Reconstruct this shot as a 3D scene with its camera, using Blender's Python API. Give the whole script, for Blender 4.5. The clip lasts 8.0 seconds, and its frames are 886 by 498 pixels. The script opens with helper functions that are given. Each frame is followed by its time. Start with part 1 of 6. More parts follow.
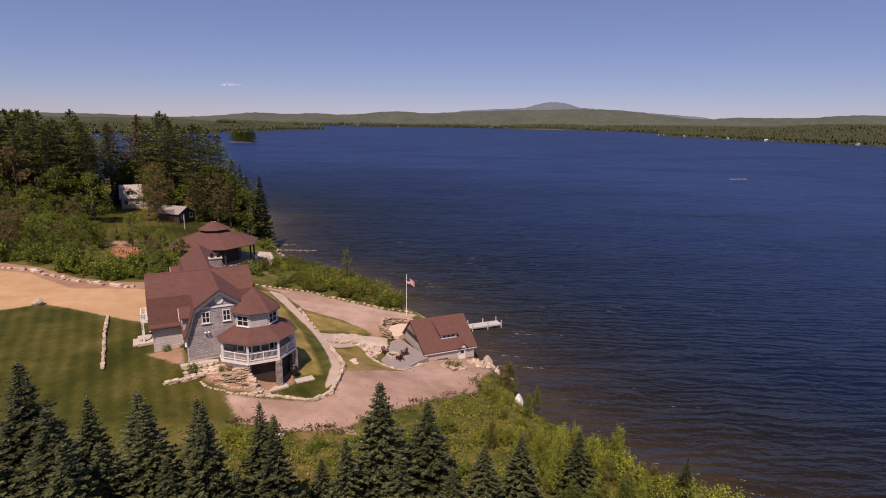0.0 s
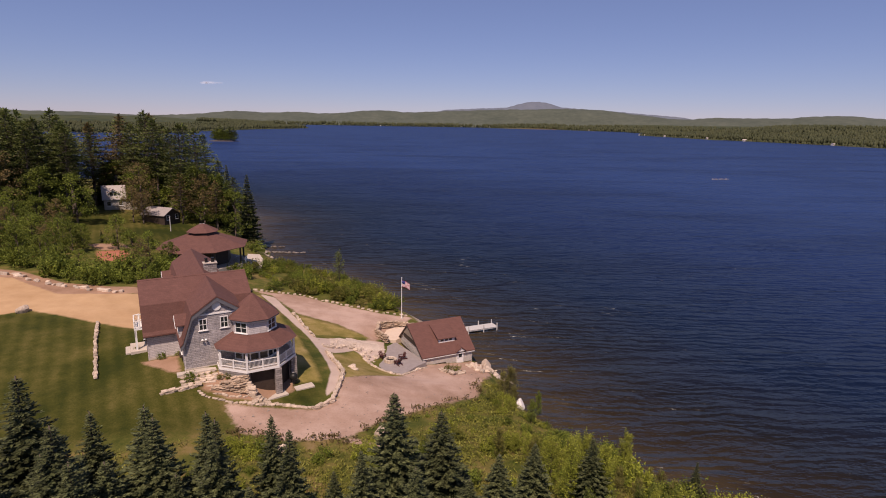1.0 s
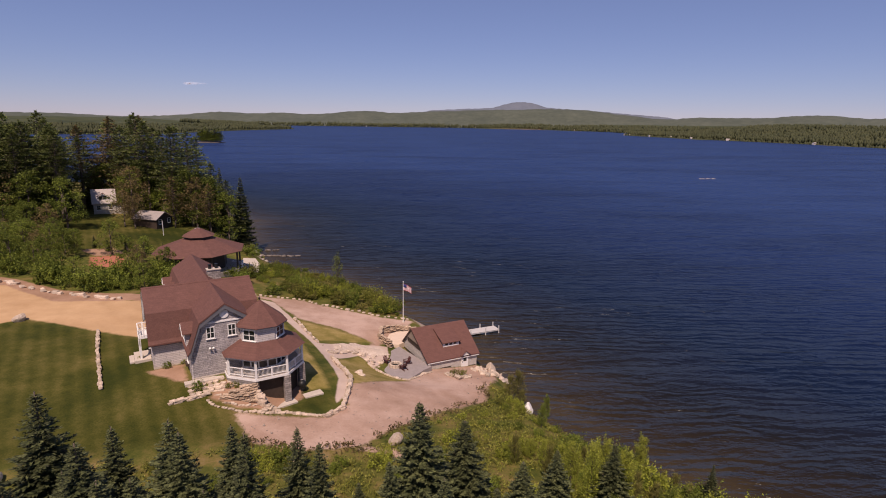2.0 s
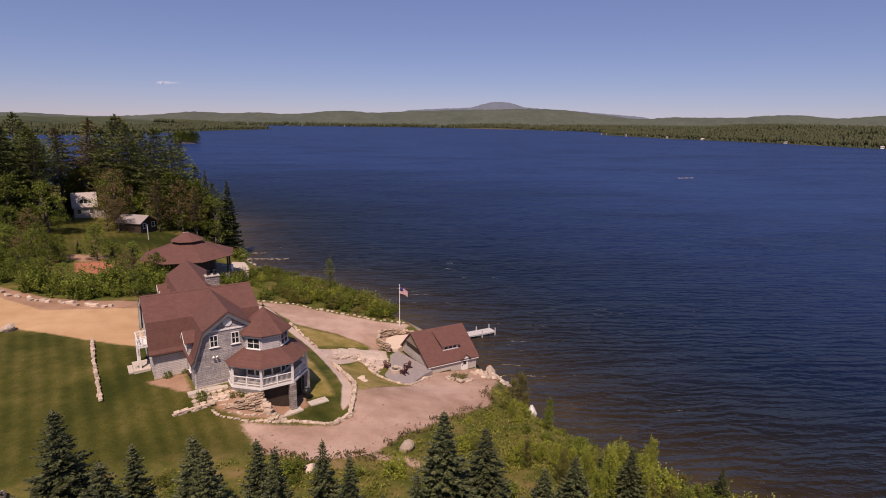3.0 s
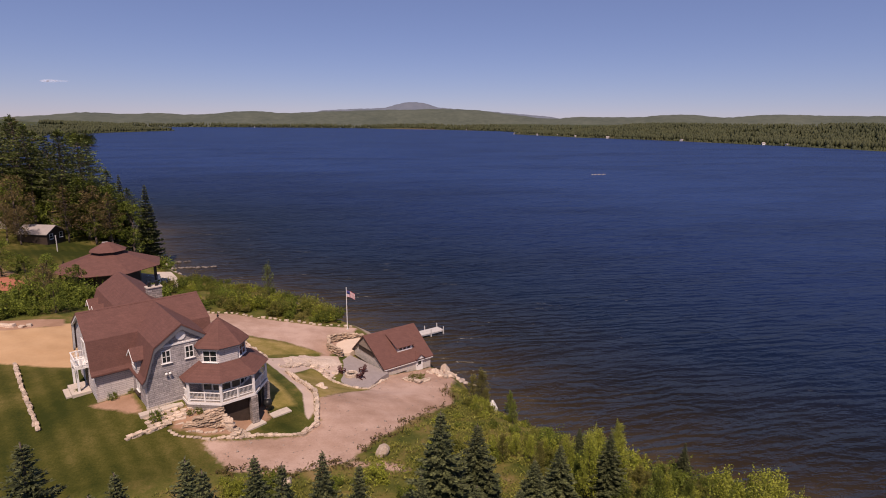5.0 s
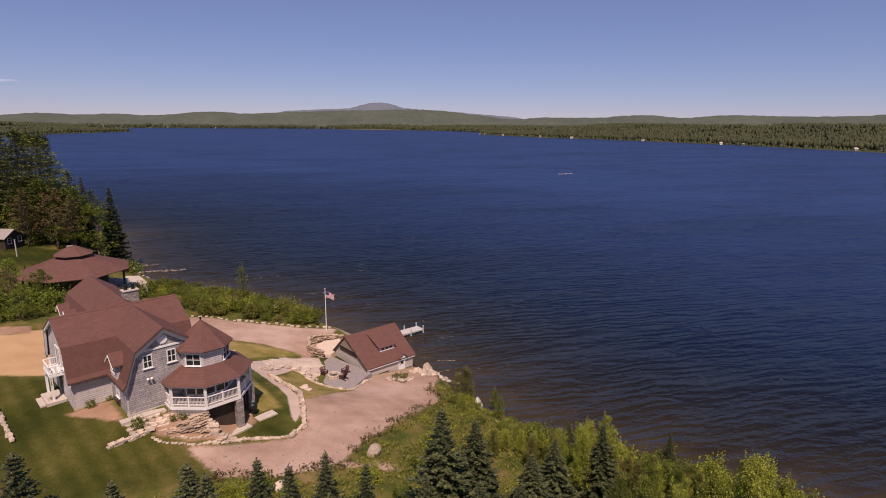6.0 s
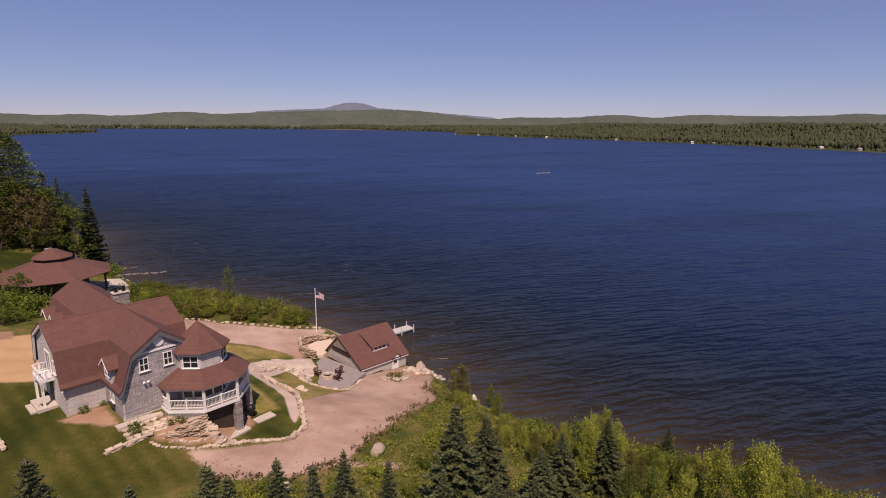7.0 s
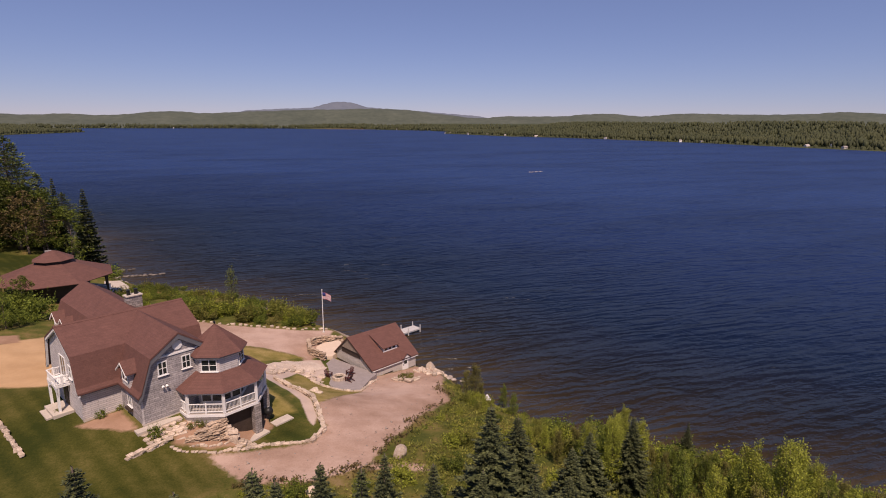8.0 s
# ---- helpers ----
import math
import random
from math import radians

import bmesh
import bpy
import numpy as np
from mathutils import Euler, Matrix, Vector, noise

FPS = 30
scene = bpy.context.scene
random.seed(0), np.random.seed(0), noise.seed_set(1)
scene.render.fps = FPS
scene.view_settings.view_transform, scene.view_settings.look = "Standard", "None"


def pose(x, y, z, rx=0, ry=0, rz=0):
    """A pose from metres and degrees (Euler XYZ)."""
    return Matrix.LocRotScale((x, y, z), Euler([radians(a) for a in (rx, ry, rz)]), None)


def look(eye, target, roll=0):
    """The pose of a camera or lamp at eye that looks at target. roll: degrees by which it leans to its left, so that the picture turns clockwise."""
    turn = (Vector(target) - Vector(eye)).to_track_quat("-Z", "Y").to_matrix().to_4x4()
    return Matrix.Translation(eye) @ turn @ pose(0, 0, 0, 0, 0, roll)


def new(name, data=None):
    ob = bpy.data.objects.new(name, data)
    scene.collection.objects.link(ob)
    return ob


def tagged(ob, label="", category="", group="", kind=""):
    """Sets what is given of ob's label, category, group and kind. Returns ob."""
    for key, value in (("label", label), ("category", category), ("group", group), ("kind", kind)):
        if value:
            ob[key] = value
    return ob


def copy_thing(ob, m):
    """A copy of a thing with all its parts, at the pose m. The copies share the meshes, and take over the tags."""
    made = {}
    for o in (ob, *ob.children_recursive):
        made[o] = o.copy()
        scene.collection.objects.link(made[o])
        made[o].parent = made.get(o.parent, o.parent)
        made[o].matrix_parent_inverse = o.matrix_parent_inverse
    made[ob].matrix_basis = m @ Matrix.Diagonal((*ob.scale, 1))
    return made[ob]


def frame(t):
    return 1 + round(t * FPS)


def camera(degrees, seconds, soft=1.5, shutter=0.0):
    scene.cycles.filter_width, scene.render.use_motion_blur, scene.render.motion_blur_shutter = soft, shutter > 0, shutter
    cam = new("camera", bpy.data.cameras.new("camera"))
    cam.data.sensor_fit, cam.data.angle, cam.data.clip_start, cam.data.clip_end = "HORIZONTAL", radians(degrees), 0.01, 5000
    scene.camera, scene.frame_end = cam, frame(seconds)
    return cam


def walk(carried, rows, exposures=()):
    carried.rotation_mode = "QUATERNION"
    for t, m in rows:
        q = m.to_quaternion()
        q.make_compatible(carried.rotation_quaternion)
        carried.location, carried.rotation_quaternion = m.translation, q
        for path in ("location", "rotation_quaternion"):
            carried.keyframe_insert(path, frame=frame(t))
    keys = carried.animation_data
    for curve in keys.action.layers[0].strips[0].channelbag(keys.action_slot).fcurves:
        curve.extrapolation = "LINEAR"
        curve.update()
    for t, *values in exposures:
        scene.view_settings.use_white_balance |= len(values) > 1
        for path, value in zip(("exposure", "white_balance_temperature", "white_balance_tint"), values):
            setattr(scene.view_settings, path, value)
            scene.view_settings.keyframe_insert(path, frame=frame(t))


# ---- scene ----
cam = camera(76.0, 8.0, soft=1.0)
PATH = [
    (0, (0.563, -0.63, 35.088), (0.574, 1.321, 34.649), 0.8),
    (0.5, (-0.469, -0.114, 35.276), (-0.425, 1.837, 34.834), 0.9),
    (1, (-1.608, 0.335, 35.416), (-1.536, 2.285, 34.975), 1.0),
    (1.5, (-2.76, 0.58, 35.521), (-2.663, 2.529, 35.082), 0.9),
    (3, (-6.921, 1.464, 36.19), (-6.729, 3.406, 35.751), 0.8),
    (3.5, (-8.141, 1.601, 36.13), (-7.878, 3.535, 35.694), 0.7),
    (4, (-9.327, 1.882, 36.104), (-8.978, 3.803, 35.669), 0.7),
    (4.5, (-10.442, 2.183, 36.085), (-10.028, 4.09, 35.65), 0.6),
    (6, (-13.418, 3.004, 35.689), (-12.832, 4.867, 35.257), 0.5),
    (6.5, (-14.446, 3.321, 35.475), (-13.814, 5.169, 35.045), 0.4),
    (7, (-15.624, 3.748, 35.398), (-14.959, 5.584, 34.967), 0.4),
    (7.5, (-16.876, 4.17, 35.34), (-16.195, 6.001, 34.91), 0.3),
    (8, (-18.275, 4.947, 35.48), (-17.575, 6.769, 35.046), 0.3),
]
walk(cam, [(t, look(eye, target, roll)) for t, eye, target, roll in PATH],
     [(0, -0.1, 6900, 27), (8, -0.1, 6900, 27)])

# ---- world, sun and exposure ----
SUN_AZ = (-0.22, -0.975)            # horizontal way towards the sun
SUN_EL = radians(57)
world = bpy.data.worlds.new("world")
scene.world = world
world.use_nodes = True
_wn = world.node_tree.nodes
_sky = _wn.new("ShaderNodeTexSky")
_sky.sky_type = "NISHITA"
_sky.sun_disc = False
_sky.sun_elevation = SUN_EL
_sky.sun_rotation = math.atan2(SUN_AZ[0], SUN_AZ[1])
_sky.air_density, _sky.dust_density, _sky.ozone_density = 0.85, 0.0, 9.0
_wn["Background"].inputs["Strength"].default_value = 0.092
_tint = _wn.new("ShaderNodeMix")
_tint.data_type, _tint.blend_type = "RGBA", "MULTIPLY"
_tint.inputs["Factor"].default_value = 1.0
_tint.inputs[7].default_value = (1.11, 0.955, 1.0, 1)
_haze = _wn.new("ShaderNodeMix")
_haze.data_type = "RGBA"
_haze.inputs["Factor"].default_value = 0.36
_haze.inputs[7].default_value = (1.9, 3.15, 5.1, 1)
world.node_tree.links.new(_sky.outputs["Color"], _haze.inputs[6])
world.node_tree.links.new(_haze.outputs[2], _tint.inputs[6])
world.node_tree.links.new(_tint.outputs[2], _wn["Background"].inputs["Color"])
sun = new("sun", bpy.data.lights.new("sun", "SUN"))
sun.data.energy = 5.0
sun.data.angle = radians(0.55)
sun.data.color = (1.0, 0.88, 0.72)
sun.matrix_world = look((0, 0, 90), (-SUN_AZ[0] * math.cos(SUN_EL), -SUN_AZ[1] * math.cos(SUN_EL), 90 - math.sin(SUN_EL)))


# ---- materials ----
def node(nt, kind, **values):
    n = nt.nodes.new(kind)
    for key, value in values.items():
        n.inputs[key].default_value = value
    return n


def material(name, dark, light, scale=2.0, rough=0.8, bump=0.3, fine=12.0, metal=0.0, stretch=(1, 1, 1), spread=0.0, spec=0.3):
    """Two tones mixed by coarse and fine noise, with fine relief; spread: brightness change from object to object."""
    m = bpy.data.materials.new(name)
    m.use_nodes = True
    nt = m.node_tree
    bsdf = nt.nodes["Principled BSDF"]
    bsdf.inputs["Roughness"].default_value = rough
    bsdf.inputs["Metallic"].default_value = metal
    bsdf.inputs["Specular IOR Level"].default_value = spec
    co = nt.nodes.new("ShaderNodeTexCoord")
    mp = nt.nodes.new("ShaderNodeMapping")
    mp.inputs["Scale"].default_value = stretch
    nt.links.new(co.outputs["Object"], mp.inputs["Vector"])
    a = node(nt, "ShaderNodeTexNoise", Scale=scale, Detail=4.0, Roughness=0.6)
    b = node(nt, "ShaderNodeTexNoise", Scale=fine, Detail=3.0, Roughness=0.65)
    for n in (a, b):
        nt.links.new(mp.outputs["Vector"], n.inputs["Vector"])
    add = nt.nodes.new("ShaderNodeMath")
    add.operation = "MULTIPLY_ADD"
    add.inputs[1].default_value = 0.55
    nt.links.new(b.outputs["Fac"], add.inputs[0])
    half = nt.nodes.new("ShaderNodeMath")
    half.operation = "MULTIPLY"
    half.inputs[1].default_value = 0.45
    nt.links.new(a.outputs["Fac"], half.inputs[0])
    nt.links.new(half.outputs[0], add.inputs[2])
    ramp = nt.nodes.new("ShaderNodeValToRGB")
    ramp.color_ramp.elements[0].position, ramp.color_ramp.elements[1].position = 0.34, 0.66
    ramp.color_ramp.elements[0].color, ramp.color_ramp.elements[1].color = (*dark, 1), (*light, 1)
    nt.links.new(add.outputs[0], ramp.inputs["Fac"])
    out = ramp.outputs["Color"]
    if spread:
        info = nt.nodes.new("ShaderNodeObjectInfo")
        mr = node(nt, "ShaderNodeMapRange")
        mr.inputs["To Min"].default_value, mr.inputs["To Max"].default_value = 1 - spread, 1 + spread
        nt.links.new(info.outputs["Random"], mr.inputs["Value"])
        hsv = nt.nodes.new("ShaderNodeHueSaturation")
        nt.links.new(out, hsv.inputs["Color"])
        nt.links.new(mr.outputs["Result"], hsv.inputs["Value"])
        out = hsv.outputs["Color"]
    nt.links.new(out, bsdf.inputs["Base Color"])
    if bump:
        bp = node(nt, "ShaderNodeBump", Strength=bump, Distance=0.05)
        nt.links.new(b.outputs["Fac"], bp.inputs["Height"])
        nt.links.new(bp.outputs["Normal"], bsdf.inputs["Normal"])
    return m


def coursed(name, dark, light, course, run, rough=0.85, depth=0.02, gap=0.35, spread=0.18):
    """Rows of shingles or laid stone on upright and sloping faces: rows by height, pieces along the wall."""
    m = material(name, dark, light, 1.2, rough, 0.0, 9.0)
    nt = m.node_tree
    bsdf = nt.nodes["Principled BSDF"]
    co = nt.nodes.new("ShaderNodeTexCoord")
    sep = nt.nodes.new("ShaderNodeSeparateXYZ")
    nt.links.new(co.outputs["Object"], sep.inputs[0])
    along = nt.nodes.new("ShaderNodeMath")
    along.operation = "ADD"
    nt.links.new(sep.outputs["X"], along.inputs[0])
    nt.links.new(sep.outputs["Y"], along.inputs[1])
    com = nt.nodes.new("ShaderNodeCombineXYZ")
    nt.links.new(along.outputs[0], com.inputs["X"])
    nt.links.new(sep.outputs["Z"], com.inputs["Y"])
    br = node(nt, "ShaderNodeTexBrick", Scale=1.0)
    br.inputs["Brick Width"].default_value, br.inputs["Row Height"].default_value = run, course
    br.inputs["Mortar Size"].default_value = course * 0.09
    br.inputs["Mortar Smooth"].default_value = 0.4
    br.inputs["Color1"].default_value = (1 - spread, 1 - spread, 1 - spread, 1)
    br.inputs["Color2"].default_value = (1 + spread, 1 + spread, 1 + spread, 1)
    br.inputs["Mortar"].default_value = (gap, gap, gap, 1)
    nt.links.new(com.outputs[0], br.inputs["Vector"])
    mul = nt.nodes.new("ShaderNodeMix")
    mul.data_type, mul.blend_type = "RGBA", "MULTIPLY"
    mul.inputs["Factor"].default_value = 1.0
    old = bsdf.inputs["Base Color"].links[0].from_socket
    nt.links.new(old, mul.inputs[6])
    nt.links.new(br.outputs["Color"], mul.inputs[7])
    nt.links.new(mul.outputs[2], bsdf.inputs["Base Color"])
    bp = node(nt, "ShaderNodeBump", Strength=0.6, Distance=depth)
    bp.invert = True
    nt.links.new(br.outputs["Fac"], bp.inputs["Height"])
    nt.links.new(bp.outputs["Normal"], bsdf.inputs["Normal"])
    return m


def leafy(name, dark, light, scale=0.6, spread=0.22, through_light=0.25, least=0.6, most=1.4):
    """Foliage: tones by clump, each leaf its own shade, some light through it."""
    m = material(name, dark, light, scale, 0.65, 0.0, 3.0, spread=spread, spec=0.2)
    nt = m.node_tree
    bsdf = nt.nodes["Principled BSDF"]
    geo = nt.nodes.new("ShaderNodeNewGeometry")
    mr = node(nt, "ShaderNodeMapRange")
    mr.inputs["To Min"].default_value, mr.inputs["To Max"].default_value = least, most
    nt.links.new(geo.outputs["Random Per Island"], mr.inputs["Value"])
    hsv = nt.nodes.new("ShaderNodeHueSaturation")
    old = bsdf.inputs["Base Color"].links[0].from_socket
    nt.links.new(old, hsv.inputs["Color"])
    nt.links.new(mr.outputs["Result"], hsv.inputs["Value"])
    nt.links.new(hsv.outputs["Color"], bsdf.inputs["Base Color"])
    tr = nt.nodes.new("ShaderNodeBsdfTranslucent")
    nt.links.new(hsv.outputs["Color"], tr.inputs["Color"])
    mix = nt.nodes.new("ShaderNodeMixShader")
    mix.inputs["Fac"].default_value = through_light
    nt.links.new(bsdf.outputs[0], mix.inputs[1])
    nt.links.new(tr.outputs[0], mix.inputs[2])
    nt.links.new(mix.outputs[0], nt.nodes["Material Output"].inputs["Surface"])
    return m


M_ROOF = coursed("roof_shingle", (0.112, 0.052, 0.042), (0.160, 0.075, 0.060), 0.16, 0.33, 0.85, 0.008, 0.90, 0.07)
M_WALL = coursed("cedar_shingle", (0.46, 0.42, 0.41), (0.66, 0.61, 0.59), 0.19, 1.3, 0.85, 0.02, 0.52, 0.07)
M_WEATHERED = coursed("weathered_cedar_shingle", (0.20, 0.185, 0.19), (0.52, 0.475, 0.465), 0.19, 0.9, 0.85, 0.02, 0.5, 0.16)
M_CLAP = coursed("clapboard", (0.45, 0.41, 0.37), (0.54, 0.495, 0.45), 0.15, 9.0, 0.7, 0.015, 0.6, 0.03)
M_TANPANEL = coursed("tan_boarding", (0.25, 0.20, 0.16), (0.32, 0.26, 0.21), 0.15, 9.0, 0.75, 0.012, 0.7, 0.03)
M_TRIM = material("white_trim", (0.70, 0.68, 0.66), (0.80, 0.79, 0.77), 1.5, 0.5, 0.05)
M_SOFFIT = material("grey_soffit", (0.105, 0.105, 0.12), (0.15, 0.15, 0.165), 2.0, 0.7, 0.05)
M_STONE = material("granite", (0.34, 0.255, 0.185), (0.66, 0.545, 0.44), 1.1, 0.9, 0.8, 7.0, spread=0.25)
M_STONE_DARK = material("lichened_rock", (0.22, 0.18, 0.15), (0.46, 0.39, 0.34), 1.3, 0.9, 0.6, 6.0, spread=0.2)
M_WHITEROCK = material("white_quartz_rock", (0.55, 0.52, 0.50), (0.80, 0.77, 0.75), 1.3, 0.85, 0.6, 6.0)
M_WETROCK = material("wet_rock", (0.07, 0.058, 0.05), (0.21, 0.18, 0.155), 1.6, 0.7, 0.6, 6.0, spread=0.35)
M_SLAB = material("brown_slab", (0.25, 0.175, 0.12), (0.50, 0.385, 0.285), 1.3, 0.9, 0.6, 6.0, spread=0.3)
M_MASONRY = coursed("stone_veneer", (0.205, 0.178, 0.168), (0.39, 0.345, 0.32), 0.24, 0.5, 0.9, 0.03, 0.45, 0.3)
M_LEDGE = material("pale_bedrock", (0.40, 0.305, 0.235), (0.62, 0.515, 0.43), 0.7, 0.9, 0.5, 5.0)
M_CONCRETE = material("concrete", (0.42, 0.36, 0.30), (0.56, 0.49, 0.42), 1.2, 0.85, 0.15)
M_PATIO = material("slate_patio", (0.235, 0.20, 0.19), (0.33, 0.285, 0.27), 1.4, 0.8, 0.2, 8.0)
M_DECK = material("deck_board", (0.30, 0.26, 0.23), (0.42, 0.37, 0.33), 1.4, 0.75, 0.2, 9.0, stretch=(1, 6, 1))
M_GREYWOOD = material("weathered_dock", (0.42, 0.40, 0.38), (0.56, 0.54, 0.52), 1.8, 0.8, 0.3, 10.0, stretch=(1, 5, 1))
M_DARKWOOD = material("dark_wood", (0.035, 0.025, 0.02), (0.07, 0.05, 0.04), 2.0, 0.6, 0.2)
M_REDWOOD = material("red_chair_paint", (0.060, 0.020, 0.018), (0.095, 0.030, 0.026), 2.0, 0.6, 0.1)
M_BLACK = material("black_metal", (0.015, 0.015, 0.016), (0.035, 0.035, 0.035), 3.0, 0.45, 0.05, metal=0.4)
M_POLE = material("white_pole", (0.75, 0.74, 0.72), (0.84, 0.83, 0.81), 2.0, 0.35, 0.0)
M_BARK = material("bark", (0.06, 0.045, 0.035), (0.15, 0.12, 0.10), 2.0, 0.95, 0.6, 9.0, stretch=(3, 3, 0.6))
M_SPRUCE = leafy("spruce_needles", (0.020, 0.030, 0.012), (0.128, 0.140, 0.058), 0.9, 0.16, 0.06, 0.30, 1.55)
M_PINE = leafy("pine_needles", (0.046, 0.068, 0.018), (0.175, 0.200, 0.056), 0.25, 0.24, 0.22, 0.45, 1.5)
M_LEAF = leafy("broad_leaves", (0.062, 0.090, 0.013), (0.215, 0.255, 0.040), 0.45, 0.28, 0.28, 0.45, 1.5)
M_YELLOW = leafy("young_poplar_leaves", (0.150, 0.188, 0.022), (0.385, 0.400, 0.060), 0.5, 0.16, 0.32, 0.5, 1.45)
M_OLIVE = leafy("olive_birch_leaves", (0.090, 0.094, 0.020), (0.245, 0.220, 0.060), 0.5, 0.22, 0.28, 0.5, 1.45)
M_BROWNLEAF = leafy("bud_red_leaves", (0.100, 0.076, 0.030), (0.205, 0.150, 0.062), 0.4, 0.25, 0.22)
M_WEED = leafy("meadow_weeds", (0.080, 0.105, 0.015), (0.265, 0.245, 0.056), 0.3, 0.3, 0.3)
M_FLAGRED = material("flag_red", (0.40, 0.08, 0.11), (0.47, 0.11, 0.14), 2.0, 0.7, 0.0)
M_FLAGWHITE = material("flag_white", (0.74, 0.72, 0.72), (0.8, 0.79, 0.79), 2.0, 0.7, 0.0)
M_FLAGBLUE = material("flag_blue", (0.03, 0.04, 0.16), (0.04, 0.05, 0.2), 2.0, 0.7, 0.0)
M_PALEROOF = material("pale_shingle_roof", (0.38, 0.33, 0.31), (0.50, 0.45, 0.42), 1.0, 0.85, 0.2)
M_GREYROOF = material("grey_shingle_roof", (0.25, 0.22, 0.21), (0.36, 0.32, 0.30), 1.0, 0.85, 0.2)
M_FARWOOD = leafy("far_woods", (0.036, 0.047, 0.022), (0.080, 0.083, 0.036), 0.016, 0.0, 0.1, 0.78, 1.2)

M_GLASS = bpy.data.materials.new("window_glass")
M_GLASS.use_nodes = True
_g = M_GLASS.node_tree.nodes["Principled BSDF"]
_g.inputs["Base Color"].default_value = (0.02, 0.024, 0.028, 1)
_g.inputs["Roughness"].default_value = 0.06
_g.inputs["Specular IOR Level"].default_value = 0.6


# ---- mesh helpers ----
def box(bm, x0, x1, y0, y1, z0, z1, m=None):
    vs = [bm.verts.new((x, y, z)) for z in (z0, z1) for y in (y0, y1) for x in (x0, x1)]
    for f in ((0, 2, 3, 1), (4, 5, 7, 6), (0, 1, 5, 4), (2, 6, 7, 3), (0, 4, 6, 2), (1, 3, 7, 5)):
        bm.faces.new([vs[i] for i in f])
    if m is not None:
        bmesh.ops.transform(bm, matrix=m, verts=vs)
    return vs


def prism(bm, outline, a, b, axis="y"):
    """A closed outline of (p, q) drawn out from a to b along x, y or z."""
    def at(p, q, w):
        return {"x": (w, p, q), "y": (p, w, q), "z": (p, q, w)}[axis]
    lo = [bm.verts.new(at(p, q, a)) for p, q in outline]
    hi = [bm.verts.new(at(p, q, b)) for p, q in outline]
    n = len(outline)
    bm.faces.new(lo[::-1])
    bm.faces.new(hi)
    for i in range(n):
        bm.faces.new([lo[i], lo[(i + 1) % n], hi[(i + 1) % n], hi[i]])
    bmesh.ops.recalc_face_normals(bm, faces=bm.faces)
    return lo + hi


def rod(bm, a, b, r0, r1=None, sides=8):
    """A round bar from a to b."""
    a, b = Vector(a), Vector(b)
    r1 = r0 if r1 is None else r1
    turn = (b - a).to_track_quat("Z", "Y").to_matrix()
    rings = []
    for c, r in ((a, r0), (b, r1)):
        rings.append([bm.verts.new(c + turn @ Vector((r * math.cos(2 * math.pi * k / sides), r * math.sin(2 * math.pi * k / sides), 0))) for k in range(sides)])
    for k in range(sides):
        bm.faces.new([rings[0][k], rings[0][(k + 1) % sides], rings[1][(k + 1) % sides], rings[1][k]])
    bm.faces.new(rings[0][::-1])
    bm.faces.new(rings[1])


def sheet(bm, profile, a, b, axis="x", thick=0.16):
    """A bent roof: profile of (p, q) points, drawn from a to b along x (p is y) or y (p is x), with thickness downwards."""
    lower = [(p, q - thick) for p, q in profile]
    prism(bm, list(profile) + lower[::-1], a, b, axis)


def ring_poly(r, n=8, turn=22.5, cx=0.0, cy=0.0):
    return [(cx + r * math.cos(radians(turn + 360 * k / n)), cy + r * math.sin(radians(turn + 360 * k / n))) for k in range(n)]


def frustum(bm, r0, z0, r1, z1, n=8, turn=22.5, cx=0.0, cy=0.0, caps=True):
    lo = [bm.verts.new((x, y, z0)) for x, y in ring_poly(r0, n, turn, cx, cy)]
    if r1 < 0.02:
        top = bm.verts.new((cx, cy, z1))
        for k in range(n):
            bm.faces.new([lo[k], lo[(k + 1) % n], top])
    else:
        hi = [bm.verts.new((x, y, z1)) for x, y in ring_poly(r1, n, turn, cx, cy)]
        for k in range(n):
            bm.faces.new([lo[k], lo[(k + 1) % n], hi[(k + 1) % n], hi[k]])
        if caps:
            bm.faces.new(hi)
    if caps:
        bm.faces.new(lo[::-1])


def mesh_of(name, bm, mat, smooth=False):
    me = bpy.data.meshes.new(name)
    bm.to_mesh(me)
    bm.free()
    for p in me.polygons:
        p.use_smooth = smooth
    me.materials.append(mat)
    return me


def part(name, bm, mat, parent=None, label="", smooth=False):
    ob = new(name, mesh_of(name, bm, mat, smooth) if isinstance(bm, bmesh.types.BMesh) else bm)
    if parent is not None:
        ob.parent = parent
    if label:
        ob["label"] = label
    return ob


def thing(name, m, label, category, group="", kind=""):
    ob = new(name)
    ob.matrix_world = m
    ob.empty_display_size = 0.3
    return tagged(ob, label, category, group, kind)


def boxed(name, dims, mat, parent, label="", m=None):
    bm = bmesh.new()
    box(bm, *dims, m)
    return part(name, bm, mat, parent, label)


def raw_mesh(name, verts, faces, mat):
    """A mesh from numpy arrays of triangles or quads."""
    me = bpy.data.meshes.new(name)
    verts, faces = np.asarray(verts, np.float32), np.asarray(faces, np.int32)
    k = faces.shape[1]
    me.vertices.add(len(verts))
    me.vertices.foreach_set("co", verts.ravel())
    me.loops.add(faces.size)
    me.loops.foreach_set("vertex_index", faces.ravel())
    me.polygons.add(len(faces))
    me.polygons.foreach_set("loop_start", np.arange(0, faces.size, k, dtype=np.int32))
    me.update(calc_edges=True)
    me.materials.append(mat)
    return me


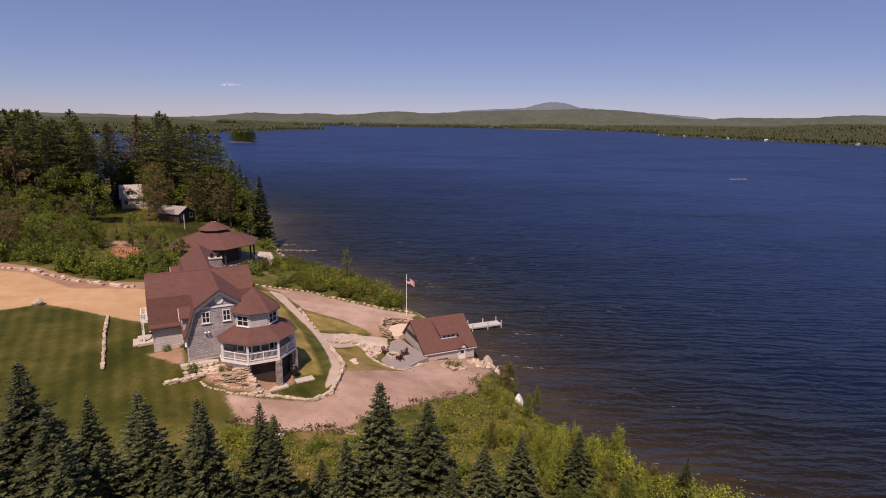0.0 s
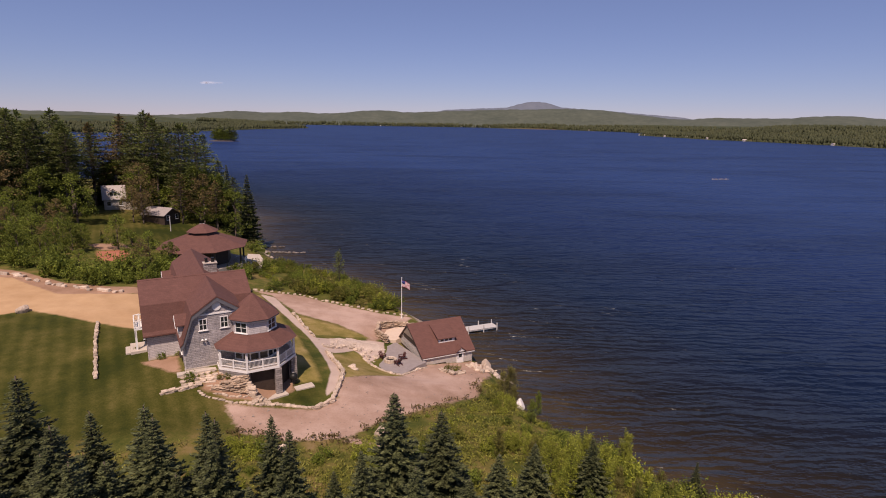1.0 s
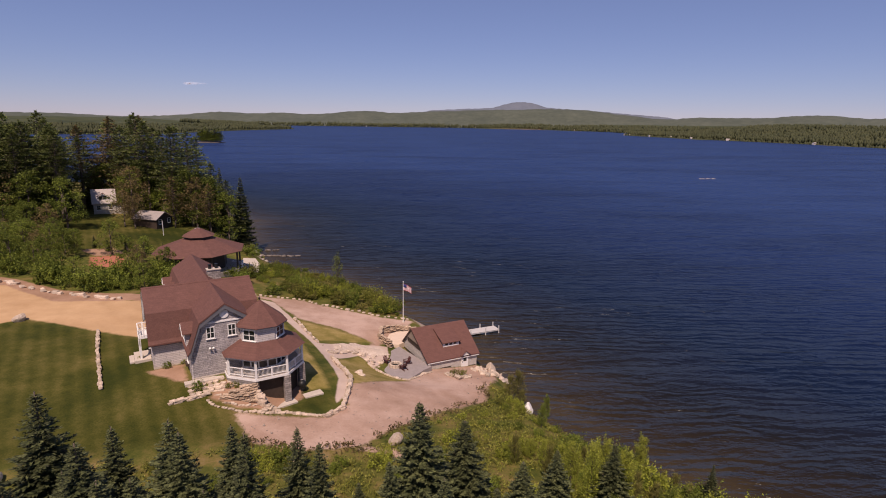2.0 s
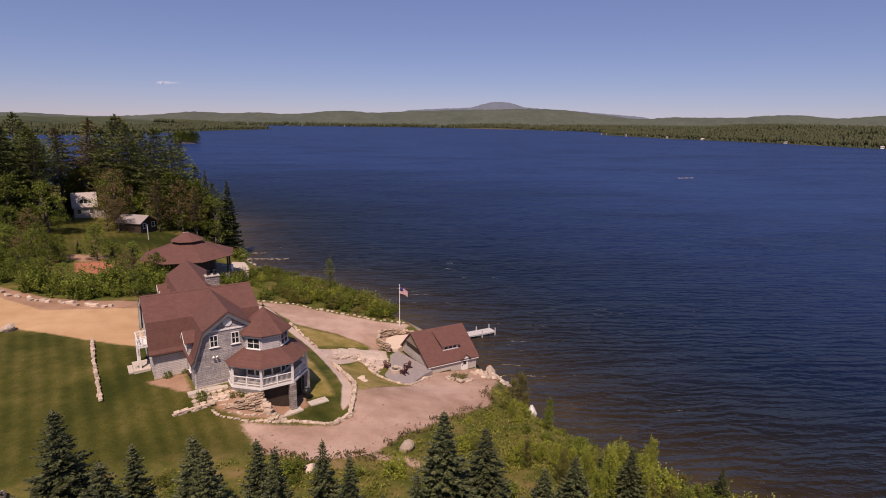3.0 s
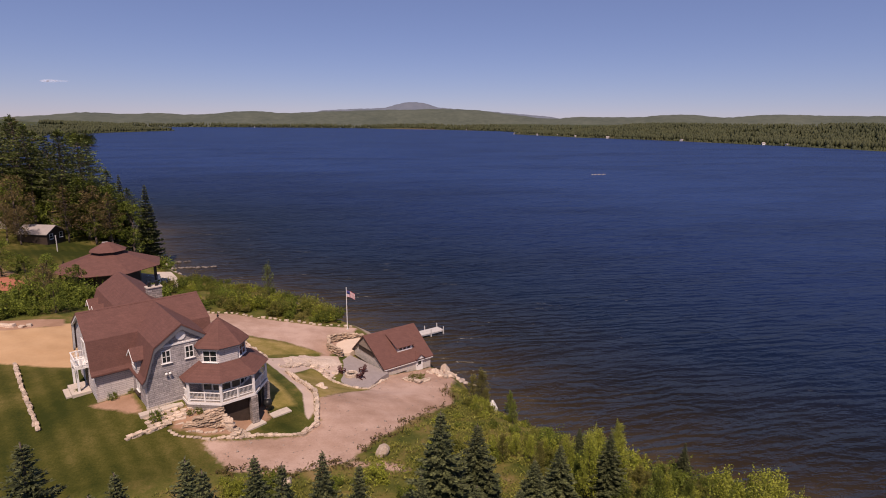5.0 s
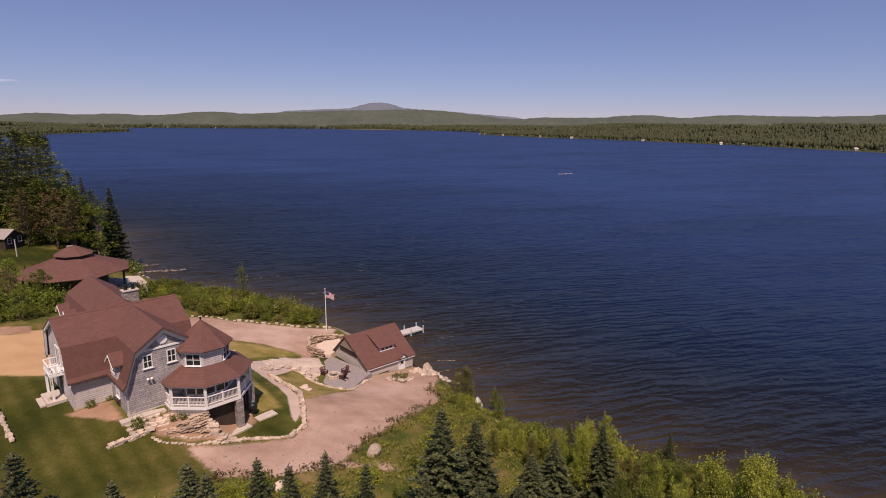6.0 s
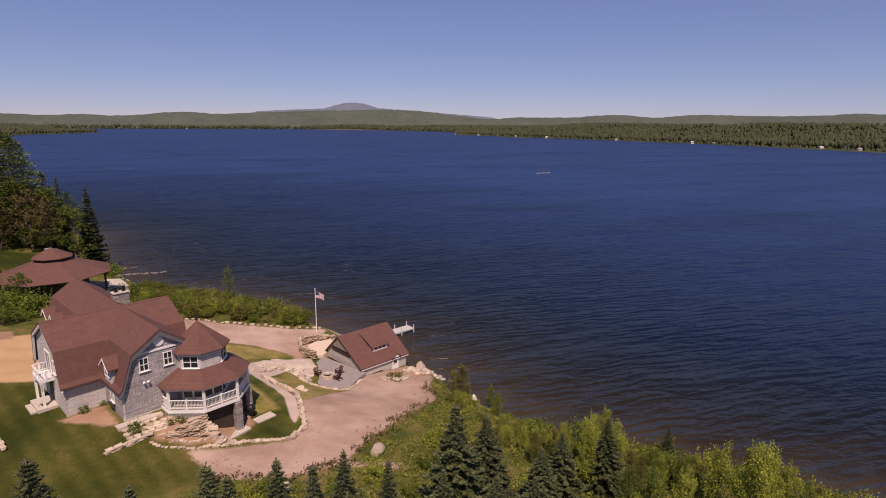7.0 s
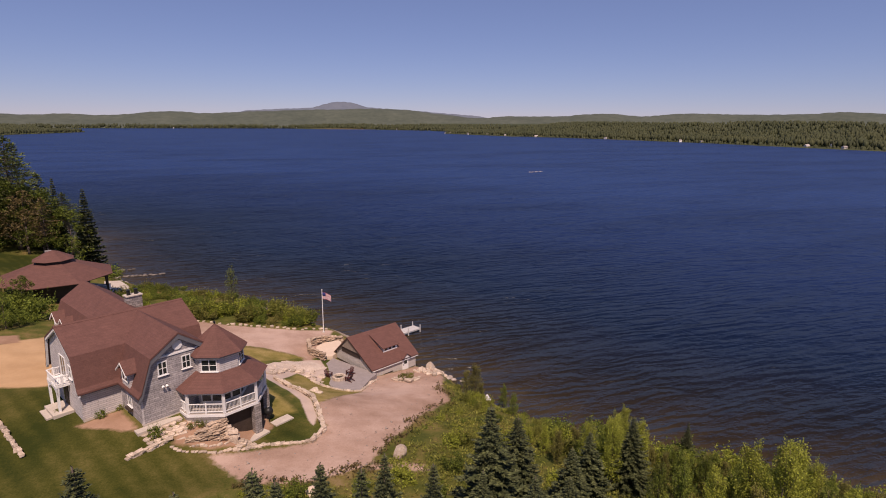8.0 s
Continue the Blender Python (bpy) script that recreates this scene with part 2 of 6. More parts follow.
# ---- the lie of the land ----
# shoreline, from behind the camera round the point to the far side of the cove; land on its left
SHORE = np.array([(600, -1500), (120, -90), (75, -18), (46, 22), (34.6, 36.2), (28, 42.5), (23.2, 48.5), (17.2, 55.5), (12.8, 62), (9.8, 69), (9.4, 74.5), (8.2, 78.0),
                  (6.9, 79.6), (4.8, 85.0), (3.4, 89.5), (0.7, 92), (-2.5, 98.5), (-8.3, 107.5), (-17.3, 121), (-22.5, 127), (-28, 130.5), (-33, 134), (-38, 140), (-42.5, 149), (-50, 163), (-55, 177), (-60, 200),
                  (-93, 243), (-190, 290), (-420, 340), (-4800, 500)], float)
# the other side of the lake; land on its left
FAR_SHORE = np.array([(-4800, 900), (-1200, 1130), (-700, 1180), (-560, 1260), (-530, 1800), (-440, 2180), (-640, 2500), (-900, 3300), (-500, 3390), (300, 3400), (700, 3050),
                      (885, 2500), (860, 2030), (700, 1840), (700, 1780), (735, 1480), (840, 1120), (862, 800), (856, 540), (880, 200), (900, -400), (1300, -1500)], float)
LAND_A = np.array([(-32, 60, 9.1), (-27, 57, 9.1), (-36, 68, 9.2), (-35, 55.5, 8.6), (-27.5, 52, 8.3), (-45, 72, 9.3), (-60, 78, 9.5), (-78, 98, 9.8), (-46, 87, 9.2), (-57, 45, 8.3), (-38, 40, 7.8),
                   (-24, 53.2, 7.7), (-18.5, 55.2, 6.5), (-17, 58.5, 6.3), (-13, 56.3, 6.1), (-10.8, 60, 5.9), (-11.5, 65.5, 5.6), (-17, 73.5, 5.4), (-22, 83, 5.0), (-30, 96, 4.8), (-22.8, 56.5, 8.75), (-21.2, 57.2, 8.6), (-20.6, 55.9, 7.5), (-18.4, 57.6, 6.4), (-25.5, 55.8, 8.8), (-24, 56.6, 8.85)])
LAND_B = np.array([(-5.3, 93, 2.1), (-8, 86.8, 2.7), (-6.2, 75.5, 2.1), (-4.5, 71, 2.1), (-7.6, 74.4, 2.05), (-5.8, 72.3, 2.05), (-2, 66, 3.4), (3, 72, 1.7), (4, 77, 0.9), (-2, 82, 1.0), (-7, 48.5, 6.3), (-15, 47, 6.8), (3, 60, 3.4), (3, 47, 5.6),
                   (-18, 36, 7.6), (0, 33, 7.4), (13, 43, 4.6), (-15, 82, 3.9), (-50, 110, 7.5), (-68, 135, 8.0), (-60, 150, 6.5), (-90, 170, 9.0), (-45, 120, 5.5), (-34, 124, 2.4), (-22, 108, 3.0), (-120, 110, 10.5), (-60, 0, 8.5)])
LAND = np.vstack([LAND_A, LAND_B])


def kernel(r):
    return np.sqrt(r * r + 9.0)


_n = len(LAND)
_a = np.zeros((_n + 1, _n + 1))
_a[:_n, :_n] = kernel(np.hypot(LAND[:, None, 0] - LAND[None, :, 0], LAND[:, None, 1] - LAND[None, :, 1])) - 0.15 * np.eye(_n)
_a[:_n, _n] = _a[_n, :_n] = 1
WEIGHTS = np.linalg.solve(_a, np.r_[LAND[:, 2], 0])


def off_line(px, py, line):
    """Distance from a line of points; positive on its left."""
    best, side = np.full(px.shape, 1e18), np.ones(px.shape)
    for (ax, ay), (bx, by) in zip(line[:-1], line[1:]):
        dx, dy = bx - ax, by - ay
        s = np.clip(((px - ax) * dx + (py - ay) * dy) / (dx * dx + dy * dy), 0, 1)
        d = (px - ax - s * dx) ** 2 + (py - ay - s * dy) ** 2
        cross = dx * (py - ay) - dy * (px - ax)
        near = d < best - 1e-9
        best, side = np.where(near, d, best), np.where(near, np.where(cross >= 0, 1, -1), side)
    return np.sqrt(best) * side


def wobble(px, py, size):
    """A cheap smooth unevenness between -1 and 1."""
    return (np.sin(px / size + 1.3 * np.sin(py / size * 0.7)) + np.sin(py / size * 1.21 + 1.1 * np.sin(px / size * 0.83 + 2.0))) * 0.5


def height(px, py):
    px, py = np.asarray(px, float), np.asarray(py, float)
    d = off_line(px, py, SHORE) + 0.7 * wobble(px, py, 2.6)
    h = np.full(px.shape, WEIGHTS[_n])
    for c, w in zip(LAND, WEIGHTS[:_n]):
        h = h + w * kernel(np.hypot(px - c[0], py - c[1]))
    far = np.clip((np.hypot(px + 20, py - 75) - 90) / 80, 0, 1)
    h = np.clip(h * (1 - far) + 9 * far, 0.5, 14)
    land = np.where(d < 14, np.minimum(h, 0.25 + 0.55 * np.maximum(d, 0)) * np.clip(d, 0, 1), h)
    z = np.where(d > 0, land, np.maximum(-0.10 * np.abs(d) - 0.05, -6))
    e = off_line(px, py, FAR_SHORE)
    slope = np.where((px > 0) & (py < 1700), 0.085, 0.045)
    beyond = 1.0 + np.minimum(np.maximum(e, 0) * slope, 30) + np.clip(e / 60, 0, 1) * 3 * wobble(px, py, 90)
    return np.where((e > 0) & (py > -1600) & (d < 0), beyond, z)


def ground_z(x, y):
    return float(height(np.array([x]), np.array([y]))[0])


# ---- ground, one sheet to the horizon ----
def graded(lo, a, b, hi, step, growth=1.16):
    """Even steps from a to b, growing steps out to lo and hi."""
    mid = list(np.arange(a, b + 0.001, step))
    left, right, s = [], [], step
    x = a
    while x > lo:
        s *= growth
        x -= s
        left.append(max(x, lo))
    s, x = step, b
    while x < hi:
        s *= growth
        x += s
        right.append(min(x, hi))
    return np.array(left[::-1] + mid + right)


def inside(px, py, poly):
    """Signed distance into a closed outline: positive inside."""
    poly = np.asarray(poly, float)
    hit = np.zeros(px.shape, bool)
    best = np.full(px.shape, 1e18)
    for (ax, ay), (bx, by) in zip(poly, np.roll(poly, -1, 0)):
        dx, dy = bx - ax, by - ay
        s = np.clip(((px - ax) * dx + (py - ay) * dy) / (dx * dx + dy * dy + 1e-12), 0, 1)
        best = np.minimum(best, (px - ax - s * dx) ** 2 + (py - ay - s * dy) ** 2)
        hit ^= ((ay > py) != (by > py)) & (px < dx * (py - ay) / (by - ay + 1e-12) + ax)
    return np.sqrt(best) * np.where(hit, 1, -1)


LAWN = [(-90, 62), (-58.8, 72.4), (-54.5, 75.1), (-47.5, 72.6), (-42.5, 70.5), (-37.5, 69), (-34, 67), (-31, 60), (-26, 57), (-22, 56.5), (-22.5, 54), (-21.3, 53.2), (-19.6, 49.0), (-25, 46.8), (-32, 44.6), (-50, 41), (-95, 46)]
LAWN_PORCH = [(-17.5, 55.6), (-13, 55.0), (-12.2, 57), (-13, 60.5), (-14.6, 65), (-18.6, 75), (-24.5, 87), (-30, 97.5), (-32, 97.5), (-27, 80), (-18, 64), (-16, 58)]
LAWN_BACK = [(-13, 60.5), (-14.6, 65), (-18.6, 75), (-24.5, 87), (-30, 97.5), (-32, 97.5), (-27, 80), (-18, 64), (-15.5, 60)]
LAWN_ISLE = [(-13.7, 72), (-11.2, 76.6), (-8.8, 73.6), (-4.4, 70.2), (-7.6, 66), (-10.6, 61.9), (-11.2, 65)]
LAWN_TRI = [(-21.6, 87.8), (-15.3, 84.9), (-9.4, 82.3), (-14.4, 80.4), (-17.4, 79)]
LAWN_FAR = [(-90, 122), (-60, 117), (-52, 124), (-58, 150), (-72, 156), (-92, 158), (-100, 140)]
ROAD = [(-110, 108), (-75, 93.6), (-68.3, 92.3), (-56, 84.5), (-45, 83.6), (-40.5, 88), (-36, 80), (-34, 69.5), (-37.5, 69), (-42.5, 70.5), (-47.5, 72.6), (-54.5, 75.1), (-58.8, 72.4), (-90, 72), (-120, 90)]
GRAVEL = [(-21.4, 53.3), (-17.1, 54.5), (-12.3, 54), (-10.8, 57), (-10.8, 62), (-7.4, 66), (-4.4, 69.9), (-1.6, 74.6), (-1.4, 75.4), (2.4, 77.1), (6.2, 78.7), (7.8, 77.2), (8.0, 72.2), (6.2, 69), (5.2, 63.5), (0, 59), (-2.6, 55.5), (-6.4, 51.2), (-8.7, 48), (-14, 47.2), (-18.6, 48.8)]
GRAVEL_UP = [(-33, 99.8), (-24.2, 100.9), (-20, 98.6), (-9, 94.2), (-3.4, 94.4), (-5.6, 88), (-7.2, 84), (-10, 79.6), (-9.6, 82.2), (-16, 86.4), (-21.7, 88.6), (-28.5, 98.5)]
WALK = [(-30.6, 98.6), (-27.7, 97.4), (-21.6, 86.3), (-16.4, 77), (-13.9, 71.5), (-12.3, 67.3), (-11.2, 63.4), (-11.2, 59), (-11.8, 57.1), (-12.2, 58.6), (-12.4, 63.4), (-13.6, 67.3), (-15.6, 72.5), (-18.0, 77.5), (-23.3, 86.5)]
LEDGE = [(-15.4, 73), (-13.8, 72.8), (-11.2, 76.8), (-8.9, 74.2), (-7.0, 78), (-7.4, 82), (-9.6, 81.2), (-12.5, 79.8), (-16.4, 78)]
SOIL = [(-32.2, 59.2), (-29, 60.9), (-27.5, 57.6), (-26.8, 56.4), (-28.2, 56.8), (-29.6, 57.6), (-31.2, 58.4)]
SOIL_TERRACE = [(-24.2, 54.6), (-23.7, 56.8), (-22.0, 57.6), (-19.2, 57.6), (-18.0, 55.4), (-21, 54.2)]
CLAY = [(-62, 104.5), (-57, 105.5), (-58.5, 111.5), (-63.5, 116.5), (-66.5, 112.5)]
YARD = [(-20.5, 56.2), (-18.0, 56.2), (-15.6, 58.2), (-16.2, 60.5), (-19, 61)]
COURT = [(-72, 119), (-67.5, 123.5), (-62.5, 118.5), (-66, 114)]
BERM = [(-110, 110), (-75, 96), (-68.3, 94.2), (-58, 88.3), (-50, 86.6), (-44.2, 87.6), (-43.2, 84.4), (-49, 82.6), (-55.5, 82.4), (-67.3, 90.2), (-75, 91.6), (-110, 106)]
PATH_STRIP = [(-8.6, 48.6), (-6.6, 47.9), (-5.2, 48.0), (-3.2, 46.4), (-3.9, 45.7), (-6.4, 47.0), (-8.4, 47.4)]
COVE = [(-50, 140), (-30, 120), (-8, 96), (8, 84), (16, 58), (40, 34), (60, 60), (20, 110), (-20, 165)]

gx = graded(-4900, -74, 40, 4900, 0.55)
gy = graded(-1600, 30, 172, 4900, 0.55)
GX, GY = np.meshgrid(gx, gy)
GZ = height(GX, GY) + 0.05 * wobble(GX, GY, 0.9) * (height(GX, GY) > 0.3)
_nx, _ny = len(gx), len(gy)
_i = np.arange(_nx * _ny).reshape(_ny, _nx)
_q = np.stack([_i[:-1, :-1], _i[:-1, 1:], _i[1:, 1:], _i[1:, :-1]], -1).reshape(-1, 4)

M_GROUND = bpy.data.materials.new("ground")
M_GROUND.use_nodes = True


def ground_nodes(m):
    nt = m.node_tree
    bsdf = nt.nodes["Principled BSDF"]
    bsdf.inputs["Roughness"].default_value = 0.95
    bsdf.inputs["Specular IOR Level"].default_value = 0.15
    co = nt.nodes.new("ShaderNodeTexCoord")

    def noise_at(scale, detail=4.0, rough=0.6):
        n = node(nt, "ShaderNodeTexNoise", Scale=scale, Detail=detail, Roughness=rough)
        nt.links.new(co.outputs["Object"], n.inputs["Vector"])
        return n.outputs["Fac"]
    edge, mid, fine = noise_at(1.1, 5.0, 0.7), noise_at(0.35), noise_at(6.0, 5.0, 0.8)
    broad = noise_at(0.07, 3.0)

    def tone(fac, *stops):
        r = nt.nodes.new("ShaderNodeValToRGB")
        while len(r.color_ramp.elements) < len(stops):
            r.color_ramp.elements.new(0.5)
        for e, (p, c) in zip(r.color_ramp.elements, stops):
            e.position, e.color = p / 1.6, (*c, 1)
        part_of = nt.nodes.new("ShaderNodeMath")
        part_of.operation = "DIVIDE"
        part_of.inputs[1].default_value = 1.6
        nt.links.new(fac, part_of.inputs[0])
        nt.links.new(part_of.outputs[0], r.inputs["Fac"])
        return r.outputs["Color"]

    def blend(fac, a, b, how="MIX"):
        x = nt.nodes.new("ShaderNodeMix")
        x.data_type, x.blend_type = "RGBA", how
        if isinstance(fac, float):
            x.inputs["Factor"].default_value = fac
        else:
            nt.links.new(fac, x.inputs["Factor"])
        nt.links.new(a, x.inputs[6])
        nt.links.new(b, x.inputs[7])
        return x.outputs[2]

    def sums(a, b, k):
        x = nt.nodes.new("ShaderNodeMath")
        x.operation = "MULTIPLY_ADD"
        nt.links.new(b, x.inputs[0])
        x.inputs[1].default_value = k
        nt.links.new(a, x.inputs[2])
        return x.outputs[0]

    def zone(name, soft=0.25, ragged=1.0):
        """How far the zone covers, with an uneven edge."""
        at = nt.nodes.new("ShaderNodeAttribute")
        at.attribute_name = name
        s = sums(at.outputs["Fac"], edge, ragged)
        mr = node(nt, "ShaderNodeMapRange")
        mr.inputs["From Min"].default_value, mr.inputs["From Max"].default_value = 0.5 * ragged - soft, 0.5 * ragged + soft
        nt.links.new(s, mr.inputs["Value"])
        return mr.outputs["Result"]
    patch = sums(mid, fine, 0.5)
    wild = tone(sums(patch, broad, 0.4), (0.76, (0.046, 0.060, 0.010)), (0.94, (0.100, 0.100, 0.021)), (1.08, (0.170, 0.128, 0.042)), (1.22, (0.230, 0.160, 0.078)))
    # mown stripes across the lawn
    mp = nt.nodes.new("ShaderNodeMapping")
    mp.inputs["Rotation"].default_value = (0, 0, radians(-29))
    nt.links.new(co.outputs["Object"], mp.inputs["Vector"])
    wv = node(nt, "ShaderNodeTexWave", Scale=0.19, Distortion=1.4, Detail=4.0)
    nt.links.new(mp.outputs["Vector"], wv.inputs["Vector"])
    lawn_fac = sums(sums(sums(sums(broad, fine, 0.55), mid, 0.22), edge, 0.30), wv.outputs["Fac"], 0.085)
    lawn = tone(lawn_fac, (0.94, (0.026, 0.034, 0.004)), (1.10, (0.056, 0.057, 0.009)), (1.25, (0.098, 0.086, 0.021)), (1.40, (0.175, 0.130, 0.048)))
    dry = tone(patch, (0.55, (0.135, 0.118, 0.026)), (0.75, (0.235, 0.182, 0.056)), (0.95, (0.340, 0.250, 0.105)))
    pink = tone(sums(sums(broad, mid, 0.55), fine, 0.45), (0.80, (0.275, 0.175, 0.122)), (0.98, (0.375, 0.250, 0.188)), (1.16, (0.48, 0.340, 0.270)))
    tan = tone(patch, (0.45, (0.40, 0.248, 0.128)), (1.0, (0.53, 0.348, 0.195)))
    pave = tone(patch, (0.45, (0.42, 0.320, 0.265)), (1.0, (0.55, 0.435, 0.365)))
    clay = tone(patch, (0.45, (0.33, 0.115, 0.065)), (1.0, (0.44, 0.175, 0.110)))
    soil = tone(patch, (0.45, (0.24, 0.140, 0.085)), (1.0, (0.40, 0.250, 0.170)))
    bed = tone(patch, (0.45, (0.12, 0.075, 0.045)), (1.0, (0.24, 0.160, 0.100)))
    sand = tone(patch, (0.45, (0.26, 0.200, 0.150)), (1.0, (0.42, 0.330, 0.260)))
    forest = tone(sums(noise_at(0.012, 5.0, 0.7), fine, 0.15), (0.42, (0.034, 0.044, 0.020)), (0.62, (0.060, 0.070, 0.030)), (0.8, (0.090, 0.092, 0.042)))
    c = wild
    c = blend(zone("lawn", 1.3, 3.0), c, lawn)
    c = blend(zone("dry_grass", 0.3, 1.0), c, dry)
    c = blend(zone("clay", 0.4, 1.6), c, clay)
    c = blend(zone("gravel", 0.25, 1.5), c, pink)
    c = blend(zone("road", 0.25, 0.8), c, tan)
    c = blend(zone("soil", 0.2, 0.8), c, soil)
    c = blend(zone("walk", 0.1, 0.3), c, pave)
    c = blend(zone("beach", 0.4, 2.0), c, sand)
    c = blend(zone("bed", 0.3, 1.0), c, bed)
    c = blend(zone("far_woods", 4.0, 4.0), c, forest)
    nt.links.new(c, bsdf.inputs["Base Color"])
    bp = node(nt, "ShaderNodeBump", Strength=0.35, Distance=0.08)
    nt.links.new(patch, bp.inputs["Height"])
    nt.links.new(bp.outputs["Normal"], bsdf.inputs["Normal"])


ground_nodes(M_GROUND)
ground_mesh = raw_mesh("ground", np.stack([GX, GY, GZ], -1).reshape(-1, 3), _q, M_GROUND)
ground_mesh.polygons.foreach_set("use_smooth", np.ones(len(_q), bool))
ground = tagged(new("ground", ground_mesh), "uneven shore land with mown lawn, pink gravel and scrub", "ground", kind="structure")
FX, FY = GX.ravel(), GY.ravel()
near_water = -off_line(FX, FY, SHORE)
ZONES = {
    "lawn": np.maximum.reduce([inside(FX, FY, LAWN), inside(FX, FY, LAWN_PORCH), inside(FX, FY, LAWN_FAR)]),
    "dry_grass": np.maximum.reduce([inside(FX, FY, LAWN_ISLE), inside(FX, FY, LAWN_TRI), inside(FX, FY, LAWN_BACK)]),
    "gravel": np.maximum.reduce([inside(FX, FY, GRAVEL), inside(FX, FY, GRAVEL_UP), inside(FX, FY, PATH_STRIP)]),
    "road": inside(FX, FY, ROAD),
    "walk": np.maximum(inside(FX, FY, WALK), inside(FX, FY, LEDGE)),
    "clay": inside(FX, FY, CLAY),
    "soil": np.maximum.reduce([inside(FX, FY, SOIL), inside(FX, FY, SOIL_TERRACE), inside(FX, FY, BERM), inside(FX, FY, COURT), 4.0 - np.hypot(FX + 20.0, FY - 60.2), inside(FX, FY, YARD)]),
    "beach": 1.2 - np.abs(near_water - (-0.6)) + np.where(inside(FX, FY, COVE) > 0, 0, -9),
    "bed": np.where(near_water > 0.6, 3.0, -3.0),
    "far_woods": np.maximum(off_line(FX, FY, FAR_SHORE) + 30, off_line(FX, FY, SHORE) - 260),
}
for key, field in ZONES.items():
    ground_mesh.attributes.new(key, "FLOAT", "POINT").data.foreach_set("value", np.clip(field, -8, 8).astype(np.float32))

# ---- the lake ----
wx = graded(-4900, -70, 60, 4900, 1.5, 1.2)
wy = graded(-1600, 25, 170, 4900, 1.5, 1.2)
WX, WY = np.meshgrid(wx, wy)
_i = np.arange(WX.size).reshape(WX.shape)
_q = np.stack([_i[:-1, :-1], _i[:-1, 1:], _i[1:, 1:], _i[1:, :-1]], -1).reshape(-1, 4)
M_WATER = bpy.data.materials.new("lake_water")
M_WATER.use_nodes = True


def water_nodes(m):
    nt = m.node_tree
    nt.nodes.remove(nt.nodes["Principled BSDF"])
    body = node(nt, "ShaderNodeBsdfDiffuse")
    gloss = node(nt, "ShaderNodeBsdfAnisotropic", Roughness=0.25, Color=(0.72, 0.77, 0.80, 1))
    facing = node(nt, "ShaderNodeFresnel", IOR=1.333)
    co = nt.nodes.new("ShaderNodeTexCoord")

    def waves(scale, turn, stretch, detail, rough=0.6):
        mp = nt.nodes.new("ShaderNodeMapping")
        mp.inputs["Rotation"].default_value = (0, 0, radians(turn))
        mp.inputs["Scale"].default_value = (stretch, 1, 1)
        nt.links.new(co.outputs["Object"], mp.inputs["Vector"])
        n = node(nt, "ShaderNodeTexNoise", Scale=scale, Detail=detail, Roughness=rough)
        n.inputs["Distortion"].default_value = 0.4
        nt.links.new(mp.outputs["Vector"], n.inputs["Vector"])
        return n.outputs["Fac"]
    swell, chop, ripple = waves(0.26, 8, 0.42, 3.0, 0.65), waves(0.80, 14, 0.42, 3.0, 0.7), waves(2.4, 6, 0.45, 2.0)
    gust = waves(0.020, -4, 0.30, 5.0, 0.66)
    roll = waves(0.11, 5, 0.40, 2.0)
    add = nt.nodes.new("ShaderNodeMath")
    add.operation = "MULTIPLY_ADD"
    nt.links.new(chop, add.inputs[0])
    add.inputs[1].default_value = 0.55
    nt.links.new(swell, add.inputs[2])
    add2 = nt.nodes.new("ShaderNodeMath")
    add2.operation = "MULTIPLY_ADD"
    nt.links.new(ripple, add2.inputs[0])
    add2.inputs[1].default_value = 0.04
    nt.links.new(add.outputs[0], add2.inputs[2])
    add3 = nt.nodes.new("ShaderNodeMath")
    add3.operation = "MULTIPLY_ADD"
    nt.links.new(roll, add3.inputs[0])
    add3.inputs[1].default_value = 2.6
    nt.links.new(add2.outputs[0], add3.inputs[2])
    # wind waves about a metre long, with drawn-out crests
    mp = nt.nodes.new("ShaderNodeMapping")
    mp.inputs["Rotation"].default_value = (0, 0, radians(9))
    mp.inputs["Scale"].default_value = (0.45, 1, 1)
    nt.links.new(co.outputs["Object"], mp.inputs["Vector"])
    crest = node(nt, "ShaderNodeTexWave", Scale=0.165, Distortion=9.0, Detail=3.0)
    crest.inputs["Detail Scale"].default_value = 1.4
    crest.inputs["Detail Roughness"].default_value = 0.52
    crest.bands_direction = "Y"
    nt.links.new(mp.outputs["Vector"], crest.inputs["Vector"])
    add4 = nt.nodes.new("ShaderNodeMath")
    add4.operation = "MULTIPLY_ADD"
    fresh = node(nt, "ShaderNodeMapRange")
    fresh.inputs["From Min"].default_value, fresh.inputs["From Max"].default_value = 0.35, 0.65
    fresh.inputs["To Min"].default_value, fresh.inputs["To Max"].default_value = 0.07, 0.30
    nt.links.new(waves(0.07, 10, 0.4, 3.0, 0.6), fresh.inputs["Value"])
    nt.links.new(crest.outputs["Fac"], add4.inputs[0])
    nt.links.new(fresh.outputs["Result"], add4.inputs[1])
    nt.links.new(add3.outputs[0], add4.inputs[2])
    bp = node(nt, "ShaderNodeBump", Strength=1.0, Distance=1.0)
    nt.links.new(add4.outputs[0], bp.inputs["Height"])
    for s in (body, gloss, facing):
        nt.links.new(bp.outputs["Normal"], s.inputs["Normal"])
    at = nt.nodes.new("ShaderNodeAttribute")
    at.attribute_name = "depth"
    s = nt.nodes.new("ShaderNodeMath")
    s.operation = "MULTIPLY_ADD"
    nt.links.new(swell, s.inputs[0])
    s.inputs[1].default_value = 0.04
    nt.links.new(at.outputs["Fac"], s.inputs[2])
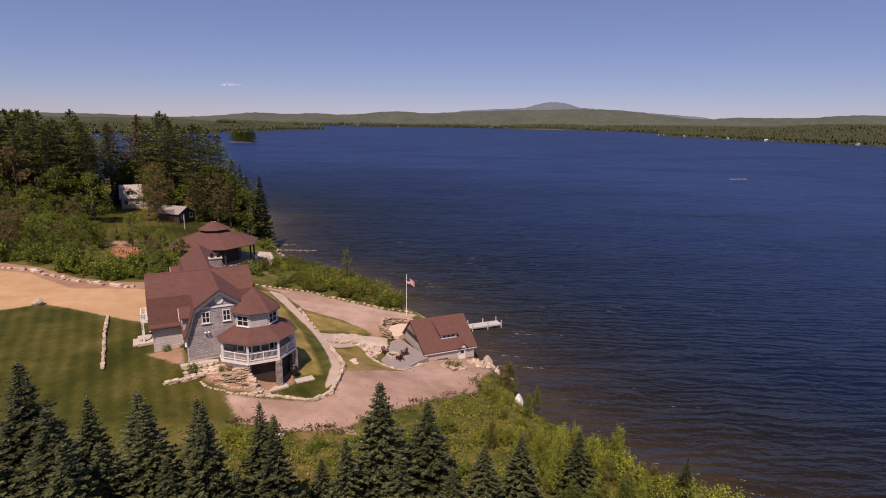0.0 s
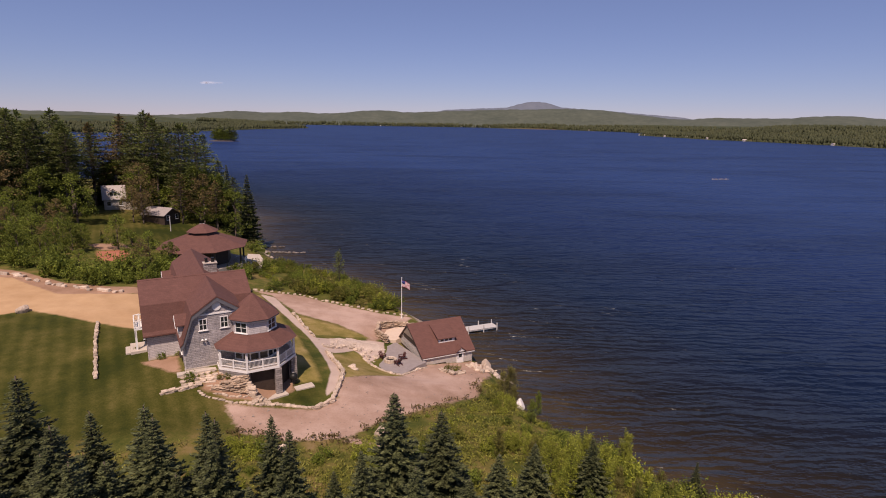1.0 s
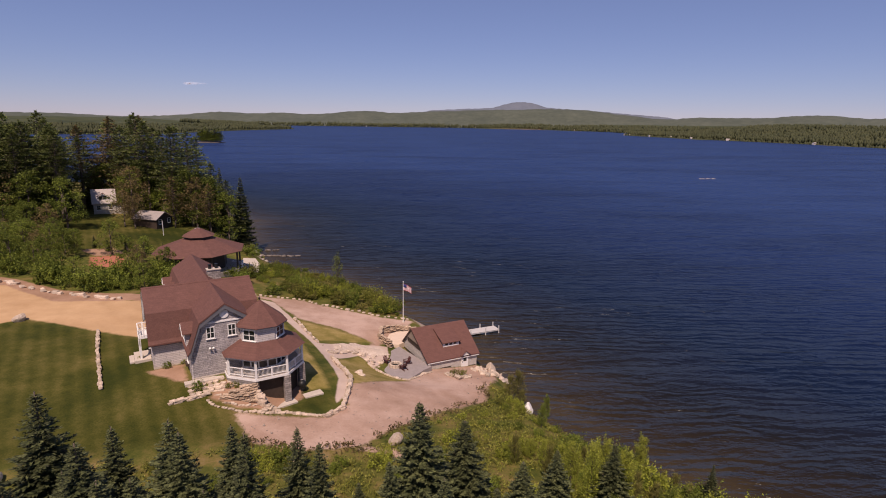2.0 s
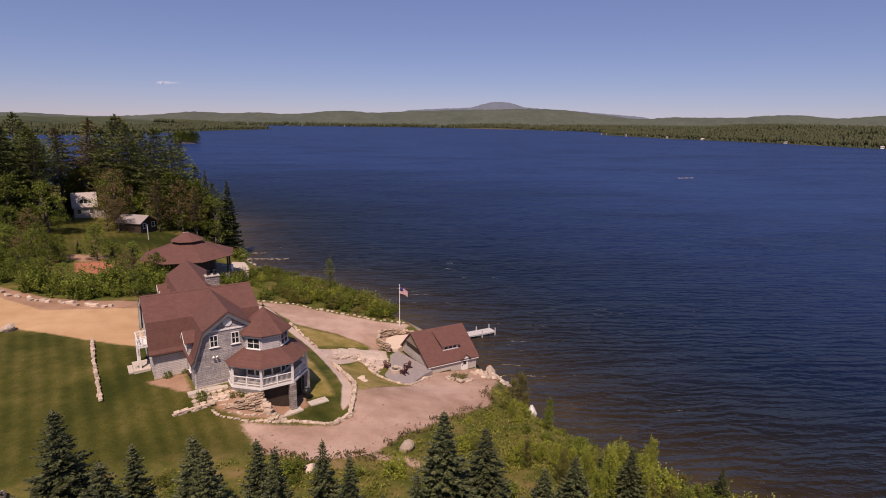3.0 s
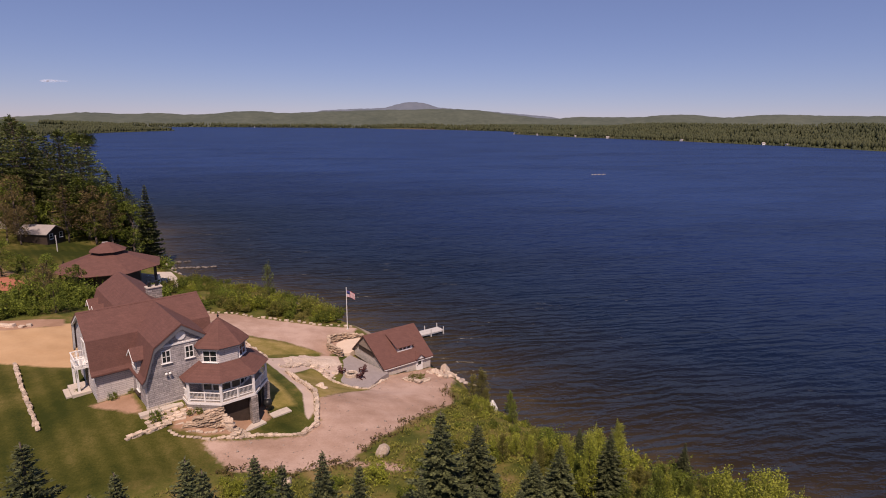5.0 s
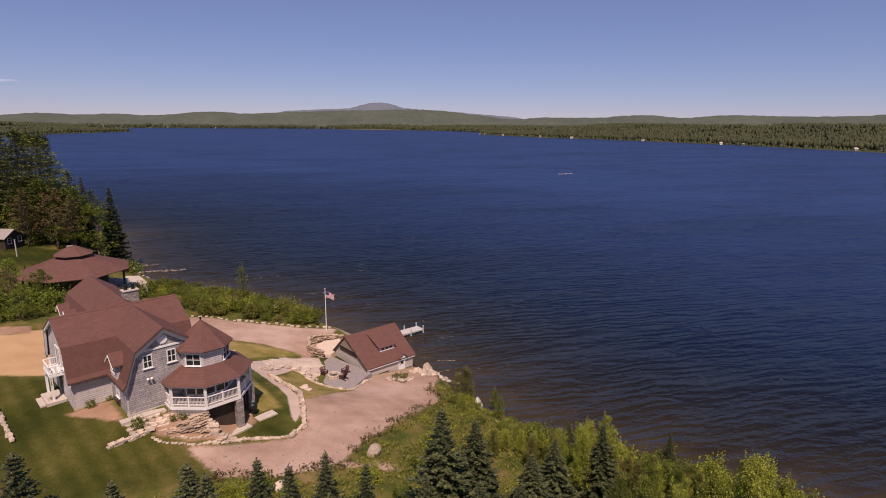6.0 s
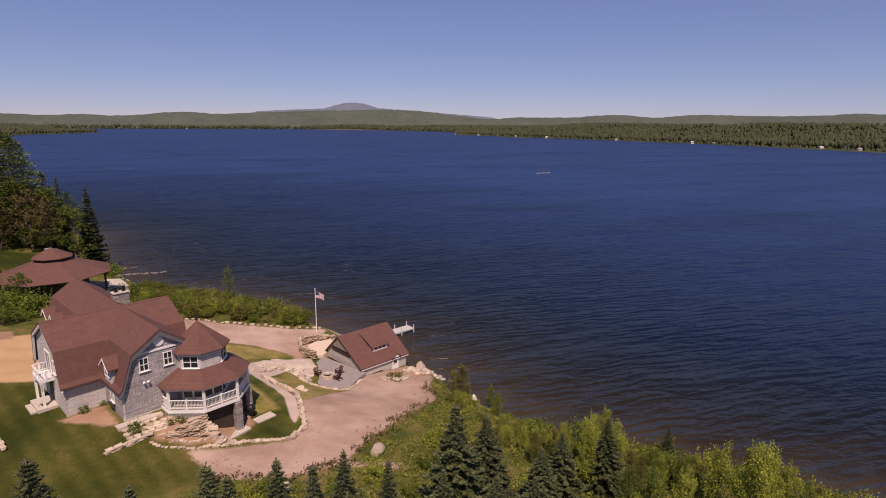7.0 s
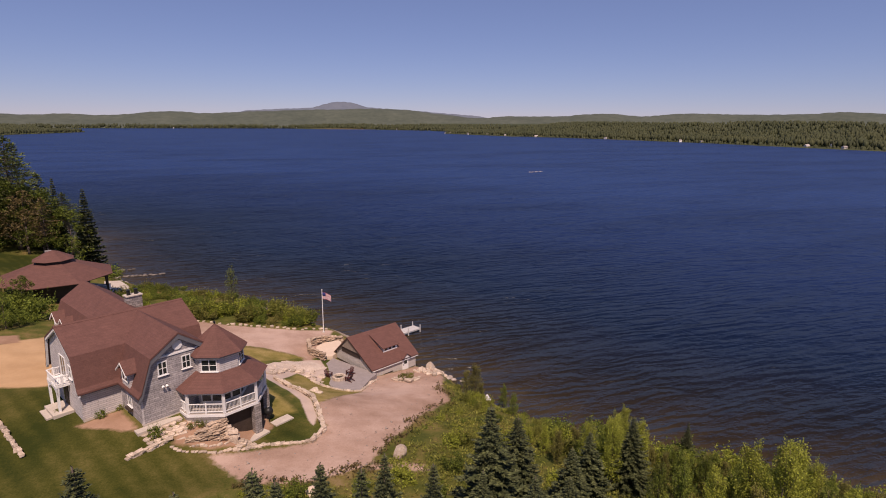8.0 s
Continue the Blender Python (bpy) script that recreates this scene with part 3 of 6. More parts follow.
    # brown shallows; the bluer, lighter far tones stand in for reflected sky
    ramp = nt.nodes.new("ShaderNodeValToRGB")
    el = ramp.color_ramp.elements
    el[0].position, el[0].color = 0.028, (0.056, 0.040, 0.019, 1)
    el[1].position, el[1].color = 1.0, (0.014, 0.036, 0.126, 1)
    for at_, tint in ((0.055, (0.027, 0.0185, 0.0085, 1)), (0.10, (0.010, 0.0090, 0.0085, 1)), (0.18, (0.003, 0.008, 0.024, 1)), (0.45, (0.006, 0.017, 0.068, 1))):
        e = el.new(at_)
        e.color = tint
    nt.links.new(s.outputs[0], ramp.inputs["Fac"])
    # gust bands darken the body colour in place of weaker sky reflection
    g = nt.nodes.new("ShaderNodeMix")
    g.data_type, g.blend_type = "RGBA", "MIX"
    mr = node(nt, "ShaderNodeMapRange")
    mr.inputs["From Min"].default_value, mr.inputs["From Max"].default_value = 0.45, 0.62
    mr.inputs["To Max"].default_value = 0.85
    nt.links.new(gust, mr.inputs["Value"])
    nt.links.new(mr.outputs["Result"], g.inputs["Factor"])
    nt.links.new(ramp.outputs["Color"], g.inputs[6])
    mul = nt.nodes.new("ShaderNodeMix")
    mul.data_type, mul.blend_type = "RGBA", "MULTIPLY"
    mul.inputs["Factor"].default_value = 1.0
    nt.links.new(ramp.outputs["Color"], mul.inputs[6])
    mul.inputs[7].default_value = (0.6, 0.6, 0.65, 1)
    nt.links.new(mul.outputs[2], g.inputs[7])
    nt.links.new(g.outputs[2], body.inputs["Color"])
    # wind-roughened water never mirrors fully, however low the eye
    most = nt.nodes.new("ShaderNodeMath")
    most.operation = "MINIMUM"
    most.inputs[1].default_value = 0.235
    nt.links.new(facing.outputs[0], most.inputs[0])
    mix = nt.nodes.new("ShaderNodeMixShader")
    nt.links.new(most.outputs[0], mix.inputs[0])
    nt.links.new(body.outputs[0], mix.inputs[1])
    nt.links.new(gloss.outputs[0], mix.inputs[2])
    nt.links.new(mix.outputs[0], nt.nodes["Material Output"].inputs["Surface"])


water_nodes(M_WATER)
water_mesh = raw_mesh("water", np.stack([WX, WY, 0 * WX], -1).reshape(-1, 3), _q, M_WATER)
water_mesh.attributes.new("depth", "FLOAT", "POINT").data.foreach_set("value", np.clip(-off_line(WX.ravel(), WY.ravel(), SHORE) / 240.0, 0, 1).astype(np.float32))
tagged(new("water", water_mesh), "dark blue wind-ruffled lake, brown in its shallows", "lake", kind="structure")

# ---- far hills ----
CREST = np.array([(-75, 60), (-45, 55), (-29.5, 52), (-25.6, 37), (-21.8, 49), (-17.4, 76), (-14.4, 66), (-12.3, 80), (-9.2, 66), (-5, 101), (-1.5, 86), (3.7, 106), (8, 116), (12.6, 124), (16, 125),
                  (19.1, 104), (24, 66), (26.7, 79), (33, 84), (34.6, 94), (36.3, 103), (39.6, 79), (43.5, 104), (47.6, 93), (53.1, 95), (55.8, 109), (58.2, 93), (75, 90)], float)


def ridge(name, near, far, crest, mat, label, lo=-75, hi=75, steps=420, rows=16, rough=3.0):
    """A rounded range of hills seen across the lake: crest height by bearing."""
    az = np.linspace(lo, hi, steps)
    top = np.interp(az, crest[:, 0], crest[:, 1])
    soft = np.convolve(np.pad(top, 3, mode="edge"), np.ones(7) / 7, "valid")
    soft = soft + 1.8 * wobble(az * 7.0, az * 3.1, 1.0) + 0.9 * wobble(az * 23.0, az * 9.0, 1.0)
    k = np.linspace(0, 1, rows)
    A, K = np.meshgrid(np.radians(az), k)
    R = near + (far - near) * K
    X, Y = R * np.sin(A), R * np.cos(A)
    Z = 1.0 + (soft[None, :] - 1.0) * np.sin(np.minimum(K * 1.12, 1) * math.pi / 2) ** 1.4 + rough * wobble(X, Y, 55) * K * (K < 0.97)
    i = np.arange(A.size).reshape(A.shape)
    q = np.stack([i[:-1, :-1], i[:-1, 1:], i[1:, 1:], i[1:, :-1]], -1).reshape(-1, 4)
    me = raw_mesh(name, np.stack([X, Y, Z], -1).reshape(-1, 3), q, mat)
    me.polygons.foreach_set("use_smooth", np.ones(len(q), bool))
    return tagged(new(name, me), label, "hills", kind="structure")


# distance haze is put into both base colours: greyer hills, bluer mountain
M_HILL = material("hazed_hill", (0.054, 0.067, 0.050), (0.096, 0.108, 0.080), 0.006, 0.95, 0.0, 0.03)
M_MOUNTAIN = material("hazed_mountain", (0.110, 0.130, 0.165), (0.140, 0.158, 0.190), 0.004, 0.95, 0.0, 0.02)
ridge("backdrop_hills", 3420, 4000, CREST, M_HILL, "low wooded green hills beyond the lake, with haze in their colour")
PEAK = np.array([(-20, 10), (-2, 40), (2, 108), (6.5, 124), (8.4, 132), (9.4, 156), (10.4, 170), (11.4, 171), (12.3, 158), (13.2, 136), (16, 124), (21, 98), (23.2, 88), (25, 74), (27, 30), (30, 10)], float)
PEAK[:, 1] = 35 + (PEAK[:, 1] - 35) * 4700 / 4000
ridge("backdrop_mountain", 4300, 4700, PEAK, M_MOUNTAIN, "hazy blue mountain behind the wooded hills", -20, 30, 330, 10, 2.0)


# ---- buildings ----
def window(parent, m, w, h, panes=(1, 2), label=""):
    """A cased window. m: the middle of its foot on the wall, x along the wall, -y outwards."""
    c = 0.085
    bm = bmesh.new()
    for d in ((-w / 2 - c, -w / 2, -0.07, 0.05, -c, h + c), (w / 2, w / 2 + c, -0.07, 0.05, -c, h + c), (-w / 2, w / 2, -0.07, 0.05, h, h + c), (-w / 2, w / 2, -0.07, 0.05, -c, 0)):
        box(bm, *d)
    win = part("window", bm, M_TRIM, parent, label)
    win.matrix_basis = m
    boxed("pane", (-w / 2, w / 2, -0.015, 0.03, 0, h), M_GLASS, win)
    bm = bmesh.new()
    for k in range(1, panes[0]):
        x = -w / 2 + w * k / panes[0]
        box(bm, x - 0.035, x + 0.035, -0.045, -0.012, 0, h)
    for k in range(1, panes[1]):
        z = h * k / panes[1]
        box(bm, -w / 2, w / 2, -0.04, -0.013, z - 0.025, z + 0.025)
    part("sash_bar", bm, M_TRIM, win)
    boxed("sill", (-w / 2 - 0.18, w / 2 + 0.18, -0.14, 0.02, -c - 0.05, -c), M_TRIM, win)
    return win


def rail(parent, a, b, z0, high=0.92, name="railing"):
    """A white railing with balusters between two points of the deck's edge."""
    a, b = Vector((*a, z0)), Vector((*b, z0))
    n, run = (b - a).normalized(), (b - a).length
    turn = Matrix.Translation(a) @ Matrix(((n.x, -n.y, 0), (n.y, n.x, 0), (0, 0, 1))).to_4x4()
    bm = bmesh.new()
    box(bm, 0, run, -0.05, 0.05, high - 0.065, high, turn)
    r = part(name, bm, M_TRIM, parent)
    bm = bmesh.new()
    box(bm, 0, run, -0.04, 0.04, 0.10, 0.17, turn)
    part("bottom_rail", bm, M_TRIM, r)
    bm = bmesh.new()
    count = max(2, int(run / 0.125))
    for k in range(1, count):
        x = run * k / count
        box(bm, x - 0.013, x + 0.013, -0.013, 0.013, 0.17, high - 0.065, turn)
    part("balustrade", bm, M_TRIM, r)
    bm = bmesh.new()
    box(bm, run / 2 - 0.07, run / 2 + 0.07, -0.07, 0.07, 0, high + 0.05, turn)
    part("rail_post", bm, M_TRIM, r)
    return r


def wall_at(x, y, z, turn):
    return pose(x, y, z, 0, 0, turn)


GAMBREL = [(-3.90, 2.86), (-3.58, 3.22), (-2.58, 6.10), (0, 7.88), (2.58, 6.10), (3.58, 3.22), (3.90, 2.86)]


def dormer(parent, m, w=1.0, h=1.15, deep=1.6):
    """A small gabled roof dormer; m: the middle of its front foot, -y outwards."""
    bm = bmesh.new()
    prism(bm, [(-w / 2 - 0.2, -0.5), (w / 2 + 0.2, -0.5), (w / 2 + 0.2, h), (0, h + 0.62), (-w / 2 - 0.2, h)], 0, deep, "y")
    d = part("dormer", bm, M_WALL, parent)
    d.matrix_basis = m
    bm = bmesh.new()
    sheet(bm, [(-w / 2 - 0.55, h - 0.28), (0, h + 0.68), (w / 2 + 0.55, h - 0.28)], -0.32, deep + 0.5, "y", 0.1)
    part("dormer_roof", bm, M_ROOF, d)
    bm = bmesh.new()
    sheet(bm, [(-w / 2 - 0.57, h - 0.37), (0, h + 0.575), (w / 2 + 0.57, h - 0.37)], -0.36, -0.26, "y", 0.16)
    part("rake_board", bm, M_TRIM, d)
    bm = bmesh.new()
    for s in (-1, 1):
        box(bm, s * w / 2 - 0.06, s * w / 2 + 0.06, -0.06, 0.0, 0.0, h)
    box(bm, -w / 2, w / 2, -0.06, 0, h - 0.1, h)
    box(bm, -w / 2, w / 2, -0.08, 0, -0.06, 0.06)
    box(bm, -0.04, 0.04, -0.05, 0, 0.06, h - 0.1)
    part("dormer_frame", bm, M_TRIM, d)
    boxed("dormer_pane", (-w / 2 + 0.06, w / 2 - 0.06, -0.03, 0.0, 0.06, h - 0.1), M_GLASS, d)
    return d


def lake_house():
    H = thing("house", pose(-31.65, 59.66, 9.2, 0, 0, 27.3), "grey cedar-shingled gambrel house with brown-red roof and octagonal porch", "house")
    # main block
    bm = bmesh.new()
    prism(bm, [(0, -4), (8.5, -4), (8.5, 2.95), (7.86, 5.9), (4.26, 7.8), (0.66, 5.9), (0, 2.95)], 0, 11.0, "x")
    part("main_wall", bm, M_WALL, H)
    bm = bmesh.new()
    sheet(bm, [(-0.55, 2.88), (-0.28, 3.22), (0.55, 6.04), (4.26, 7.98), (7.97, 6.04), (8.80, 3.22), (9.07, 2.88)], -0.35, 11.35, "x", 0.17)
    part("main_roof", bm, M_ROOF, H, "brown-red asphalt shingle roof")
    for x in (-0.33, 11.14):
        bm = bmesh.new()
        sheet(bm, [(-0.52, 2.72), (-0.24, 3.06), (0.62, 5.86), (4.26, 7.8), (7.9, 5.86), (8.76, 3.06), (9.04, 2.72)], x, x + 0.19, "x", 0.2)
        part("rake_board", bm, M_TRIM, H)
    bm = bmesh.new()
    box(bm, -0.3, 11.3, -0.5, -0.02, 2.62, 2.70)
    part("soffit", bm, M_SOFFIT, H)
    # ridge cap
    bm = bmesh.new()
    sheet(bm, [(4.08, 7.93), (4.26, 8.03), (4.44, 7.93)], -0.36, 11.36, "x", 0.05)
    part("ridge_cap", bm, M_ROOF, H)
    # front and rear wings on one line
    cx = 6.8
    for nm, y0, y1, r0, r1 in (("front_wing", -4.82, 3.5, -5.22, 4.1), ("rear_wing", 5.0, 19.6, 4.6, 20.0)):
        bm = bmesh.new()
        prism(bm, [(cx - 3.54, -4), (cx - 3.54, 3.0), (cx - 2.5, 5.95), (cx, 7.68), (cx + 2.5, 5.95), (cx + 3.54, 3.0), (cx + 3.54, -4)], y0, y1, "y")
        part(nm + "_wall", bm, M_WEATHERED, H, "grey shingles weathered dark in patches")
        bm = bmesh.new()
        sheet(bm, [(cx + a, b) for a, b in GAMBREL], r0, r1, "y", 0.17)
        part(nm + "_roof", bm, M_ROOF, H, "brown-red asphalt shingle roof")
    bm = bmesh.new()
    sheet(bm, [(cx + a * 0.985, b - 0.165) for a, b in GAMBREL], -5.19, -4.86, "y", 0.46)
    part("gable_rake", bm, M_SOFFIT, H, "grey-painted rake boards")
    bm = bmesh.new()
    sheet(bm, [(cx + a * 0.985, b - 0.165) for a, b in GAMBREL], 19.75, 19.95, "y", 0.25)
    part("rear_rake", bm, M_TRIM, H)
    boxed("gable_band", (cx - 2.42, cx + 2.42, -4.9, -4.815, 5.78, 5.94), M_TRIM, H)
    bm = bmesh.new()
    rod(bm, (cx - 0.06, -4.9, 6.62), (cx - 0.06, -4.80, 6.62), 0.46, 0.46, 20)
    part("round_vent", bm, M_TRIM, H, "round white louvred gable vent")
    window(H, wall_at(5.30, -4.82, 4.22, 0), 0.66, 1.12, (2, 2))
    window(H, wall_at(7.42, -4.82, 4.22, 0), 0.66, 1.12, (2, 2))
    for x in (5.12, 5.46):
        bm = bmesh.new()
        rod(bm, (x, -4.82, 3.2), (x, -4.98, 3.16), 0.05, 0.06)
        lamp = part("flood_light", bm, M_BLACK, H)
        bm = bmesh.new()
        rod(bm, (x, -4.96, 3.2), (x, -5.12, 3.06), 0.09, 0.14, 10)
        part("lamp_head", bm, M_TRIM, lamp)
    boxed("foundation", (-0.03, 11.03, -0.04, 0.3, -4, 0.12), M_CONCRETE, H)
    boxed("wing_foundation", (3.2, 6.4, -4.87, -4.5, -4, 0.10), M_CONCRETE, H)
    # corner boards
    for x, y in ((0, 0), (3.26, -4.82), (3.26, -0.02)):
        boxed("corner_board", (x - 0.03, x + 0.1, y - 0.03, y + 0.1, 0.1, 2.6), M_WALL, H)
    # dormer and window on the wing's flank
    dormer(H, pose(3.05, -2.2, 3.55, 0, 0, -90), 1.25, 1.25, 1.9)
    win = window(H, wall_at(3.26, -2.1, 1.05, -90), 0.75, 0.95, (2, 1))
    boxed("flower_box", (-0.55, 0.55, -0.32, -0.06, -0.42, -0.18), M_DARKWOOD, win)
    dormer(H, pose(3.05, 15.0, 3.55, 0, 0, -90), 1.2, 1.2, 1.9)
    dormer(H, pose(3.05, 18.0, 3.55, 0, 0, -90), 1.2, 1.2, 1.9)
    # gable end with balcony over an arched entry
    window(H, wall_at(0, 4.26, 3.0, -90), 1.5, 2.0, (2, 1))
    window(H, wall_at(0, 2.2, 3.5, -90), 0.6, 1.1, (1, 2))
    boxed("balcony_floor", (-1.15, 0.0, 2.9, 5.6, 2.55, 2.75), M_TRIM, H)
    rail(H, (-1.09, 2.95), (-1.09, 5.55), 2.75, 0.85, "balcony_rail")
    rail(H, (-1.09, 2.95), (-0.04, 2.95), 2.75, 0.85, "balcony_rail")
    rail(H, (-1.09, 5.55), (-0.04, 5.55), 2.75, 0.85, "balcony_rail")
    for y in (3.0, 5.5):
        boxed("balcony_post", (-1.12, -0.92, y - 0.1, y + 0.1, 0.05, 2.55), M_TRIM, H)
    bm = bmesh.new()
    arch = [(2.9, 2.55), (2.9, 1.7)] + [(4.25 - 1.2 * math.cos(a), 1.75 + 0.65 * math.sin(a)) for a in np.linspace(0, math.pi, 11)] + [(5.6, 1.7), (5.6, 2.55)]
    prism(bm, arch, -1.10, -0.98, "x")
    part("arched_header", bm, M_TRIM, H)
    boxed("entry_door", (-0.05, 0.02, 3.75, 4.75, 0.25, 2.35), M_DARKWOOD, H)
    boxed("entry_sidelight", (-0.04, 0.02, 4.85, 5.2, 0.4, 2.3), M_GLASS, H)
    boxed("landing", (-1.7, -0.05, 2.5, 5.4, -0.6, 0.22), M_CONCRETE, H, "pale stone entry landing")
    boxed("landing_step", (-2.2, -1.72, 2.8, 5.0, -0.6, 0.04), M_CONCRETE, H)
    # chimney
    bm = bmesh.new()
    box(bm, 7.1, 8.6, 7.4, 8.3, 2, 8.35)
    chimney = part("chimney", bm, M_MASONRY, H, "grey fieldstone chimney")
    boxed("chimney_cap", (7.02, 8.68, 7.32, 8.38, 8.35, 8.46), M_CONCRETE, chimney)
    for x in (7.45, 8.2):
        bm = bmesh.new()
        rod(bm, (x, 7.85, 8.4), (x, 7.85, 8.95), 0.2, 0.16, 10)
        rod(bm, (x, 7.85, 8.95), (x, 7.85, 9.02), 0.22, 0.21, 10)
        part("chimney_pot", bm, M_BLACK, chimney)
    # octagonal tower
    ox, oy = 10.49, -4.59
    bm = bmesh.new()
    frustum(bm, 2.42, 0.3, 2.42, 5.4, 8, 22.5, ox, oy)
    part("tower_wall", bm, M_WALL, H)
    bm = bmesh.new()
    frustum(bm, 2.44, -4, 2.44, 0.3, 8, 22.5, ox, oy)
    part("tower_base", bm, M_MASONRY, H)
    bm = bmesh.new()
    frustum(bm, 2.86, 5.18, 2.60, 5.44, 8, 22.5, ox, oy, caps=False)
    frustum(bm, 2.60, 5.44, 0.0, 7.58, 8, 22.5, ox, oy, caps=False)
    frustum(bm, 2.84, 5.15, 2.86, 5.18, 8, 22.5, ox, oy)
    part("tower_roof", bm, M_ROOF, H, "pointed octagonal shingle roof")
    bm = bmesh.new()
    frustum(bm, 2.80, 5.02, 2.80, 5.15, 8, 22.5, ox, oy)
    part("tower_eave", bm, M_SOFFIT, H)
    bm = bmesh.new()
    rod(bm, (ox, oy, 7.5), (ox, oy, 8.05), 0.05, 0.02)
    rod(bm, (ox, oy, 7.62), (ox, oy, 7.78), 0.11, 0.11)
    part("finial", bm, M_BLACK, H)
    ap = 2.42 * math.cos(radians(22.5))
    for ang, w, p in ((-135, 1.3, (2, 2)), (-45, 1.3, (2, 2)), (0, 1.3, (2, 2))):
        a = radians(ang)
        window(H, wall_at(ox + ap * math.cos(a), oy + ap * math.sin(a), 3.75, ang + 90), w, 1.05, p)
    # porch round the tower
    P = part("porch", (lambda b: (frustum(b, 4.42, 0.05, 4.42, 0.30, 8, 22.5, ox, oy), b)[1])(bmesh.new()), M_TRIM, H, "white octagonal veranda deck")
    bm = bmesh.new()
    frustum(bm, 4.36, 0.30, 4.36, 0.34, 8, 22.5, ox, oy)
    part("deck_floor", bm, M_DECK, P)
    bm = bmesh.new()
    frustum(bm, 4.62, 2.42, 2.35, 3.62, 8, 22.5, ox, oy, caps=False)
    frustum(bm, 4.60, 2.40, 4.62, 2.42, 8, 22.5, ox, oy)
    part("porch_roof", bm, M_ROOF, P, "skirt roof of brown-red shingles")
    bm = bmesh.new()
    frustum(bm, 4.40, 2.22, 4.40, 2.40, 8, 22.5, ox, oy)
    part("porch_beam", bm, M_TRIM, P)
    corners = ring_poly(4.22, 8, 22.5, ox, oy)
    for k in (4, 5, 6, 7, 0, 1):
        x, y = corners[k]
        boxed("porch_post", (x - 0.11, x + 0.11, y - 0.11, y + 0.11, 0.3, 2.25), M_TRIM, P)
    for k in (4, 5, 6, 7, 0):
        rail(P, corners[k], corners[(k + 1) % 8], 0.34, 0.92, "porch_rail")
    rail(P, (corners[4][0], -4.86), corners[4], 0.34, 0.92, "porch_rail")
    for k in (6, 7, 0):
        x, y = ring_poly(4.1, 8, 22.5, ox, oy)[k]
        boxed("stone_pier", (x - 0.33, x + 0.33, y - 0.33, y + 0.33, -3.6, 0.05), M_MASONRY, P, "fieldstone pier")
    # stone footing under the landward faces
    low = ring_poly(4.3, 8, 22.5, ox, oy)
    for a, b in (((low[4][0], -4.86), low[4]), (low[4], low[5])):
        run = math.hypot(b[0] - a[0], b[1] - a[1])
        boxed("porch_footing", (0, run, -0.14, 0.14, -3.4, 0.05), M_MASONRY, P, "", pose(a[0], a[1], 0, 0, 0, math.degrees(math.atan2(b[1] - a[1], b[0] - a[0]))))
    boxed("porch_return_wall", (0, 1.9, -0.14, 0.14, -3.4, 0.05), M_MASONRY, P, "", pose(low[5][0], low[5][1], 0, 0, 0, 67.5))
    # dark panels set back between the piers, closing the opening
    deep = ring_poly(3.55, 8, 22.5, ox, oy)
    for k in (5, 6):
        a, b = deep[k], deep[k + 1]
        boxed("cellar_screen", (0, math.hypot(b[0] - a[0], b[1] - a[1]), -0.05, 0.05, -3.4, 0.04), M_DARKWOOD, P, "dark panel set back under the porch", pose(a[0], a[1], 0, 0, 0, math.degrees(math.atan2(b[1] - a[1], b[0] - a[0]))))
    # windows and doors behind the porch and below it
    for ang in (-135, -90, -45, 0):
        a = radians(ang)
        for s in (-0.48, 0.48):
            window(H, wall_at(ox + ap * math.cos(a) - s * math.sin(a), oy + ap * math.sin(a) + s * math.cos(a), 0.72, ang + 90), 0.80, 1.45, (1, 2))
    ap2 = 2.44 * math.cos(radians(22.5))
    for ang in (-90, -45, 0):
        a = radians(ang)
        door = boxed("cellar_door", (-0.8, 0.8, -0.05, 0.05, -2.75, -0.6), M_DARKWOOD, H, "dark glazed cellar door", wall_at(ox + ap2 * math.cos(a), oy + ap2 * math.sin(a), 0, ang + 90))
        for s in (-0.72, 0.06):
            boxed("cellar_pane", (s, s + 0.66, -0.07, -0.04, -2.6, -0.75), M_GLASS, door, "", wall_at(ox + ap2 * math.cos(a), oy + ap2 * math.sin(a), 0, ang + 90))
    return H


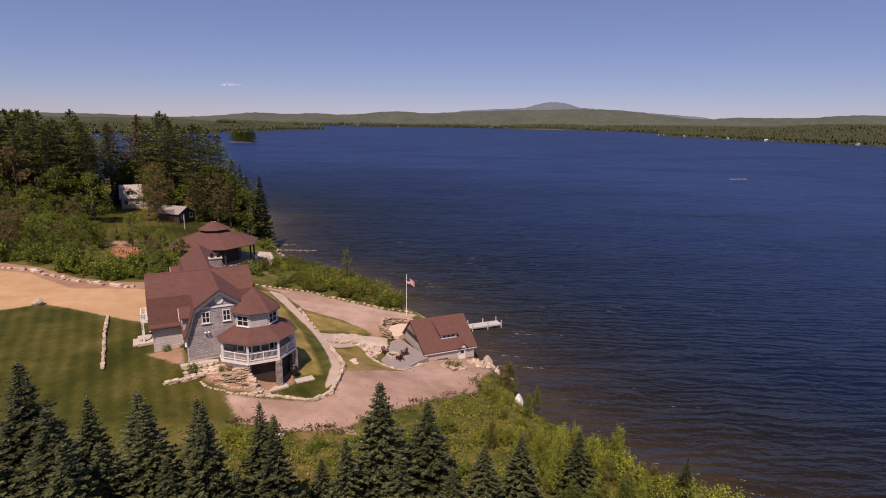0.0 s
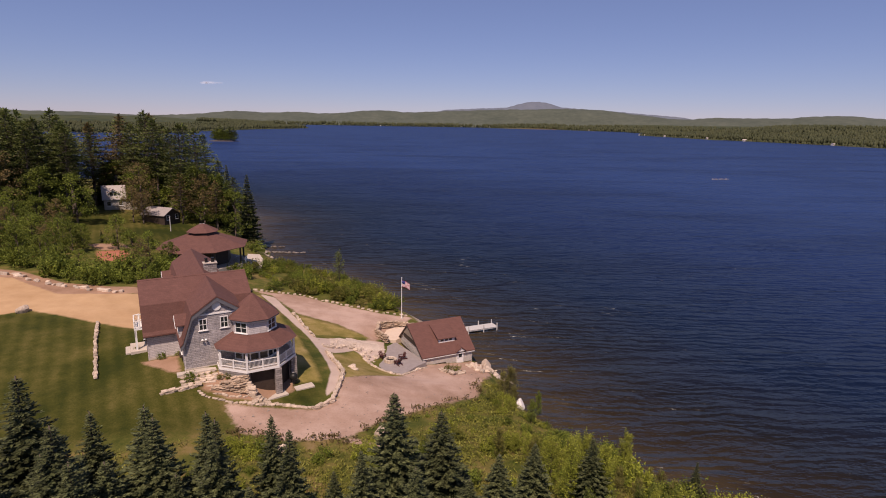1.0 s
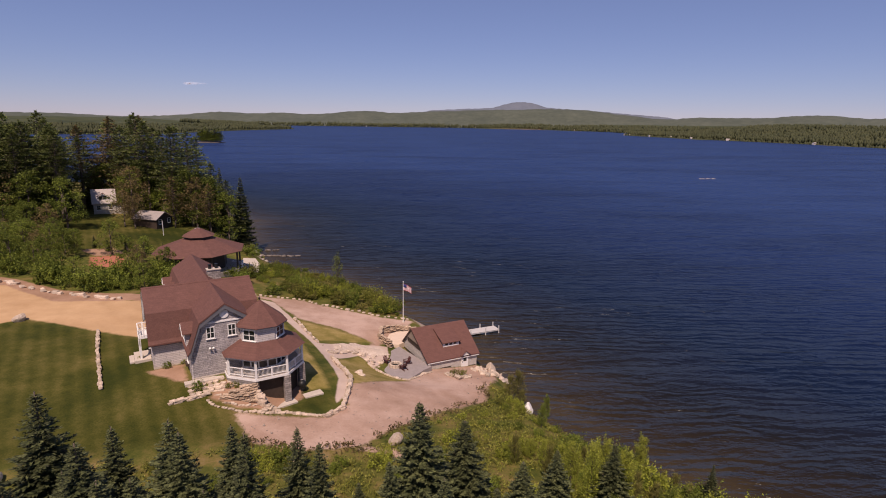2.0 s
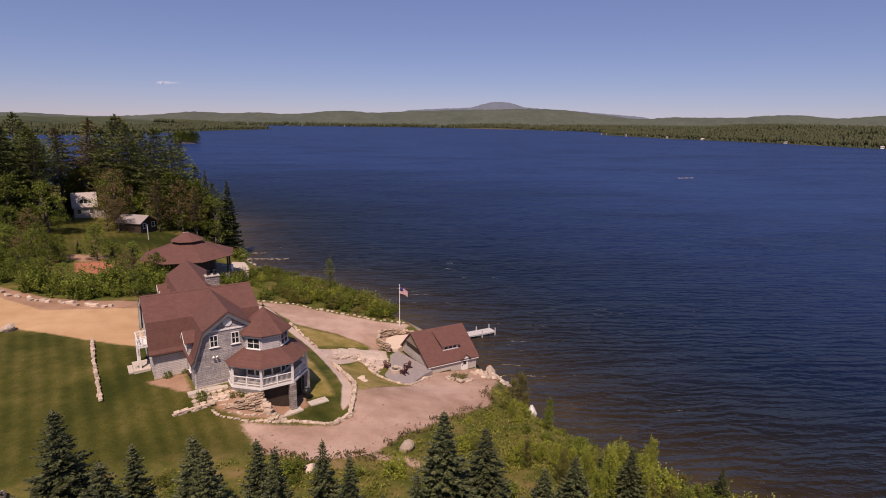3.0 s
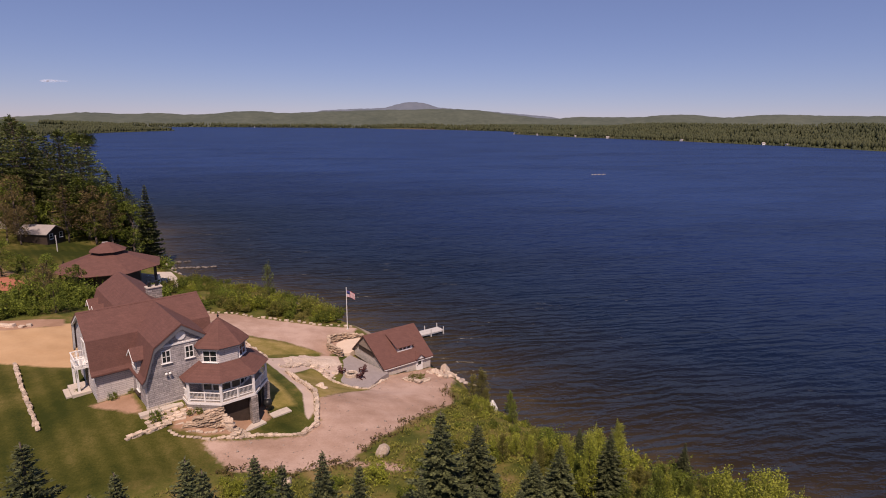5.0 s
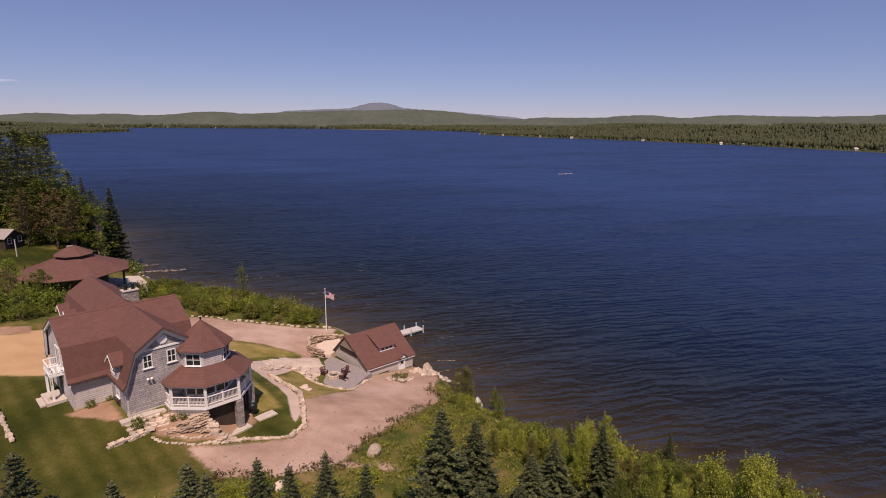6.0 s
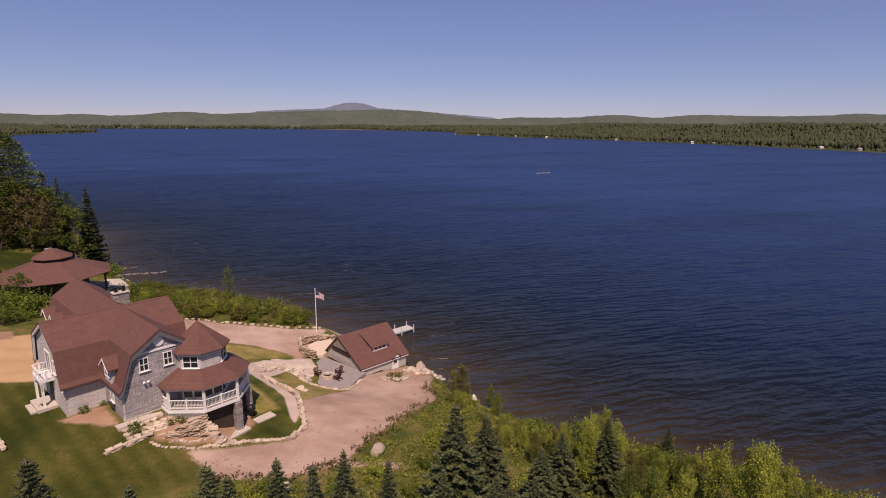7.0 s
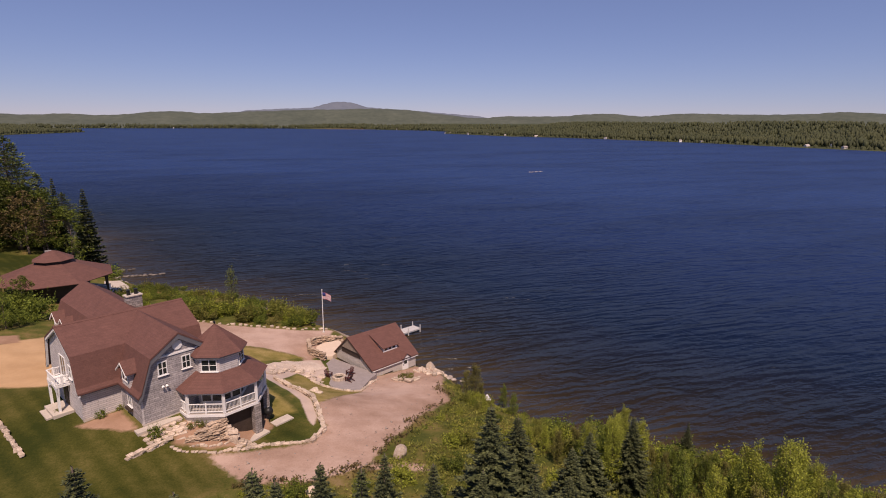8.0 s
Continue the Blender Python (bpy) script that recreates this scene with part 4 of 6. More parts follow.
def boathouse():
    B = thing("boathouse", pose(-1.5, 75.2, 0.6, 0, 0, 24), "low tan boathouse with a steep brown-red roof by the water", "boathouse")
    # roof lines in the house's own heights (0.6 m above the lake); the ridge reaches out past the eaves
    eave, top, back = (0.0, 1.95), (5.5, 5.28), (9.1, 2.0)

    def prow(bm):
        for v in bm.verts:
            if v.co.z > 4.6:
                v.co.x += 0.3 if v.co.x > 4 else -0.12
    bm = bmesh.new()
    prism(bm, [(0.28, -1.2), (8.6, -1.2), (8.6, 2.25), (5.5, 5.05), (0.28, 1.95)], 0.22, 8.2, "x")
    part("wall", bm, M_CLAP, B)
    bm = bmesh.new()
    sheet(bm, [eave, top, back], 0.0, 8.55, "x", 0.14)
    prow(bm)
    part("roof", bm, M_ROOF, B, "brown-red shingle roof")
    for x in (0.0, 8.46):
        for a, b in (((0.02, 1.80), (5.5, 5.13)), ((5.5, 5.13), (9.05, 1.88))):
            bm = bmesh.new()
            sheet(bm, [a, b], x + 0.01, x + 0.08, "x", 0.16)
            prow(bm)
            part("rake_board", bm, M_DARKWOOD, B)
    boxed("fascia", (0.02, 8.48, 0.02, 0.08, 1.66, 1.80), M_TRIM, B)
    boxed("gable_chord", (0.12, 0.218, 0.3, 8.5, 1.10, 1.22), M_DARKWOOD, B)
    bm = bmesh.new()
    prism(bm, [(2.62, 3.45), (7.42, 3.45), (5.5, 5.1)], 0.02, 0.218, "x")
    part("gable_panel", bm, M_TANPANEL, B, "tan boarded peak of the gable")
    # no recess is cut: a dark panel on the wall gives its shade
    bm = bmesh.new()
    prism(bm, [(2.9, 2.65), (7.3, 2.65), (7.3, 3.45), (2.9, 3.45)], 0.16, 0.219, "x")
    part("loft_shade", bm, M_DARKWOOD, B, "dark flat panel for the shade in a recessed loft opening")
    boxed("footing", (0.24, 8.15, 0.22, 0.5, -1.2, -0.1), M_DARKWOOD, B, "dark stepped skirting")
    bm = bmesh.new()
    box(bm, 2.2, 3.9, 0.24, 0.29, 0.55, 0.68)
    box(bm, 3.9, 5.3, 0.24, 0.29, 0.15, 0.28)
    box(bm, 6.8, 8.0, 0.24, 0.29, 0.05, 0.18)
    part("water_table", bm, M_DARKWOOD, B)
    # door with its own small gable
    bm = bmesh.new()
    box(bm, 5.6, 6.72, 0.18, 0.30, -0.05, 2.0)
    D = part("door", bm, M_TRIM, B, "white half-glazed door")
    boxed("door_pane", (5.9, 6.42, 0.15, 0.19, 1.05, 1.8), M_GLASS, D)
    boxed("door_handle", (5.74, 5.82, 0.12, 0.18, 0.9, 1.05), M_BLACK, D)
    bm = bmesh.new()
    sheet(bm, [(5.35, 2.1), (6.16, 2.75), (6.97, 2.1)], -0.25, 1.6, "y", 0.1)
    part("door_gable", bm, M_ROOF, B)
    bm = bmesh.new()
    prism(bm, [(5.5, 2.02), (6.82, 2.02), (6.16, 2.6)], -0.1, 0.5, "y")
    part("door_pediment", bm, M_TRIM, B)
    # shed dormer
    bm = bmesh.new()
    prism(bm, [(1.9, 2.5), (1.9, 3.85), (4.6, 4.75), (4.6, 2.5)], 3.45, 5.95, "x")
    S = part("dormer", bm, M_CLAP, B)
    bm = bmesh.new()
    sheet(bm, [(1.55, 3.75), (4.75, 4.95)], 3.2, 6.2, "x", 0.1)
    part("dormer_roof", bm, M_ROOF, S)
    boxed("dormer_trim", (3.40, 6.0, 1.80, 1.88, 3.02, 3.80), M_TRIM, S)
    for x in (3.72, 4.42, 5.12):
        boxed("dormer_pane", (x, x + 0.46, 1.77, 1.81, 3.26, 3.68), M_GLASS, S)
    return B


def dock():
    D = thing("dock", pose(3.6, 90.2, 0, 0, 0, 22), "grey plank dock on posts standing in the lake", "dock")
    bm = bmesh.new()
    box(bm, 0, 8.6, -0.08, 0.04, 0.42, 0.60)
    box(bm, 0, 8.6, 1.66, 1.78, 0.42, 0.60)
    part("stringer", bm, M_GREYWOOD, D)
    plank = bmesh.new()
    box(plank, 0, 0.27, -0.12, 1.82, 0.60, 0.65)
    me = mesh_of("plank", plank, M_GREYWOOD)
    for k in range(30):
        p = part("plank", me, None, D)
        p.location = (0.04 + 0.285 * k, 0, 0.004 * (k % 3))
    for x in (2.9, 5.8, 8.4):
        for y in (-0.16, 1.86):
            bm = bmesh.new()
            rod(bm, (x, y, -2.2), (x, y, 1.35), 0.10, 0.09)
            part("post", bm, M_GREYWOOD, D)
    return D


def pavilion():
    z = 6.0
    P = thing("pavilion", pose(-46.2, 114.8, z, 0, 0, 12), "large octagonal pavilion with brown-red roof and raised cupola", "pavilion")
    bm = bmesh.new()
    frustum(bm, 8.9, 4.05, 2.5, 6.45, 8, 22.5, caps=False)
    frustum(bm, 8.88, 3.95, 8.9, 4.05)
    part("roof", bm, M_ROOF, P)
    bm = bmesh.new()
    frustum(bm, 2.5, 6.0, 2.5, 6.95)
    C = part("cupola", bm, M_DARKWOOD, P)
    bm = bmesh.new()
    frustum(bm, 3.15, 6.88, 0.9, 8.1, 8, 22.5, caps=False)
    frustum(bm, 0.9, 8.1, 0.0, 8.35, 8, 22.5, caps=False)
    frustum(bm, 3.13, 6.83, 3.15, 6.88)
    part("cupola_roof", bm, M_ROOF, C)
    bm = bmesh.new()
    frustum(bm, 5.2, -1.0, 5.2, 4.2)
    part("core_wall", bm, M_DARKWOOD, P)
    for k, (x, y) in enumerate(ring_poly(7.9)):
        boxed("post", (x - 0.16, x + 0.16, y - 0.16, y + 0.16, -2.5, 3.98), M_DARKWOOD, P)
    bm = bmesh.new()
    frustum(bm, 8.2, -2.5, 8.2, 0.5)
    part("deck", bm, M_DECK, P)
    bm = bmesh.new()
    box(bm, -1.2, -0.2, 3.4, 4.4, 5.0, 7.6)
    part("chimney", bm, M_MASONRY, P)
    return P


def cottage(x, y, turn, w, d, h, rise, wall, roof, label, name="cottage", group="", flank=True):
    """A small far house: walls, roof, a few windows and a door."""
    C = thing(name, pose(x, y, max(ground_z(x, y), 0.6), 0, 0, turn), label, "house", group)
    bm = bmesh.new()
    prism(bm, [(-w / 2, -1.5), (w / 2, -1.5), (w / 2, h), (0, h + rise), (-w / 2, h)], -d / 2, d / 2, "y")
    part("wall", bm, wall, C)
    bm = bmesh.new()
    o = 0.4
    sheet(bm, [(-w / 2 - o, h - o * rise / (w / 2) + 0.12), (0, h + rise + 0.12), (w / 2 + o, h - o * rise / (w / 2) + 0.12)], -d / 2 - 0.35, d / 2 + 0.35, "y", 0.14)
    part("roof", bm, roof, C)
    for k in (-0.27, 0.27):
        window(C, wall_at(k * w, -d / 2, h * 0.42, 0), 0.9, 1.1, (1, 2))
        if flank:
            window(C, wall_at(-w / 2, k * d, h * 0.36, -90), 0.9, 1.1, (1, 2))
    return C


lake_house()
boathouse()
dock()
pavilion()
far_house = cottage(-90.5, 166, 118, 4.8, 5.4, 3.4, 3.2, M_CLAP, M_PALEROOF, "white-sided cottage with grey roof among pines", "cottage")
dormer(far_house, pose(-2.1, 0.2, 3.9, 0, 0, -90), 1.9, 1.2, 1.8)
boxed("lean_to_roof", (-2.4, 1.0, -5.6, -2.7, 2.1, 2.3), M_GREYROOF, far_house)
boxed("lean_to_wall", (-2.2, 0.8, -5.4, -2.7, -1.0, 2.1), M_CLAP, far_house)
cottage(-71.5, 152.5, 70, 5.5, 7.4, 2.4, 1.5, M_DARKWOOD, M_GREYROOF, "low dark shed with a pale grey roof", "shed", flank=False)


# ---- stones ----
def stone_mesh(name, seed, mat, flat=0.62):
    """A split block: a box with its corners knocked about and cut off."""
    rnd = random.Random(seed)
    bm = bmesh.new()
    bmesh.ops.create_cube(bm, size=1.0)
    sx, sy = rnd.uniform(1.0, 1.5), rnd.uniform(0.75, 1.0)
    for v in bm.verts:
        v.co = Vector((v.co.x * sx * rnd.uniform(0.62, 1.14), v.co.y * sy * rnd.uniform(0.62, 1.14), v.co.z * flat * rnd.uniform(0.7, 1.2)))
    bmesh.ops.bevel(bm, geom=bm.edges[:], offset=0.05, segments=1, affect="EDGES")
    return mesh_of(name, bm, mat)


STONES = [stone_mesh("stone", 40 + k, M_STONE, random.Random(k).uniform(0.36, 0.62)) for k in range(8)]


def round_mesh(name, seed, mat, tall=0.75):
    """A weathered boulder: a lumpy ball with broad chipped faces."""
    rs = np.random.RandomState(seed)
    bm = bmesh.new()
    bmesh.ops.create_icosphere(bm, subdivisions=3, radius=0.62)
    cuts = rs.normal(size=(9, 3))
    cuts /= np.linalg.norm(cuts, axis=1)[:, None]
    deep = rs.uniform(0.36, 0.55, 9)
    for v in bm.verts:
        p = np.array(v.co)
        for c, d in zip(cuts, deep):
            over = p @ c - d
            if over > 0:
                p = p - c * over * 0.9
        p = p * (1 + 0.05 * math.sin(9 * p[0] + seed) * math.sin(8 * p[1]) + rs.uniform(-0.02, 0.02))
        v.co = (p[0] * 1.15, p[1] * 0.9, p[2] * tall)
    return mesh_of(name, bm, mat)


ROUNDS = [round_mesh("boulder", 90 + k, M_STONE, (0.75, 1.0, 0.65, 0.85, 1.25, 0.7)[k]) for k in range(6)]
SLABS = [stone_mesh("slab", 110 + k, M_SLAB, random.Random(k).uniform(0.16, 0.26)) for k in range(5)]
WET = [round_mesh("rock", 140 + k, M_WETROCK, (0.6, 0.8, 0.55, 0.7)[k]) for k in range(4)]
WORN = [round_mesh("rock", 120 + k, M_STONE_DARK, (0.6, 0.8, 0.55, 0.7)[k]) for k in range(4)]


def along(line, step):
    """Points and headings at even steps along a line of points."""
    out, left = [], 0.0
    for (ax, ay), (bx, by) in zip(line[:-1], line[1:]):
        run = math.hypot(bx - ax, by - ay)
        s = left
        while s < run:
            out.append((ax + (bx - ax) * s / run, ay + (by - ay) * s / run, math.atan2(by - ay, bx - ax)))
            s += step
        left = s - run
    return out


def stone_wall(line, size, step, rows, label, jitter=0.12, seed=1, meshes=STONES, name="stone_wall", rise=0.5, base=None):
    """A dry wall: stones laid in rows along a line; each stone is a part."""
    rnd = random.Random(seed)
    x0, y0 = line[0]
    W = thing(name, pose(x0, y0, ground_z(x0, y0)), label, "wall")
    inv = W.matrix_world.inverted()
    for row in range(rows):
        for x, y, a in along(line, step):
            x, y = x + rnd.uniform(-jitter, jitter) + 0.3 * step * (row % 2) * math.cos(a), y + rnd.uniform(-jitter, jitter) + 0.3 * step * (row % 2) * math.sin(a)
            s = size * rnd.uniform(0.7, 1.25)
            z = (ground_z(x, y) if base is None else base) + row * size * rise + s * 0.16
            st = part("stone", rnd.choice(meshes), None, W)
            st.matrix_basis = inv @ pose(x, y, z, rnd.uniform(-8, 8), rnd.uniform(-8, 8), math.degrees(a) + rnd.uniform(-14, 14)) @ Matrix.Diagonal((s, s * 0.9, s, 1))
    return W


def boulder(x, y, s, label, meshes=ROUNDS, seed=0, sink=0.2, group=""):
    b = new("boulder", meshes[seed % len(meshes)])
    b.matrix_world = pose(x, y, max(ground_z(x, y), -0.3) + s * 0.28 - sink * 0.5, seed * 7 % 20 - 10, seed * 5 % 16 - 8, seed * 53 % 360) @ Matrix.Diagonal((s, s * 0.9, s, 1))
    return tagged(b, label, "boulder", group)


stone_wall([(-43.2, 70.6), (-39.5, 63.4), (-35.3, 55.8)], 0.44, 0.40, 2, "straight low wall of pale granite across the lawn", 0.07, 2, rise=0.42)
stone_wall([(-75, 93.2), (-68, 91.9), (-58.5, 86.4), (-50.4, 84.3), (-45.8, 83.6)], 0.8, 1.2, 1, "loose row of pale boulders along the drive", 0.5, 3, name="boulder_row")
stone_wall([(-20.4, 53.8), (-18.4, 54.6), (-16.4, 55.2), (-12.5, 54.3)], 0.42, 0.40, 1, "low dry-laid granite edging along the gravel", 0.08, 4)
stone_wall([(-12.4, 54.3), (-11.1, 56.0), (-10.9, 59), (-10.9, 63.3), (-12.2, 67), (-13.7, 70.5), (-14.4, 72.6)], 0.55, 0.5, 2, "curved dry wall of pale granite blocks beside the walk", 0.07, 5, rise=0.40)
stone_wall([(-17.2, 78), (-20.0, 83.5), (-22.6, 89.0)], 0.5, 0.6, 1, "row of pale stones beside the walk", 0.08, 6, name="stone_edging")
stone_wall([(-27.3, 53.1), (-25.9, 54.0), (-24.3, 55.0)], 0.46, 0.40, 2, "short granite wall stepping up from the lawn", 0.06, 7, rise=0.42)
stone_wall([(-24.2, 54.2), (-23.5, 53.75), (-22.4, 53.7), (-20.8, 53.7)], 0.36, 0.34, 1, "thin granite edging of the planted bank", 0.05, 8)
stone_wall([(-22.9, 54.9), (-21.9, 55.0), (-20.9, 55.3), (-19.9, 55.75)], 0.52, 0.36, 5, "low courses of the slab wall under the porch", 0.06, 9, SLABS, rise=0.22, base=7.85)
stone_wall([(-22.1, 55.15), (-20.9, 55.45), (-19.95, 55.9)], 0.52, 0.36, 8, "tapering dry wall of thin brown slabs under the porch", 0.06, 23, SLABS, rise=0.22, base=7.85)
stone_wall([(-21.1, 55.55), (-20.5, 55.75), (-19.9, 56.0)], 0.52, 0.36, 11, "tall end of the slab wall beside the cellar yard", 0.05, 22, SLABS, rise=0.22, base=7.85)
stone_wall([(-21.0, 55.25), (-20.4, 55.45), (-19.8, 55.7)], 0.52, 0.36, 5, "footing courses of the slab wall", 0.05, 27, SLABS, rise=0.22, base=7.3)
stone_wall([(-22.6, 54.4), (-21.3, 54.45), (-20.3, 54.9), (-19.2, 55.8)], 0.26, 0.34, 1, "thin line of small stones edging the planted bed", 0.08, 26)
stone_wall([(-19.7, 55.7), (-19.3, 55.6)], 0.55, 0.36, 7, "high end of the granite cheek wall by the cellar", 0.05, 21, rise=0.36)
stone_wall([(-19.2, 55.6), (-18.9, 55.5)], 0.55, 0.36, 4, "sloping cheek wall of pale granite", 0.05, 28, rise=0.36)
stone_wall([(-18.8, 55.5), (-18.2, 55.4)], 0.55, 0.36, 2, "low end of the granite cheek wall", 0.06, 29, rise=0.36)
stone_wall([(-18.9, 54.9), (-17.6, 55.3), (-16.6, 55.9)], 0.6, 0.55, 1, "tumbled granite blocks beside the cellar yard", 0.4, 10, name="rock_pile")
stone_wall([(-14.8, 74.6), (-13.2, 76.4), (-11.8, 77.4), (-10.4, 77.2), (-9.2, 75.4)], 0.6, 0.4, 1, "pale ledge stones above the small lawn", 0.4, 11, name="rock_ledge")
stone_wall([(-9.6, 74.6), (-8.2, 73.0), (-5.6, 70.7), (-4.2, 70.5), (-2.0, 73.6), (-0.6, 74.6)], 0.42, 0.42, 1, "pale stone edging round the patio", 0.06, 12, name="stone_edging")
stone_wall([(-7.0, 81.8), (-8.6, 83.6), (-8.4, 86.4), (-6.0, 88.3), (-3.2, 88.6)], 0.58, 0.44, 9, "curved dry retaining wall of brown slabs behind the boathouse", 0.08, 13, SLABS, rise=0.22)
stone_wall([(-33, 100.3), (-24.2, 101.3), (-20, 99.0), (-9, 94.9), (-3.4, 95.0)], 0.5, 1.0, 1, "pale stones edging the upper gravel drive", 0.25, 14, name="stone_edging")
stone_wall([(1.0, 73.6), (2.6, 71.6), (4.4, 72.6)], 0.6, 0.6, 2, "stone planting bed wall beside the boathouse", 0.12, 15, rise=0.4)
stone_wall([(5.2, 76.4), (6.8, 74.6), (8.2, 74.0), (8.6, 76.5), (8.0, 79.4)], 0.6, 0.5, 1, "pale shore rocks beside the boathouse", 0.6, 16, ROUNDS + STONES, name="shore_rocks")
stone_wall([(8.2, 75.6), (9.6, 74.2), (10.6, 72.6)], 0.7, 0.5, 1, "small dark rocks at the water's edge", 0.5, 17, WORN, "shore_rocks")
stone_wall([(-45, 151.5), (-41, 151.0), (-37, 150.6), (-33.2, 151.3)], 0.62, 0.45, 1, "low rock jetty reaching into the lake", 0.4, 18, WET, "rock_jetty", base=-0.1)
stone_wall([(-50, 161), (-46.5, 158), (-43, 157.2), (-40.5, 158.0)], 0.9, 0.7, 1, "grey rocks along the cove's edge", 0.6, 19, WET, "shore_rocks", base=-0.1)
stone_wall([(-34, 135.5), (-38.5, 141), (-42, 146), (-44.5, 151)], 0.8, 1.2, 1, "grey rocks along the cove's edge", 0.6, 20, WORN, "shore_rocks")
stone_wall([(193.5, 377), (199, 378.4), (205, 379)], 0.8, 0.9, 1, "pale rocks of a shoal just breaking the water", 0.4, 25, WORN, "rock_shoal", base=-0.05)
boulder(-55.0, 74.4, 1.3, "large flat pale boulder on the lawn's edge", ROUNDS, 1)
boulder(-5.3, 49.2, 1.25, "large pale rounded boulder on the scrub bank", ROUNDS, 1)
boulder(-13.7, 45.6, 1.0, "pale boulder at the gravel's edge", ROUNDS, 5)
boulder(10.6, 64.2, 1.15, "tall white boulder on the shore bank", [round_mesh("boulder", 94, M_WHITEROCK, 1.5)], 0)
boulder(7.9, 77.8, 1.5, "upright grey boulder by the boathouse", ROUNDS, 4)
boulder(8.2, 75.6, 1.15, "big pale boulder at the water's edge", ROUNDS, 6)
for k in range(26):
    boulder(7.2 + 2.0 * math.sin(2.4 * k) * math.sqrt((k + 1) / 26) + 0.3, 75.6 + 2.4 * math.cos(2.4 * k) * math.sqrt((k + 1) / 26), 0.35 + 0.04 * ((k * 7) % 11), "small pale rock on the shore by the boathouse", ROUNDS, k, group="shore rocks by the boathouse")
for k in range(34):
    q = (k + 0.5) / 34
    boulder(-15.4 + 7.6 * q + 0.5 * math.sin(5.1 * k), 75.4 + 3.6 * math.sin(2.9 * q) - 0.8 * q + 0.9 * math.cos(3.7 * k), 0.4 + 0.05 * ((k * 5) % 9), "pale flat stone of the bare ledge above the patio", STONES, k, 0.5, group="stones of the bare ledge")
boulder(-10.4, 67.2, 1.0, "flat pale stone in the grass", ROUNDS, 7, 0.7)
boulder(-10.0, 66.4, 0.8, "flat pale stone in the grass", ROUNDS, 0, 0.6)
boulder(-36.5, 41.5, 1.8, "pale boulder at the foot of the lawn", ROUNDS, 2)


def rock_ledge():
    """Smooth bare bedrock that breaks through above the patio."""
    edge = np.array([(-15.0, 78.6), (-14.2, 75.6), (-13.0, 76.8), (-11.3, 77.8), (-8.8, 78.0), (-7.0, 79.2), (-8.6, 80.8), (-11.0, 80.6), (-13.0, 80.4)])
    x, y = np.meshgrid(np.arange(-15.8, -6.2, 0.16), np.arange(74.8, 82.8, 0.16))
    d = inside(x, y, edge)
    bulge = np.clip(d + 0.25 * wobble(x, y, 0.5), -0.3, 1.1)
    step = 0.10 * np.floor(3 * (0.5 + 0.5 * wobble(x + 2 * y, y, 1.1)))
    z = height(x, y) + 0.03 + 0.13 * bulge + np.where(d > 0.25, 0.6 * step, 0) + 0.04 * wobble(x, y, 0.33)
    n = np.arange(x.size).reshape(x.shape)
    q = np.stack([n[:-1, :-1], n[:-1, 1:], n[1:, 1:], n[1:, :-1]], -1).reshape(-1, 4)
    q = q[(d.ravel()[q] > -0.25).all(1)]
    me = raw_mesh("rock_ledge", np.stack([x, y, z], -1).reshape(-1, 3), q, M_LEDGE)
    return tagged(new("rock_ledge", me), "pale smooth bedrock ledge breaking through above the patio", "rock")


rock_ledge()


def garden_steps():
    S = thing("stone_steps", pose(-23.5, 54.1, 7.78, 0, 0, 14), "broad rough granite steps up to the porch", "steps")
    for k in range(5):
        bm = bmesh.new()
        box(bm, -0.85 + 0.1 * (k % 2), 0.85 - 0.12 * (k % 3), k * 0.48, k * 0.48 + 0.62, -0.5 + 0.24 * k, 0.06 + 0.24 * k)
        bmesh.ops.bevel(bm, geom=bm.edges[:], offset=0.05, segments=1, affect="EDGES")
        part("step", bm, M_STONE, S)
    return S


garden_steps()


def flagstones():
    """Irregular paving that follows the slope between the steps and the wing."""
    rnd = random.Random(5)
    x0, y0 = -24.6, 56.6
    F = thing("flagstone_path", pose(x0, y0, ground_z(x0, y0)), "pale irregular flagstone paving beside the house", "paving")
    turn = radians(27.3)
    for i in range(9):
        for j in range(3):
            u, v = -2.0 + 0.62 * i + rnd.uniform(-0.06, 0.06), 0.15 - 0.58 * j + rnd.uniform(-0.06, 0.06)
            x, y = x0 + u * math.cos(turn) - v * math.sin(turn), y0 + u * math.sin(turn) + v * math.cos(turn)
            bm = bmesh.new()
            n = 7
            c = [(0.33 * rnd.uniform(0.85, 1.05) * math.cos(2 * math.pi * k / n), 0.31 * rnd.uniform(0.85, 1.05) * math.sin(2 * math.pi * k / n)) for k in range(n)]
            prism(bm, c, -0.3, 0.05, "z")
            part("flagstone", bm, M_STONE, F).location = (x - x0, y - y0, ground_z(x, y) - ground_z(x0, y0) + rnd.uniform(0, 0.03))
    return F


flagstones()
boxed("foundation_slab", (-1.9, 1.9, -0.4, 0.4, -0.4, 0.06), M_CONCRETE, None).matrix_world = pose(-25.4, 56.9, ground_z(-25.4, 56.9) + 0.06, 0, 0, 27.3)
tagged(bpy.data.objects["foundation_slab"], "pale concrete strip at the foot of the wall", "paving")
cellar = boxed("concrete_slab", (-1.05, 1.05, -0.55, 0.55, -0.2, 0.05), M_CONCRETE, None)
cellar.matrix_world = pose(-14.7, 59.3, ground_z(-14.7, 59.3), 0, 0, 30)
tagged(cellar, "small pale concrete slab in the grass", "paving")
